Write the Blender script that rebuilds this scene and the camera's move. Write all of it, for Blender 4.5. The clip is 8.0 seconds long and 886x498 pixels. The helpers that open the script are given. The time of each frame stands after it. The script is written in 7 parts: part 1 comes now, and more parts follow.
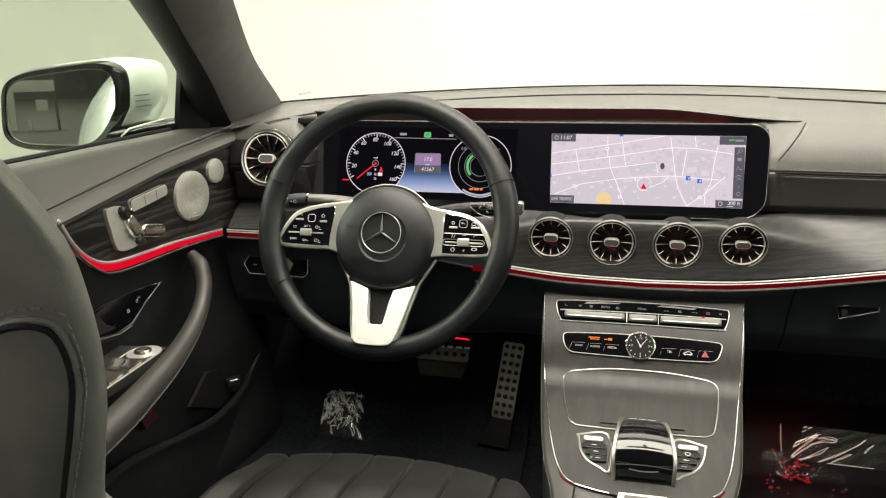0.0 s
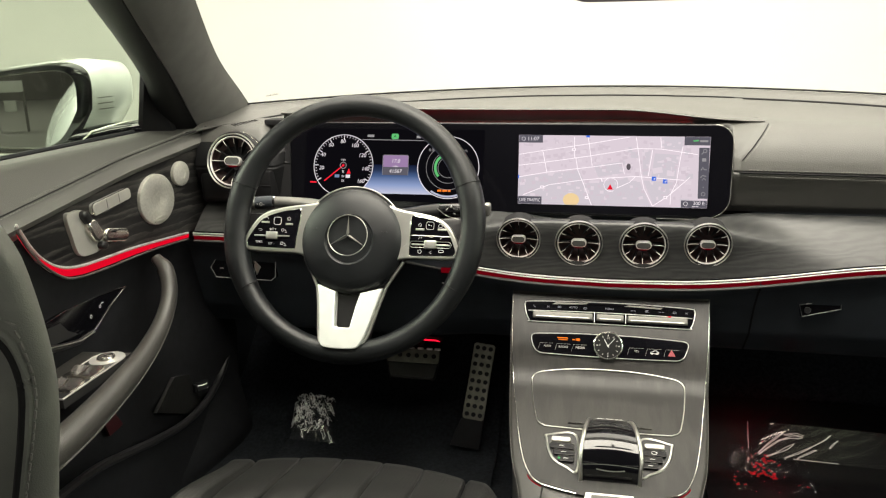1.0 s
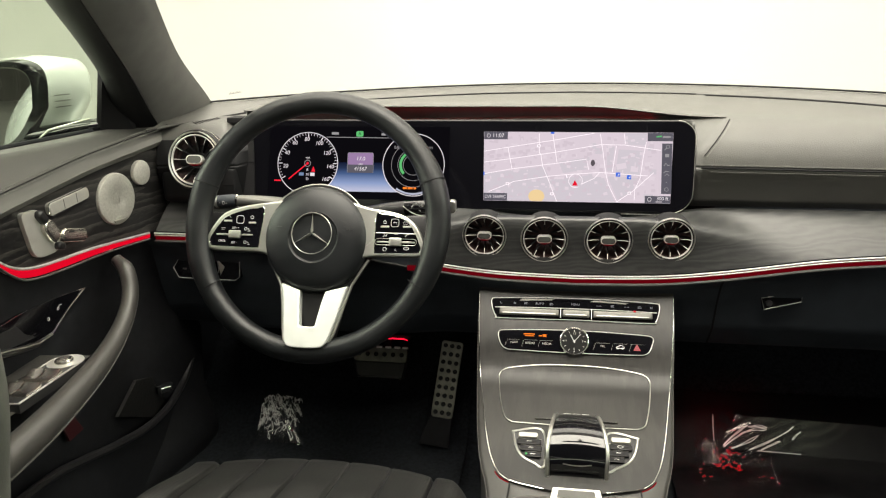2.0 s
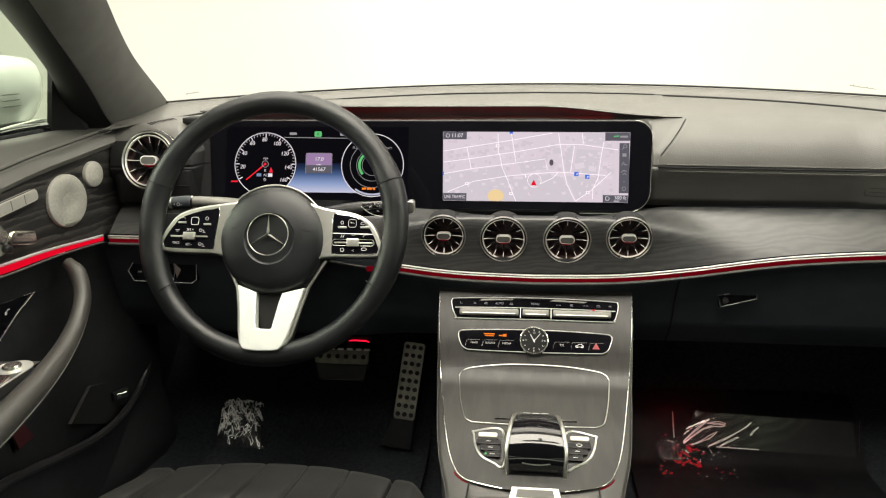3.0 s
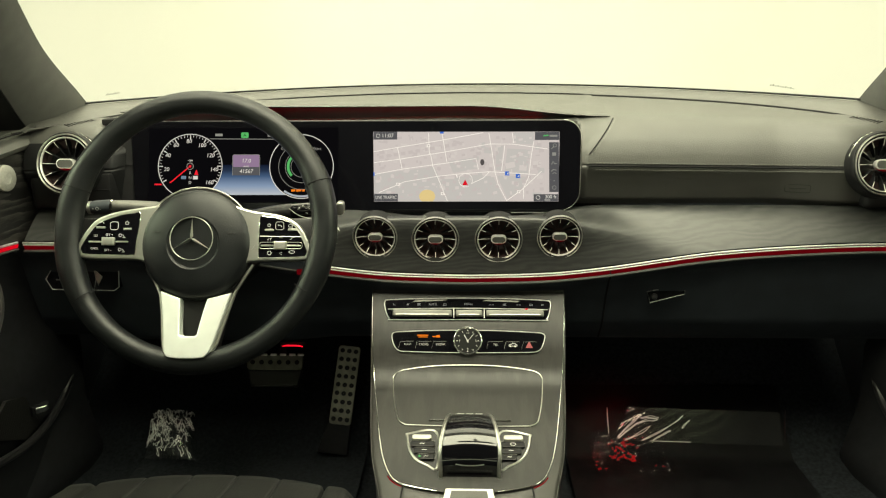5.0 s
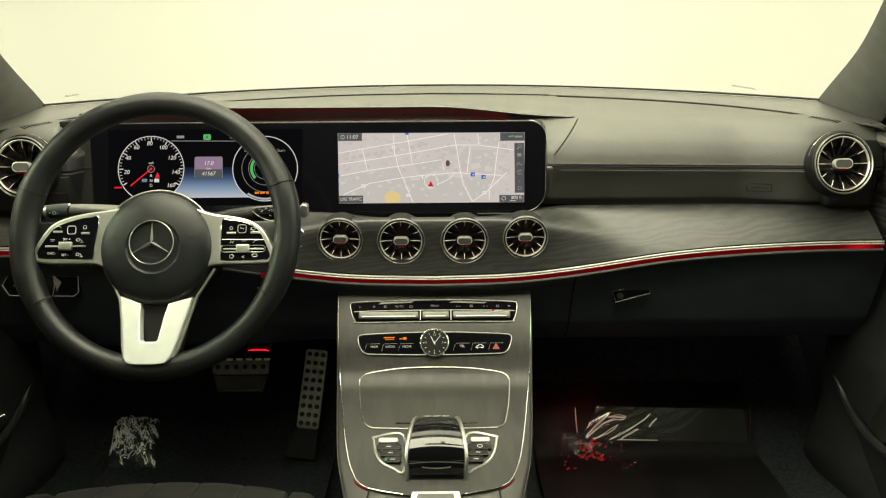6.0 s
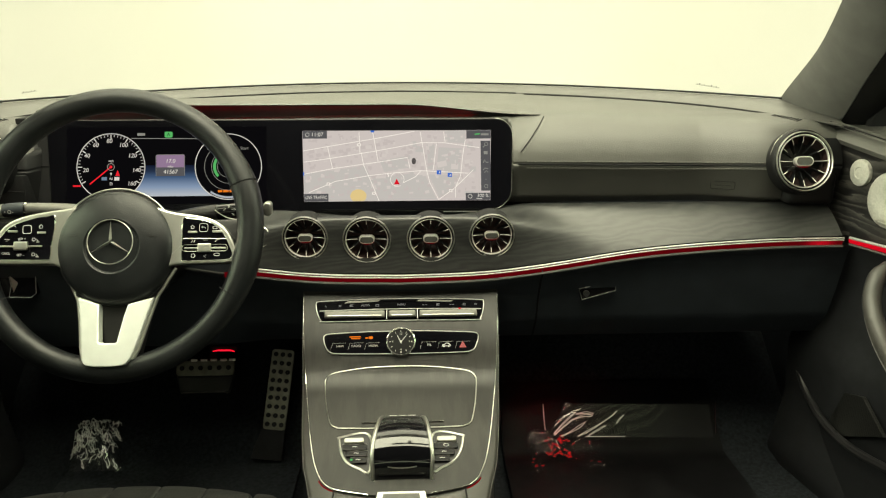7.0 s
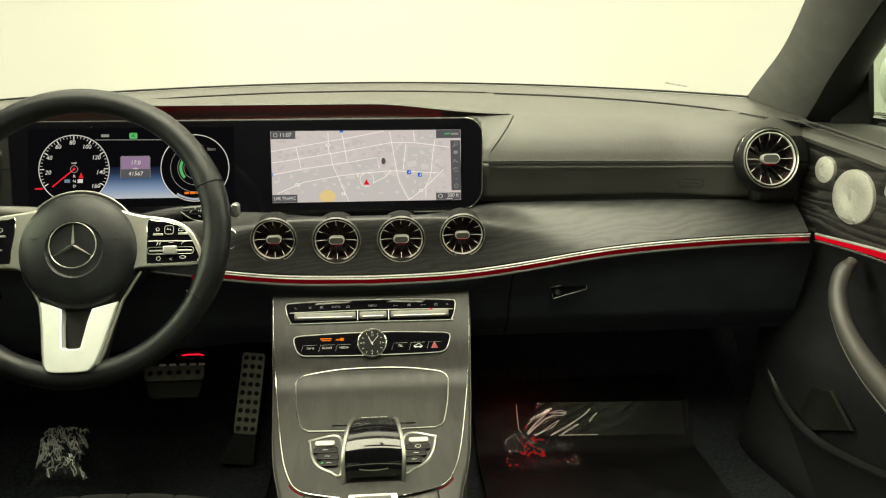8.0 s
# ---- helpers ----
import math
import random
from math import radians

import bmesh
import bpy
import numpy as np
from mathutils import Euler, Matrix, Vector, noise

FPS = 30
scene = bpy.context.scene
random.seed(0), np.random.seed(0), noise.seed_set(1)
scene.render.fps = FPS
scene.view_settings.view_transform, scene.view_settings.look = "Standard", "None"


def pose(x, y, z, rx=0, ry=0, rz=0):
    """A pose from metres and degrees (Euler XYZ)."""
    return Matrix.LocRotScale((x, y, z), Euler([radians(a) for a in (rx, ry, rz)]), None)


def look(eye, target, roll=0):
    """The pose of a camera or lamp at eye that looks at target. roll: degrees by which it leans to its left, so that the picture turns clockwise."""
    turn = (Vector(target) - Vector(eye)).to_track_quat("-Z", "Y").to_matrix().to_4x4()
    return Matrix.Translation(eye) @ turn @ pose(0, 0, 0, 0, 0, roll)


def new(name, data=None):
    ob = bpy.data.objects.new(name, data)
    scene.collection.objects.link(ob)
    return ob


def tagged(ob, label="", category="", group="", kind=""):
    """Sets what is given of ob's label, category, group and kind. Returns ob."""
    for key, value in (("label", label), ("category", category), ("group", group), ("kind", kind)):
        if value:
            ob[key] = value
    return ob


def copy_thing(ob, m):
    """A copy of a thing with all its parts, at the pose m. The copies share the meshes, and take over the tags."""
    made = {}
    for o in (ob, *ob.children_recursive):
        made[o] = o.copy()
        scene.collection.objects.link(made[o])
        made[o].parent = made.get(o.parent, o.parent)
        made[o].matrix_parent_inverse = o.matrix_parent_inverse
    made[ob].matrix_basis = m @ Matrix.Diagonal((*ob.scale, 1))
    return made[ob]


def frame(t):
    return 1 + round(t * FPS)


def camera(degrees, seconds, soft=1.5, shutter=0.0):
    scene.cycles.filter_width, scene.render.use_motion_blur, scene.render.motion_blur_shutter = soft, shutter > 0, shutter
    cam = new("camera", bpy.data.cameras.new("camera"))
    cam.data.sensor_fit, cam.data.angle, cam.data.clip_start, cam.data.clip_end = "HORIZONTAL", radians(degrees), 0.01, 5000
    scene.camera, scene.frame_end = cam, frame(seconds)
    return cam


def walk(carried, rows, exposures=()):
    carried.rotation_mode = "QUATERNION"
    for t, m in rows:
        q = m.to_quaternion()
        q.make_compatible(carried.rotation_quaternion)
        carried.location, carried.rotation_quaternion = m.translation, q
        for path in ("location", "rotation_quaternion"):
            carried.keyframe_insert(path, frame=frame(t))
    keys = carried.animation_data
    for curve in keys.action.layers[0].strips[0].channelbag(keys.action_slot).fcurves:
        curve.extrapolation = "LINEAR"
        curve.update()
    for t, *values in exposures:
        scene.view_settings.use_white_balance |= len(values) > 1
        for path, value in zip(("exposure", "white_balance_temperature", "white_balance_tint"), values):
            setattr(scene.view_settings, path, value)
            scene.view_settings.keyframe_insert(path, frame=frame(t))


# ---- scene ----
cam = camera(61.0, 8.0, soft=1.2)
PATH = [
    (0, (-0.051, -0.206, 1.014), (-0.478, 1.674, 0.482), -0.8),
    (0.5, (-0.045, -0.203, 1.015), (-0.444, 1.684, 0.484), -0.8),
    (1, (-0.037, -0.2, 1.016), (-0.406, 1.692, 0.483), -0.8),
    (1.5, (-0.035, -0.198, 1.013), (-0.367, 1.7, 0.479), -0.8),
    (3, (-0.014, -0.19, 1.006), (-0.229, 1.727, 0.478), -0.6),
    (3.5, (-0.01, -0.187, 1.003), (-0.186, 1.734, 0.477), -0.5),
    (4, (-0.008, -0.184, 1.003), (-0.146, 1.74, 0.475), -0.6),
    (4.5, (-0.003, -0.182, 1.002), (-0.105, 1.745, 0.476), -0.5),
    (6, (0.014, -0.175, 1.0), (0.019, 1.756, 0.48), -0.4),
    (6.5, (0.019, -0.173, 0.999), (0.058, 1.758, 0.479), -0.3),
    (7, (0.024, -0.17, 0.998), (0.101, 1.759, 0.474), -0.1),
    (7.5, (0.028, -0.167, 0.997), (0.139, 1.759, 0.472), -0.1),
    (8, (0.032, -0.166, 0.995), (0.173, 1.76, 0.474), -0.2),
]
EXPOSURES = [(0.0, 0.10, 6640, 17), (4.3, 0.08, 6640, 17), (4.55, -0.10, 7400, 1), (8.0, -0.15, 7400, 2)]
walk(cam, [(t, look(eye, target, roll)) for t, eye, target, roll in PATH], EXPOSURES)

# ---- world and lamps ----
world = bpy.data.worlds.new("world")
scene.world = world
world.use_nodes = True
world.node_tree.nodes["Background"].inputs[0].default_value = (0.9, 0.95, 1.0, 1)
world.node_tree.nodes["Background"].inputs[1].default_value = 0.02


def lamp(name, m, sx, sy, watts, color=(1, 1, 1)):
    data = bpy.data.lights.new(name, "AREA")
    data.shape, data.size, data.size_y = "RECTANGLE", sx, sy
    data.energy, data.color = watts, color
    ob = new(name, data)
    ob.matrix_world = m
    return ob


# assumed softboxes of the photo booth, out of view; the rear one is added fill
lamp("softbox_front", look((0, 3.2, 3.4), (0, 3.0, 0)), 5.0, 2.4, 154, (1.0, 0.97, 0.88))
lamp("softbox_middle", look((0, 0.15, 3.4), (0, 0.15, 0)), 2.6, 2.4, 250, (1.0, 0.97, 0.87))
lamp("fill_rear", look((-0.6, -3.3, 1.5), (-0.4, 0.3, 0.9)), 3.4, 0.9, 34, (1.0, 0.97, 0.88))
lamp("softbox_left", look((-3.0, 0.3, 2.5), (0.6, 0.8, 0.75)), 1.4, 3.6, 228, (0.97, 1.0, 0.90))
lamp("softbox_right", look((3.2, 0.2, 3.2), (1.2, 0.2, 0.4)), 1.6, 4.5, 215, (0.97, 1.0, 0.90))
# unseen lamp added to brighten the hall in the door mirror
lamp("hall_fill", look((-2, -10.5, 5.0), (-2, -10.5, 0)), 3.0, 3.0, 160, (1.0, 0.96, 0.9))
# red ambient lamp of the passenger footwell
lamp("footwell_lamp_right", look((0.275, 1.03, 0.43), (0.285, 1.005, 0.2)), 0.02, 0.015, 0.045, (1, 0.02, 0.04))


# ---- materials ----
def material(name, base, rough=0.5, metal=0.0, var=None, bump=None, coat=0.0, spec=0.5, stretch=(1, 1, 1), cells=False, rvar=0.0):
    """A principled surface: var (scale, amount) varies the colour, bump (scale, strength) the relief; cells: leather grain."""
    m = bpy.data.materials.new(name)
    m.use_nodes = True
    n, l = m.node_tree.nodes, m.node_tree.links
    b = n["Principled BSDF"]
    b.inputs["Base Color"].default_value = (*base, 1)
    b.inputs["Roughness"].default_value = rough
    b.inputs["Metallic"].default_value = metal
    b.inputs["Coat Weight"].default_value = coat
    b.inputs["Coat Roughness"].default_value = 0.08
    b.inputs["Specular IOR Level"].default_value = spec
    co = n.new("ShaderNodeTexCoord")
    mp = n.new("ShaderNodeMapping")
    mp.inputs["Scale"].default_value = stretch
    l.new(co.outputs["Object"], mp.inputs["Vector"])
    if var:
        t = n.new("ShaderNodeTexNoise")
        t.inputs["Scale"].default_value, t.inputs["Detail"].default_value = var[0], 5
        l.new(mp.outputs[0], t.inputs["Vector"])
        r = n.new("ShaderNodeMapRange")
        r.inputs["From Min"].default_value, r.inputs["From Max"].default_value = 0.3, 0.7
        r.inputs["To Min"].default_value, r.inputs["To Max"].default_value = 1 - var[1], 1 + var[1]
        l.new(t.outputs["Fac"], r.inputs["Value"])
        s = n.new("ShaderNodeVectorMath")
        s.operation = "SCALE"
        s.inputs[0].default_value = base
        l.new(r.outputs[0], s.inputs["Scale"])
        l.new(s.outputs[0], b.inputs["Base Color"])
        if rvar:
            q = n.new("ShaderNodeMapRange")
            q.inputs["From Min"].default_value, q.inputs["From Max"].default_value = 0.3, 0.7
            q.inputs["To Min"].default_value, q.inputs["To Max"].default_value = rough - rvar, rough + rvar
            l.new(t.outputs["Fac"], q.inputs["Value"])
            l.new(q.outputs[0], b.inputs["Roughness"])
    if bump:
        if cells:
            t = n.new("ShaderNodeTexVoronoi")
            t.inputs["Scale"].default_value = bump[0]
            out = t.outputs["Distance"]
        else:
            t = n.new("ShaderNodeTexNoise")
            t.inputs["Scale"].default_value, t.inputs["Detail"].default_value = bump[0], 6
            out = t.outputs["Fac"]
        l.new(mp.outputs[0], t.inputs["Vector"])
        u = n.new("ShaderNodeBump")
        u.inputs["Strength"].default_value, u.inputs["Distance"].default_value = bump[1], 0.001
        l.new(out, u.inputs["Height"])
        l.new(u.outputs[0], b.inputs["Normal"])
    return m


def wood(name, dark, light, stretch, rough, scale=9.0, distortion=5.0, bump=0.25, lo=0.35, hi=0.75, profile="SAW", lean=0):
    """Open-pore veneer: wavy bands of grain broken by fine pores."""
    m = bpy.data.materials.new(name)
    m.use_nodes = True
    n, l = m.node_tree.nodes, m.node_tree.links
    b = n["Principled BSDF"]
    b.inputs["Roughness"].default_value = rough
    co, mp = n.new("ShaderNodeTexCoord"), n.new("ShaderNodeMapping")
    mp.inputs["Scale"].default_value = stretch
    mp.inputs["Rotation"].default_value = (0, radians(lean), 0)
    l.new(co.outputs["Object"], mp.inputs["Vector"])
    w = n.new("ShaderNodeTexWave")
    w.wave_type, w.bands_direction, w.wave_profile = "BANDS", "Z", profile
    w.inputs["Scale"].default_value, w.inputs["Distortion"].default_value = scale, distortion
    w.inputs["Detail"].default_value, w.inputs["Detail Scale"].default_value = 4, 1.2
    l.new(mp.outputs[0], w.inputs["Vector"])
    f = n.new("ShaderNodeTexNoise")
    f.inputs["Scale"].default_value, f.inputs["Detail"].default_value = 55, 10
    l.new(mp.outputs[0], f.inputs["Vector"])
    x = n.new("ShaderNodeMix")
    x.inputs["Factor"].default_value = 0.48
    l.new(w.outputs["Fac"], x.inputs["A"])
    l.new(f.outputs["Fac"], x.inputs["B"])
    r = n.new("ShaderNodeValToRGB")
    r.color_ramp.elements[0].position, r.color_ramp.elements[1].position = lo, hi
    r.color_ramp.elements[0].color, r.color_ramp.elements[1].color = (*dark, 1), (*light, 1)
    l.new(x.outputs["Result"], r.inputs["Fac"])
    l.new(r.outputs[0], b.inputs["Base Color"])
    u = n.new("ShaderNodeBump")
    u.inputs["Strength"].default_value, u.inputs["Distance"].default_value = bump, 0.0008
    l.new(x.outputs["Result"], u.inputs["Height"])
    l.new(u.outputs[0], b.inputs["Normal"])
    return m


def glow(name, color, strength):
    m = bpy.data.materials.new(name)
    m.use_nodes = True
    n, l = m.node_tree.nodes, m.node_tree.links
    n.remove(n["Principled BSDF"])
    e = n.new("ShaderNodeEmission")
    e.inputs[0].default_value, e.inputs[1].default_value = (*color, 1), strength
    l.new(e.outputs[0], n["Material Output"].inputs[0])
    return m


def pane(name, tint, gloss, rough=0.0):
    m = bpy.data.materials.new(name)
    m.use_nodes = True
    n, l = m.node_tree.nodes, m.node_tree.links
    n.remove(n["Principled BSDF"])
    t, g, x = n.new("ShaderNodeBsdfTransparent"), n.new("ShaderNodeBsdfGlossy"), n.new("ShaderNodeMixShader")
    t.inputs[0].default_value, g.inputs[0].default_value, g.inputs["Roughness"].default_value = (*tint, 1), (1, 1, 1, 1), rough
    x.inputs[0].default_value = gloss
    l.new(t.outputs[0], x.inputs[1])
    l.new(g.outputs[0], x.inputs[2])
    l.new(x.outputs[0], n["Material Output"].inputs[0])
    return m


LEATHER = material("leather", (0.072, 0.072, 0.0635), 0.44, var=(14, 0.07), bump=(900, 0.30), cells=True)
# lit tone of the seat's black leather; the cushion below has the shaded tone
LEATHER_SEAT = material("lit_seat_leather", (0.160, 0.170, 0.146), 0.50, var=(18, 0.2), bump=(950, 0.28), cells=True)
# darker copy of LEATHER, with the shade low in the cabin coloured in
LEATHER_SHADED = material("shaded_leather", (0.046, 0.045, 0.040), 0.35, var=(14, 0.08), bump=(900, 0.25), cells=True)
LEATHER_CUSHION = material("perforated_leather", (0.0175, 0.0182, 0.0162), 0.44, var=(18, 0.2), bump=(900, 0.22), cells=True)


def perforate(m, pitch, share):
    """Rows of small dark holes in a leather."""
    n, l = m.node_tree.nodes, m.node_tree.links
    b = n["Principled BSDF"]
    co, v, r, x = n.new("ShaderNodeTexCoord"), n.new("ShaderNodeTexVoronoi"), n.new("ShaderNodeMapRange"), n.new("ShaderNodeMix")
    v.voronoi_dimensions, x.data_type = "2D", "RGBA"
    v.inputs["Scale"].default_value, v.inputs["Randomness"].default_value = 1 / pitch, 0.12
    l.new(co.outputs["Object"], v.inputs["Vector"])
    r.inputs["From Min"].default_value, r.inputs["From Max"].default_value = share, share + 0.10
    l.new(v.outputs["Distance"], r.inputs["Value"])
    l.new(r.outputs[0], x.inputs["Factor"])
    src = b.inputs["Base Color"].links[0].from_socket
    x.inputs[6].default_value = (0.002, 0.002, 0.002, 1)
    l.new(src, x.inputs[7])
    l.new(x.outputs[2], b.inputs["Base Color"])
    return m


perforate(LEATHER_CUSHION, 0.0042, 0.26)
LEATHER_WHEEL = material("wheel_leather", (0.0062, 0.0074, 0.0077), 0.36, var=(30, 0.25), bump=(1000, 0.20), cells=True, rvar=0.06, spec=0.36)
SOFT = material("soft_plastic", (0.0255, 0.0322, 0.0385), 0.62, var=(25, 0.2), bump=(1200, 0.2))
SMOOTH = material("smooth_plastic", (0.013, 0.013, 0.013), 0.36, var=(20, 0.2))
PILLAR = material("pillar_fabric", (0.112, 0.112, 0.102), 0.75, var=(30, 0.12), bump=(1500, 0.3))
HEADLINER = material("headliner_fabric", (0.10, 0.10, 0.095), 0.9, var=(30, 0.1), bump=(1500, 0.4))
CARPET = material("carpet_pile", (0.0145, 0.0172, 0.0198), 0.95, var=(160, 0.5), bump=(700, 1.0), spec=0.15)
WOOD_DASH = wood("ash_veneer", (0.0165, 0.0176, 0.0168), (0.0380, 0.0390, 0.0362), (1.5, 1.0, 6.0), 0.42, 7.0, 13.0, 0.22, 0.15, 0.95, "SIN", lean=26)
gloss = WOOD_DASH.node_tree.nodes["Principled BSDF"].inputs
gloss["Specular IOR Level"].default_value = 0.22
gloss["Coat Weight"].default_value = 0.55
gloss["Coat Roughness"].default_value = 0.36
WOOD_DOOR = wood("dark_ash_veneer", (0.0065, 0.0065, 0.0062), (0.082, 0.079, 0.069), (1.0, 1.6, 8.5), 0.42, 2.6, 14.0, 0.30, 0.45, 1.0)
WOOD_CONSOLE = wood("satin_ash_veneer", (0.0175, 0.0172, 0.0155), (0.0305, 0.0296, 0.0262), (14.0, 2.0, 2.0), 0.37, 3.0, 5.0, 0.12, 0.3, 0.8, "SIN")
WOOD_CONSOLE.node_tree.nodes["Principled BSDF"].inputs["Specular IOR Level"].default_value = 0.30
CHROME = material("chrome", (0.86, 0.85, 0.82), 0.14, 1.0, var=(60, 0.06))
KEYCHROME = material("dark_key_chrome", (0.78, 0.75, 0.69), 0.24, 1.0, var=(60, 0.1))
TRIM = material("bright_trim", (0.88, 0.87, 0.82), 0.32, 0.7, var=(60, 0.05))
KEYGREY = material("grey_key_metal", (0.13, 0.13, 0.117), 0.42, 0.6, var=(40, 0.1))
MUTED = material("muted_print", (0.32, 0.32, 0.29), 0.5, var=(200, 0.1))
FINEDGE = material("fin_edge_metal", (0.74, 0.70, 0.63), 0.36, 0.30, var=(80, 0.1))
CLOCKFACE = material("clock_face", (0.004, 0.004, 0.0036), 0.30, var=(60, 0.2), spec=0.2)
PALE = material("pale_print", (0.55, 0.55, 0.52), 0.5, var=(200, 0.05))
PLATE = material("satin_plate", (0.48, 0.48, 0.43), 0.42, 0.5, var=(50, 0.06), bump=(900, 0.05))
SATIN = material("satin_silver", (0.56, 0.56, 0.51), 0.36, 1.0, var=(50, 0.06), bump=(900, 0.05))
# paler copy of the spoke silver: light on the lower spoke is coloured in
SPOKE_LIT = material("lit_satin_spoke", (0.72, 0.755, 0.695), 0.42, 0.55, var=(40, 0.05))
GRILLE = material("speaker_metal", (0.56, 0.56, 0.50), 0.48, 0.8, var=(300, 0.10), bump=(1600, 0.5), cells=True)
PEDAL = material("pedal_steel", (0.185, 0.185, 0.155), 0.42, 1.0, var=(80, 0.25), rvar=0.1)
STEEL = material("brushed_steel", (0.50, 0.50, 0.45), 0.35, 1.0, var=(80, 0.12))
PIANO = material("piano_black", (0.004, 0.004, 0.005), 0.07, coat=0.4, var=(8, 0.2))
BLACKGLASS = material("display_glass", (0.003, 0.003, 0.004), 0.11, var=(6, 0.2), spec=0.16)
# right mat's near-black colour stands in for shade on the passenger floor
MAT_SHADED = material("shaded_black_mat", (0.0026, 0.0028, 0.0032), 0.62, var=(25, 0.5), bump=(60, 0.4), rvar=0.12, spec=0.16)
RUBBER = material("black_rubber", (0.0074, 0.0082, 0.0092), 0.7, var=(60, 0.3), spec=0.30)
DARKRED = material("dark_red_tint", (0.030, 0.006, 0.007), 0.4, var=(40, 0.2))
PARTITION = material("grey_board", (0.62, 0.62, 0.60), 0.8, var=(2, 0.2))
# red ambient light inside the vents is mixed into this base colour
VENTBOWL = material("vent_hollow_red", (0.030, 0.013, 0.011), 0.6, var=(40, 0.2))
BLACKTRIM = material("black_trim", (0.0045, 0.0047, 0.0048), 0.55, var=(30, 0.2), spec=0.3)
RECESS = material("hood_recess", (0.030, 0.026, 0.026), 0.6, var=(40, 0.2))
DARKGAP = material("dark_gap", (0.003, 0.003, 0.003), 0.9)
THREAD = material("grey_thread", (0.20, 0.20, 0.18), 0.8, var=(300, 0.2))
WHITEPAINT = material("white_car_paint", (0.78, 0.80, 0.78), 0.25, coat=0.8, var=(3, 0.02))
MIRROR = material("mirror_silver", (0.90, 0.92, 0.90), 0.01, 1.0)
WALLPAINT = material("booth_paint", (0.80, 0.80, 0.77), 0.85, var=(0.6, 0.03), bump=(40, 0.1))
FLOORPAINT = material("booth_floor", (0.38, 0.37, 0.34), 0.45, var=(1.5, 0.15), bump=(60, 0.1))
HALL = material("hall_wall", (0.20, 0.19, 0.18), 0.8, var=(0.8, 0.4))
REDDIM = glow("red_light_guide", (0.50, 0.005, 0.018), 0.21)
REDLINE = glow("red_hood_line", (1.0, 0.012, 0.025), 2.1)
REDFAINT = glow("red_console_glow", (0.9, 0.010, 0.03), 0.26)
REDHOT = glow("red_light_door", (1.0, 0.006, 0.028), 0.66)


def guide_light(name, color, low, peak, at, width):
    """A light guide that glows more where its lamp sits, at a place along its length."""
    m = glow(name, color, low)
    n, l = m.node_tree.nodes, m.node_tree.links
    co, sep, d, r = n.new("ShaderNodeTexCoord"), n.new("ShaderNodeSeparateXYZ"), n.new("ShaderNodeMath"), n.new("ShaderNodeMapRange")
    l.new(co.outputs["Object"], sep.inputs[0])
    d.operation, d.inputs[1].default_value = "SUBTRACT", at
    l.new(sep.outputs["X"], d.inputs[0])
    e = n.new("ShaderNodeMath")
    e.operation = "ABSOLUTE"
    l.new(d.outputs[0], e.inputs[0])
    r.interpolation_type = "SMOOTHSTEP"
    r.inputs["From Min"].default_value, r.inputs["From Max"].default_value = 0.0, width
    r.inputs["To Min"].default_value, r.inputs["To Max"].default_value = peak, low
    l.new(e.outputs[0], r.inputs["Value"])
    l.new(r.outputs[0], n["Emission"].inputs[1])
    return m


REDGUIDE = guide_light("red_light_guide_end", (0.55, 0.005, 0.018), 0.19, 0.85, 0.637, 0.030)
MAPBASE = glow("map_ground", (0.655, 0.595, 0.645), 1.0)
MAPBLOCK = glow("map_block", (0.600, 0.540, 0.590), 1.0)
MAPLAND = glow("map_park", (0.585, 0.560, 0.600), 1.0)
MAPROOF = glow("map_roof", (0.69, 0.635, 0.68), 1.0)
MAPROAD = glow("map_road", (0.98, 0.93, 0.96), 1.0)
MAPBAR = glow("map_bar", (0.10, 0.10, 0.12), 1.0)
MAPBLUE = glow("map_blue", (0.05, 0.16, 0.70), 1.0)
MAPRED = glow("map_red", (0.75, 0.01, 0.03), 1.0)
MAPDARK = glow("map_dark", (0.10, 0.09, 0.10), 1.0)
MAPGOLD = glow("map_gold", (0.80, 0.62, 0.32), 1.0)
LIT = glow("lit_white", (0.75, 0.73, 0.75), 1.0)
LITDIM = glow("lit_grey", (0.30, 0.30, 0.30), 1.0)
LITGREEN = glow("lit_green", (0.10, 0.50, 0.16), 1.0)
LITAMBER = glow("lit_amber", (0.90, 0.22, 0.02), 1.0)
LITPINK = glow("lit_pink", (0.62, 0.16, 0.15), 1.0)
LITRED = glow("lit_red", (0.85, 0.02, 0.04), 1.0)
LITVIOLET = glow("lit_violet", (0.30, 0.20, 0.36), 1.0)
LITSKY = glow("lit_sky", (0.16, 0.24, 0.38), 1.0)
LITHAZE = glow("lit_haze", (0.42, 0.46, 0.56), 1.0)


def fading(name, low, high):
    """A lit field whose colour fades from its lower to its upper edge."""
    m = glow(name, low, 1.0)
    n, l = m.node_tree.nodes, m.node_tree.links
    co, sep, r = n.new("ShaderNodeTexCoord"), n.new("ShaderNodeSeparateXYZ"), n.new("ShaderNodeValToRGB")
    l.new(co.outputs["Generated"], sep.inputs[0])
    l.new(sep.outputs["Z"], r.inputs["Fac"])
    r.color_ramp.elements[0].color, r.color_ramp.elements[1].color = (*low, 1), (*high, 1)
    for at, k in ((0.30, (0.24, 0.33, 0.54)), (0.62, (0.055, 0.105, 0.23)), (0.80, (0.020, 0.035, 0.08))):
        r.color_ramp.elements.new(at).color = (*k, 1)
    l.new(r.outputs[0], n["Emission"].inputs[0])
    return m


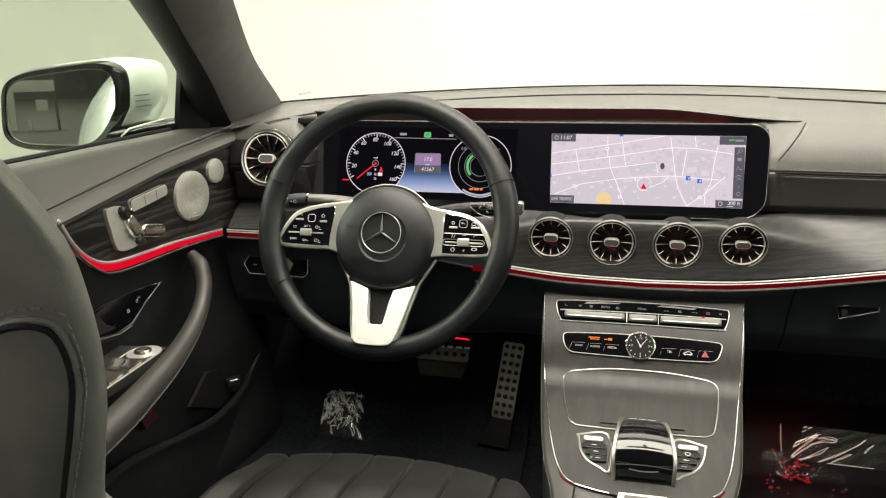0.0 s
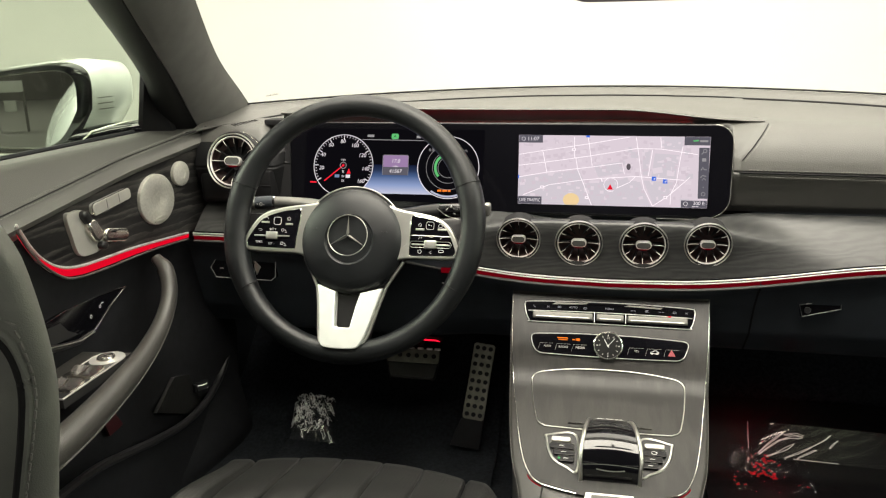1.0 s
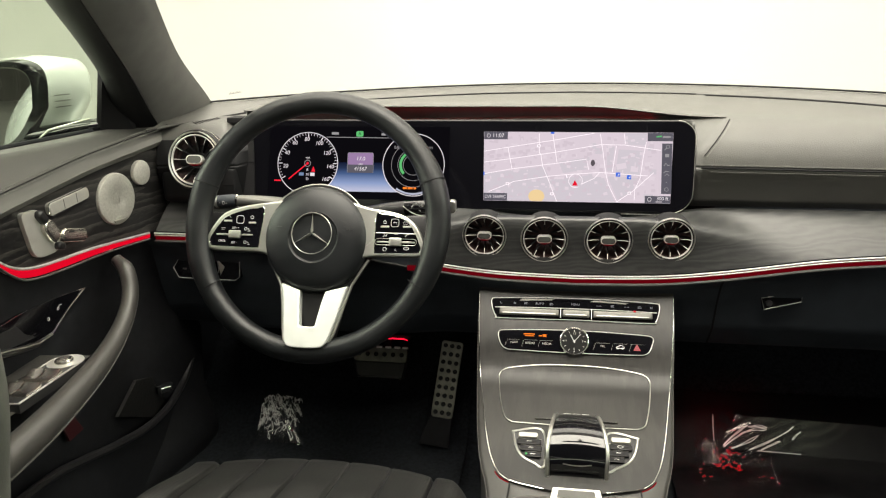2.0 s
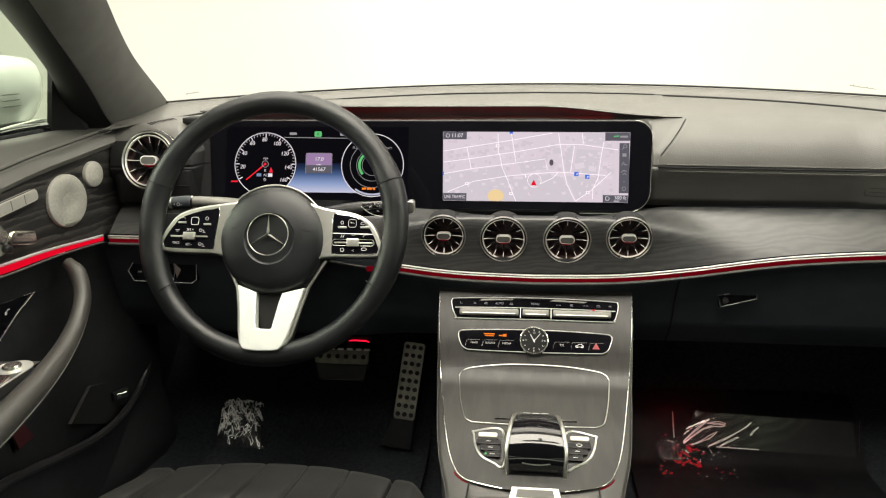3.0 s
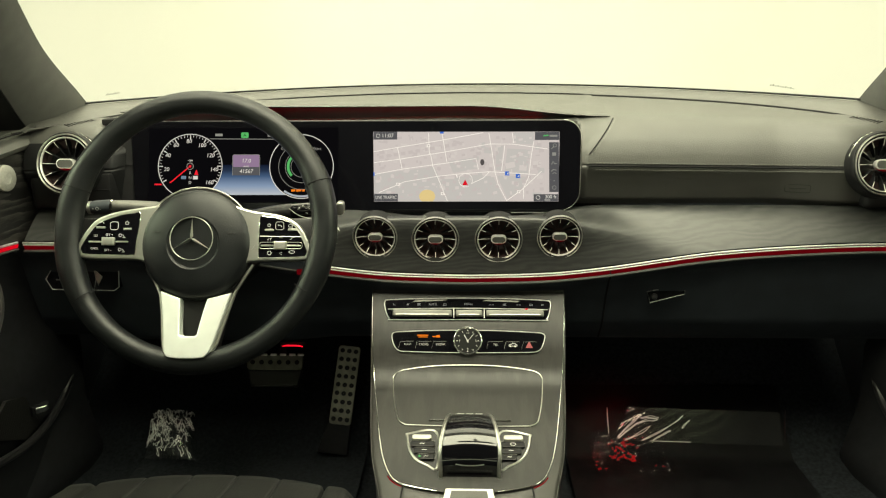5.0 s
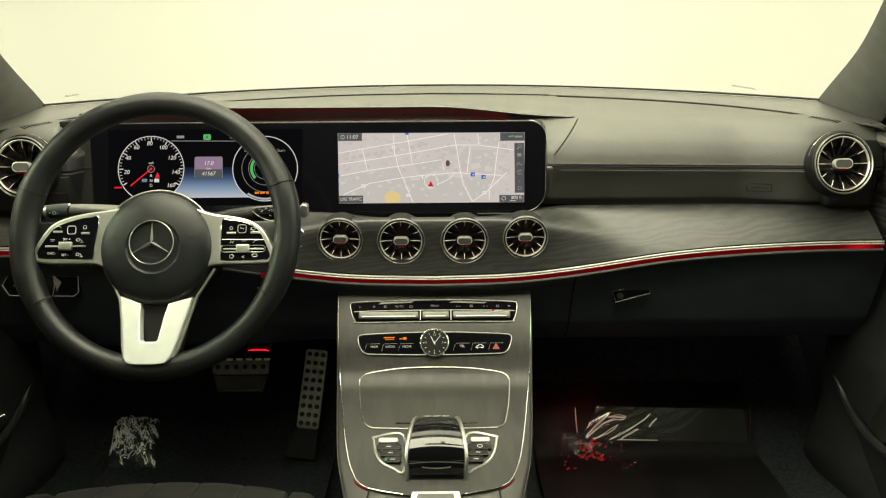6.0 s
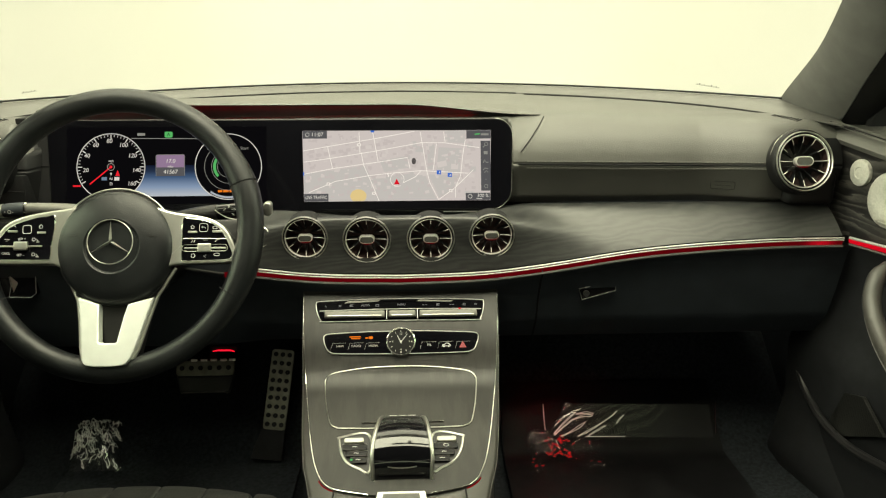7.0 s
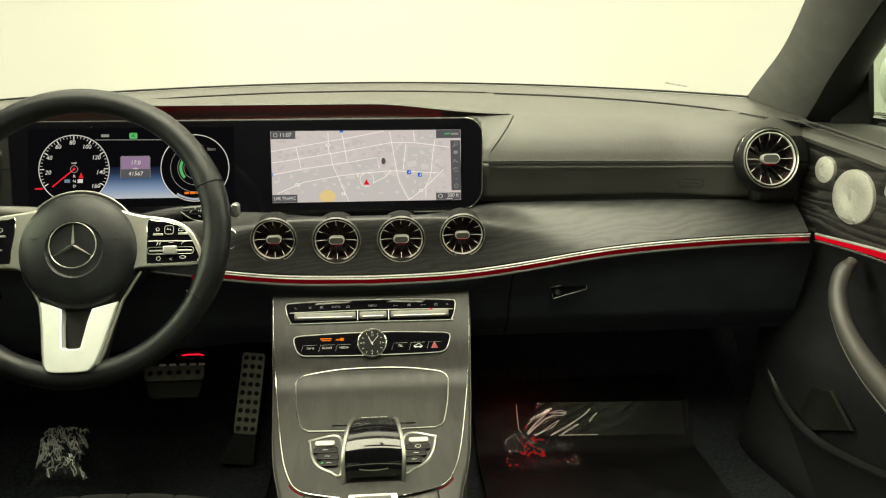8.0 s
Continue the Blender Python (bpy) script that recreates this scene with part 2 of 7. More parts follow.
LITFADE = fading("lit_fading_blue", (0.50, 0.54, 0.66), (0.006, 0.010, 0.030))
SCREENBLACK = glow("lit_black", (0.0035, 0.0033, 0.0045), 1.0)
WINDSHIELD = pane("windshield_glass", (0.97, 0.98, 0.95), 0.0)
SIDEGLASS = pane("green_tinted_glass", (0.73, 0.79, 0.71), 0.02)


def film_material(name, clear, gloss, rough):
    """Thin clear plastic: mostly see-through, with sharp gloss and a little milky haze."""
    m = pane(name, (clear, clear, clear), gloss, rough)
    n, l = m.node_tree.nodes, m.node_tree.links
    d, x = n.new("ShaderNodeBsdfDiffuse"), n.new("ShaderNodeMixShader")
    d.inputs[0].default_value = (0.7, 0.72, 0.7, 1)
    x.inputs[0].default_value = 0.007
    src = n["Material Output"].inputs[0].links[0].from_socket
    l.new(src, x.inputs[1])
    l.new(d.outputs[0], x.inputs[2])
    l.new(x.outputs[0], n["Material Output"].inputs[0])
    return m


FILM = film_material("clear_plastic_film", 0.95, 0.075, 0.14)
BAGFILM = film_material("clear_bag_film", 0.94, 0.13, 0.13)
# folds of clear plastic in white, so their highlights are in the colour
CREASE = material("white_crease_highlight", (0.90, 0.91, 0.87), 0.16, var=(400, 0.30), coat=1.0)
WRAP = pane("thin_plastic_wrap", (0.97, 0.97, 0.97), 0.02, 0.10)
# red lamp glints on clear plastic, given as the creases' own colour
REDGLINT = material("red_glint", (0.62, 0.012, 0.022), 0.22, var=(300, 0.6))
REDLENS = glow("red_lens", (0.9, 0.008, 0.03), 1.8)


# ---- builders ----
BASE = {}


def thing(name, base, label, category, group="", kind=""):
    e = new(name)
    e.empty_display_size = 0.02
    e.location = base
    BASE[e.name] = Matrix.Translation(-Vector(base))
    return tagged(e, label, category, group, kind)


def mesh_of(name, bm, mat, m=None, sharp=38):
    if m is not None:
        bm.transform(m)
    me = bpy.data.meshes.new(name)
    bmesh.ops.recalc_face_normals(bm, faces=bm.faces)
    bm.to_mesh(me)
    bm.free()
    me.materials.append(mat)
    me.shade_smooth()
    me.set_sharp_from_angle(angle=radians(sharp))
    return me


def part(name, bm, mat, parent, label="", m=None, sharp=38):
    """One mesh under a thing or a part, built in the thing's own coordinates."""
    ob = new(name, mesh_of(name, bm, mat, m, sharp))
    ob.parent = parent
    ob.matrix_parent_inverse = BASE.get(parent.name, Matrix())
    return tagged(ob, label)


def single(name, bm, mat, label, category, group="", kind="", m=None, sharp=38):
    return tagged(new(name, mesh_of(name, bm, mat, m, sharp)), label, category, group, kind)


def bm_from(verts, faces):
    bm = bmesh.new()
    vs = [bm.verts.new(v) for v in verts]
    for f in faces:
        try:
            bm.faces.new([vs[i] for i in f])
        except ValueError:
            pass
    return bm


def grid(fn, nu, nv, wrap=False):
    """A sheet of points fn(u, v), u and v from 0 to 1."""
    verts = [fn(i / nu, j / nv) for i in range(nu + (not wrap)) for j in range(nv + 1)]
    c, rows = nv + 1, nu + (not wrap)
    faces = [((i % rows) * c + j, ((i + 1) % rows) * c + j, ((i + 1) % rows) * c + j + 1, (i % rows) * c + j + 1)
             for i in range(nu) for j in range(nv)]
    return bm_from(verts, faces)


def thick(bm, t):
    bmesh.ops.recalc_face_normals(bm, faces=bm.faces)
    bmesh.ops.solidify(bm, geom=bm.faces[:], thickness=t)
    return bm


def curve(points, n, closed=False):
    """n + 1 points along a smooth line through the given ones."""
    p = [Vector(q) for q in points]
    k = len(p) - (not closed)
    out = []
    for s in range(n + (not closed)):
        a = s / n * k
        i = min(int(a), k - 1)
        t = a - i
        if closed:
            p0, p1, p2, p3 = (p[(i + d) % len(p)] for d in (-1, 0, 1, 2))
        else:
            p1, p2 = p[i], p[i + 1]
            p0 = p[i - 1] if i else p1 * 2 - p2
            p3 = p[i + 2] if i + 2 < len(p) else p2 * 2 - p1
        out.append(0.5 * (2 * p1 + (p2 - p0) * t + (2 * p0 - 5 * p1 + 4 * p2 - p3) * t * t + (3 * p1 - p0 - 3 * p2 + p3) * t ** 3))
    return out


def tube(points, radius, seg=8, closed=False, flat=1.0, up=(0, 0, 1)):
    """A round or flattened bar along points; radius: a number or one for each point."""
    p = [Vector(q) for q in points]
    n = len(p)
    verts, faces = [], []
    for i in range(n):
        a = p[(i - 1) % n] if closed or i else p[i]
        b = p[(i + 1) % n] if closed or i < n - 1 else p[i]
        d = (b - a).normalized()
        s = d.cross(Vector(up))
        s = s.normalized() if s.length > 1e-4 else d.orthogonal().normalized()
        w = s.cross(d).normalized()
        r = radius[i] if hasattr(radius, "__len__") else radius
        for k in range(seg):
            t = 2 * math.pi * k / seg
            verts.append(p[i] + s * math.cos(t) * r + w * math.sin(t) * r * flat)
    for i in range(n if closed else n - 1):
        for k in range(seg):
            j, h = (i + 1) % n, (k + 1) % seg
            faces.append((i * seg + k, j * seg + k, j * seg + h, i * seg + h))
    if not closed:
        faces += [tuple(range(seg))[::-1], tuple(range((n - 1) * seg, n * seg))]
    return bm_from(verts, faces)


def ribbon(points, drop, push=(0, 0, 0)):
    """A band below a line: each point and the same point moved by drop, with thickness push behind it."""
    p = [Vector(q) for q in points]
    d, h = Vector(drop), Vector(push)
    verts = [v for q in p for v in (q, q + d, q + d + h, q + h)]
    faces = []
    for i in range(len(p) - 1):
        for k in range(4):
            faces.append((4 * i + k, 4 * i + (k + 1) % 4, 4 * i + 4 + (k + 1) % 4, 4 * i + 4 + k))
    faces += [(0, 1, 2, 3), tuple(4 * (len(p) - 1) + k for k in range(4))]
    return bm_from(verts, faces)


def bevelled(bm, width, seg=2, angle=50):
    bmesh.ops.recalc_face_normals(bm, faces=bm.faces)
    edges = [e for e in bm.edges if e.is_manifold and e.calc_face_angle(0) > radians(angle)]
    bmesh.ops.bevel(bm, geom=edges, offset=width, segments=seg, affect="EDGES", profile=0.6)
    return bm


def prism(outline, z0, z1, bevel=0.0, seg=2):
    """A plate with the given outline in its own x and y, from z0 to z1."""
    n = len(outline)
    verts = [(q[0], q[1], z0) for q in outline] + [(q[0], q[1], z1) for q in outline]
    faces = [tuple(range(n))[::-1], tuple(range(n, 2 * n))] + [(i, (i + 1) % n, n + (i + 1) % n, n + i) for i in range(n)]
    bm = bm_from(verts, faces)
    if bevel:
        bmesh.ops.recalc_face_normals(bm, faces=bm.faces)
        rim = [e for e in bm.edges if all(v.co.z > max(z0, z1) - 1e-6 for v in e.verts)]
        bmesh.ops.bevel(bm, geom=rim, offset=bevel, segments=seg, affect="EDGES", profile=0.6)
        top = max((f for f in bm.faces if f.normal.z > 0.9), key=lambda f: f.calc_area())
        bmesh.ops.inset_region(bm, faces=[top], thickness=bevel * 0.25)
    return bm


def block(x0, x1, y0, y1, z0, z1, bevel=0.0, seg=2):
    v = [(x, y, z) for z in (z0, z1) for x, y in ((x0, y0), (x1, y0), (x1, y1), (x0, y1))]
    bm = bm_from(v, [(3, 2, 1, 0), (4, 5, 6, 7), (0, 1, 5, 4), (1, 2, 6, 5), (2, 3, 7, 6), (3, 0, 4, 7)])
    return bevelled(bm, bevel, seg) if bevel else bm


def lathe(profile, n=48):
    return grid(lambda u, v: (lambda q: (q[0] * math.cos(2 * math.pi * u), q[0] * math.sin(2 * math.pi * u), q[1]))(
        profile[round(v * (len(profile) - 1))]), n, len(profile) - 1, wrap=True)


def circle(r, n=32, cx=0.0, cy=0.0, ry=None):
    return [(cx + r * math.cos(2 * math.pi * i / n), cy + (ry or r) * math.sin(2 * math.pi * i / n)) for i in range(n)]


def stadium(w, h, n=10, r=None):
    r = r if r else h / 2
    out = []
    for cx, cy, a in ((w / 2 - r, h / 2 - r, 0), (-w / 2 + r, h / 2 - r, 90), (-w / 2 + r, -h / 2 + r, 180), (w / 2 - r, -h / 2 + r, 270)):
        for i in range(n + 1):
            t = radians(a + 90 * i / n)
            q = (cx + r * math.cos(t), cy + r * math.sin(t))
            if not out or math.dist(q, out[-1]) > 1e-6:
                out.append(q)
    return out[:-1] if math.dist(out[0], out[-1]) < 1e-6 else out


def joined(bms):
    out = bmesh.new()
    for b in bms:
        me = bpy.data.meshes.new("piece")
        b.to_mesh(me)
        b.free()
        out.from_mesh(me)
        bpy.data.meshes.remove(me)
    return out


def words(body, size, x=0.0, y=0.0, z=0.0, turn=0.0, shear=0.0, sx=1.0):
    """Letters as flat solid shapes, centred on x, y in their own plane."""
    c = bpy.data.curves.new("letters", "FONT")
    c.body, c.size, c.align_x, c.align_y, c.extrude, c.shear = body, size, "CENTER", "CENTER", 0.0001, shear
    ob = bpy.data.objects.new("letters", c)
    me = bpy.data.meshes.new_from_object(ob)
    bm = bmesh.new()
    bm.from_mesh(me)
    bpy.data.objects.remove(ob)
    bpy.data.meshes.remove(me)
    bm.transform(pose(x, y, z, 0, 0, turn) @ Matrix.Diagonal((sx, 1, 1, 1)))
    return bm


def line2(points, w, z):
    """A flat strip of width w along points of a plane."""
    p = [Vector((q[0], q[1])) for q in points]
    verts, faces = [], []
    for i, q in enumerate(p):
        d = (p[min(i + 1, len(p) - 1)] - p[max(i - 1, 0)]).normalized()
        s = Vector((-d.y, d.x)) * w / 2
        verts += [(q.x + s.x, q.y + s.y, z), (q.x - s.x, q.y - s.y, z)]
    for i in range(len(p) - 1):
        faces.append((2 * i, 2 * i + 1, 2 * i + 3, 2 * i + 2))
    return bm_from(verts, faces)


def flat(outline, z):
    return bm_from([(q[0], q[1], z) for q in outline], [tuple(range(len(outline)))])


def rect2(x0, y0, x1, y1, z):
    return flat([(x0, y0), (x1, y0), (x1, y1), (x0, y1)], z)


def stitches(points, length=0.0035, gap=0.0018, r=0.0005):
    """Short thread dashes along a line."""
    p = [Vector(q) for q in points]
    run, at = 0.0, 0.0
    verts, faces = [], []
    for a, b in zip(p, p[1:]):
        d = (b - a)
        n = d.length
        if n < 1e-9:
            continue
        d = d / n
        while at < run + n:
            c = a + d * (at - run)
            s = d.orthogonal().normalized()
            w = s.cross(d)
            k = len(verts)
            for q in (c, c + d * length):
                verts += [q + s * r, q + w * r, q - s * r, q - w * r]
            faces += [(k + i, k + (i + 1) % 4, k + 4 + (i + 1) % 4, k + 4 + i) for i in range(4)] + [(k, k + 1, k + 2, k + 3), (k + 4, k + 5, k + 6, k + 7)]
            at += length + gap
        run += n
    return bm_from(verts, faces)


def blend(x, xs, ys):
    """Smooth interpolation in a small table."""
    if x <= xs[0]:
        return ys[0]
    for i in range(len(xs) - 1):
        if x <= xs[i + 1]:
            t = (x - xs[i]) / (xs[i + 1] - xs[i])
            m0 = (ys[i + 1] - ys[i - 1]) / (xs[i + 1] - xs[i - 1]) if i else (ys[1] - ys[0]) / (xs[1] - xs[0])
            m1 = (ys[i + 2] - ys[i]) / (xs[i + 2] - xs[i]) if i + 2 < len(xs) else (ys[i + 1] - ys[i]) / (xs[i + 1] - xs[i])
            h = xs[i + 1] - xs[i]
            return (2 * t ** 3 - 3 * t * t + 1) * ys[i] + (t ** 3 - 2 * t * t + t) * h * m0 + (3 * t * t - 2 * t ** 3) * ys[i + 1] + (t ** 3 - t * t) * h * m1
    return ys[-1]


def step(a, b, x):
    t = min(max((x - a) / (b - a), 0), 1)
    return t * t * (3 - 2 * t)


# ---- the booth round the car ----
single("ground", block(-14, 14, -16, 9, -0.2, 0.0), FLOORPAINT, "smooth grey painted concrete floor under the car", "floor", kind="structure")
def cove(u):
    """Plan of the booth's wall: straight sides and a front with wide rounded corners."""
    r, w, yb, yf = 2.6, 5.0, -3.5, 6.5
    legs = (yf - r - yb, r * math.pi / 2, 2 * (w - r), r * math.pi / 2, yf - r - yb)
    d = u * sum(legs)
    for i, n in enumerate(legs):
        if d <= n or i == 4:
            break
        d -= n
    if i == 0:
        return -w, yb + d
    if i == 1:
        return -w + r - r * math.cos(d / r), yf - r + r * math.sin(d / r)
    if i == 2:
        return -w + r + d, yf
    if i == 3:
        return w - r + r * math.sin(d / r), yf - r + r * math.cos(d / r)
    return w, yf - r - d


single("wall_booth", thick(grid(lambda u, v: (*cove(u), 3.7 * v), 120, 4), 0.1), WALLPAINT, "plain white booth wall with rounded corners round the car", "wall", kind="structure")
single("ceiling", block(-5.2, 5.2, -3.5, 6.7, 3.65, 3.8), WALLPAINT, "plain white booth ceiling", "ceiling", kind="structure")
single("wall_hall_back", block(-14, 14, -16.2, -16, 0, 5.2), HALL, "dark wall of the hall behind the booth", "wall", kind="structure")
single("wall_hall_left", block(-14.2, -14, -16, 9, 0, 5.2), HALL, "dark wall of the hall behind the booth", "wall", kind="structure")
single("wall_hall_right", block(14, 14.2, -16, 9, 0, 5.2), HALL, "dark wall of the hall behind the booth", "wall", kind="structure")
single("ceiling_hall", block(-14.2, 14.2, -16.2, 9, 5.2, 5.4), HALL, "dark ceiling of the hall behind the booth", "ceiling", kind="structure")
hall = thing("partition", (-1.7, -9.0, 0), "pale partition frame with a dark opening in the hall", "partition", kind="structure")
for q in ((-1.98, -1.90, 0.02, 0.62), (-1.90, -1.42, 0.50, 0.64), (-1.66, -1.52, 0.26, 0.40), (-1.80, -1.74, 0.0, 0.14)):
    part("panel", block(q[0], q[1], -9.05, -8.95, q[2], q[3], 0.01), PARTITION, hall)
part("post", block(-1.44, -1.41, -9.05, -8.95, 0, 0.51), HALL, hall)


# ---- car shell ----
def cowl(x):
    """Rear edge of the windshield's foot: y and z."""
    return 1.335 - 0.44 * x * x, 0.9264 - 0.0185 * (x / 0.65) ** 2


def shield(u, v):
    x0 = (u - 0.5) * 1.38
    y0, z0 = cowl(x0)
    y1, z1 = 0.42 - 0.12 * (2 * u - 1) ** 2, 1.275 - 0.03 * (2 * u - 1) ** 2
    x1 = (u - 0.5) * 1.16
    s = v + 0.0
    bow = 0.035 * math.sin(math.pi * v)
    return (x0 + (x1 - x0) * s, y0 + (y1 - y0) * s + bow, z0 + (z1 - z0) * s + bow)


single("windshield", thick(grid(shield, 24, 14), 0.004), WINDSHIELD, "clear curved windshield glass above the dashboard", "windshield", kind="structure").visible_shadow = False
def roof_pt(u, v):
    return ((u - 0.5) * 1.2, 0.44 - 0.12 * (2 * u - 1) ** 2 - v * 1.75, 1.275 - 0.05 * (2 * u - 1) ** 2 + 0.03 * math.sin(math.pi * v) - 0.10 * v ** 3)


single("roof", thick(grid(roof_pt, 24, 35), 0.03), HEADLINER, "grey fabric headliner of the closed roof", "roof", kind="structure")
single("rear_window", thick(grid(lambda u, v: ((u - 0.5) * (1.20 + 0.14 * v), -1.31 - 0.12 * (2 * u - 1) ** 2 - 0.46 * v, 1.185 - 0.05 * (2 * u - 1) ** 2 - 0.27 * v), 12, 6), 0.004), SIDEGLASS, "tinted rear window of the car", "window", kind="structure").visible_shadow = False
single("boot_lid", thick(grid(lambda u, v: ((u - 0.5) * 1.62, -1.74 - 0.62 * v, 0.895 + 0.015 * math.sin(math.pi * v) - 0.70 * max(0, v - 0.82) ** 1.2 - 0.05 * abs(2 * u - 1) ** 6), 16, 14), 0.01), WHITEPAINT, "white painted boot lid behind the rear window", "boot lid", kind="structure")
for s in (-1, 1):
    single("kick_panel_" + ("left" if s < 0 else "right"), block(s * 0.735 - 0.012, s * 0.735 + 0.012, 0.90, 1.38, 0.22, 0.86), SOFT, "dark side trim of the footwell", "side trim", kind="structure")
single("rear_shelf", block(-0.66, 0.66, -1.75, -0.95, 0.86, 0.90, 0.01), PILLAR, "dark fabric parcel shelf", "shelf", kind="structure")
single("rear_bulkhead", block(-0.72, 0.72, -0.98, -0.90, 0.20, 0.86, 0.01), SOFT, "dark trim closing the cabin at the back", "bulkhead", kind="structure")
single("floor", grid(lambda u, v: ((u - 0.5) * 1.48, -0.95 + 2.30 * v, 0.27 + 0.30 * max(0, (-0.95 + 2.30 * v) - 1.03) / 0.35), 8, 40), CARPET,
       "dark carpeted cabin floor and toe board", "floor", kind="structure")
single("firewall", block(-0.74, 0.74, 1.34, 1.40, 0.22, 0.88), SOFT, "dark panel behind the dashboard", "firewall", kind="structure")
hood = thing("bonnet", (0, 2.0, 0), "white painted car bonnet and wings ahead of the windshield", "car bonnet", kind="structure")
part("bonnet_panel", thick(grid(lambda u, v: ((u - 0.5) * 1.75, 1.36 - 0.40 * (u - 0.5) ** 2 + 1.15 * v, 0.865 - 0.12 * v - 0.20 * v ** 3 - 0.16 * abs(2 * u - 1) ** 4), 20, 14), 0.01), WHITEPAINT, hood)
part("nose", block(-0.85, 0.85, 1.45, 2.46, 0.05, 0.52, 0.05), WHITEPAINT, hood)
for s in (-1, 1):
    side = "left" if s < 0 else "right"
    single("quarter_panel_" + side, thick(grid(lambda u, v: (s * (0.76 + 0.05 * math.sin(math.pi * v)), -1.75 + 1.60 * u, 0.22 + 0.655 * v), 6, 8), 0.03 * s), SOFT,
           "dark lower side trim behind the door", "side trim", kind="structure")
    single("rear_wing_" + side, thick(grid(lambda u, v: (s * (0.80 + 0.055 * v * (1 - v) * 4 + 0.11 * math.sin(math.pi * u) ** 0.6 * math.sin(math.pi * (0.05 + 0.72 * v)) - 0.06 * v ** 4), -2.3 + 2.05 * u, 0.25 + 0.63 * v), 20, 14), 0.01 * s), WHITEPAINT,
           "white painted rear wing of the car", "car wing", kind="structure")

    def side_glass(u, v):
        z = 0.872 + 0.365 * v
        yf = blend(z, (0.872, 0.965, 1.072, 1.155, 1.237), (0.985, 0.955, 0.800, 0.630, 0.400))
        return (s * (0.781 - 0.10 * v - 0.07 * v * v), yf * u - 1.3 * (1 - u), z)
    single("side_window_" + side, thick(grid(side_glass, 10, 12), 0.003), SIDEGLASS,
           "green tinted side window glass, closed", "window", kind="structure").visible_shadow = False


def pillar(s):
    """One windshield pillar with its rounded cabin face, the black window frame and the sail panel."""
    th = thing("windshield_pillar", (s * 0.68, 1.05, 0.9), "dark grey fabric covered windshield pillar above the dashboard", "pillar", group="windshield pillars", kind="structure")
    inner = curve([(0.692, 1.205, 0.880), (0.674, 1.12, 0.922), (0.648, 0.98, 0.995), (0.597, 0.828, 1.077), (0.511, 0.60, 1.19), (0.44, 0.40, 1.275)], 40)
    outer = curve([(0.785, 1.03, 0.850), (0.774, 0.985, 0.905), (0.729, 0.925, 0.965), (0.695, 0.770, 1.072), (0.653, 0.60, 1.155), (0.59, 0.38, 1.235)], 40)

    def face(u, v):
        a, b = inner[round(u * 40)], outer[round(u * 40)]
        q = a.lerp(b, v)
        k = math.sin(math.pi * v ** 0.75) ** 0.8
        q = q + Vector((-0.006, -0.062, -0.016)) * k
        return (s * q.x, q.y, q.z)
    part("pillar_trim", thick(grid(lambda u, v: face(u, 0.41 * v), 40, 16), 0.012), PILLAR, th)
    # black also covers the pillar's outer side, painting in its shade
    part("window_frame", thick(grid(lambda u, v: face(u, 0.41 + 0.59 * v), 40, 12), 0.012), BLACKTRIM, th, "black window frame, widened over the pillar's shaded side")
    part("glass_edge", tube([(s * (q.x - 0.003), q.y + 0.004, q.z + 0.001) for q in inner], 0.0035, 6), DARKGAP, th)
    part("window_seal", tube([(s * (q.x + 0.004), q.y, q.z) for q in outer], 0.009, 8), RUBBER, th)
    sail = [(0.744, 0.918, 0.972), (0.774, 0.938, 0.868), (0.742, 0.995, 0.862), (0.738, 0.975, 0.935)]
    part("sail_panel", thick(bm_from([(s * x, y, z) for x, y, z in sail], [(0, 1, 2, 3)]), 0.012), BLACKTRIM, th)


pillar(-1)
pillar(1)


# ---- dashboard ----
CX = 0.003


def strip_z(x):
    return blend(abs(x - CX), (0, 0.12, 0.21, 0.37, 0.55, 0.70), (0.666, 0.6695, 0.679, 0.7025, 0.7145, 0.7165))


STRIP_Y = 0.905


def inset(x, z):
    """1 where the display stands before the pad, 0 beside it; slanted edges below the hood's ends."""
    k = min(max((z - 0.843) / 0.048, 0), 1)
    return step(-0.545 - 0.040 * k, -0.538 - 0.040 * k, x) * (1 - step(0.180 + 0.044 * k, 0.187 + 0.044 * k, x))


def fore(x):
    """Line where the soft pad meets the cowl panel: y and z."""
    a = abs(x)
    return blend(a, (0, 0.185, 0.407, 0.575, 0.67, 0.71), (1.262, 1.25, 1.20, 1.12, 1.00, 0.95)), blend(a, (0, 0.185, 0.407, 0.575, 0.67, 0.71), (0.912, 0.910, 0.902, 0.890, 0.877, 0.870))


def pad_end(x):
    """1 where the pad comes forward to the outer vents."""
    return step(0.47, 0.585, abs(x))


def smooth_at(pts, a):
    """A point of a smooth line through pts, a counted in pts."""
    i = min(int(a), len(pts) - 2)
    t = a - i
    p1, p2 = pts[i], pts[i + 1]
    p0, p3 = pts[max(i - 1, 0)], pts[min(i + 2, len(pts) - 1)]
    return tuple(0.5 * (2 * b + (c - a0) * t + (2 * a0 - 5 * b + 4 * c - d) * t * t + (3 * b - a0 - 3 * c + d) * t ** 3) for a0, b, c, d in zip(p0, p1, p2, p3))


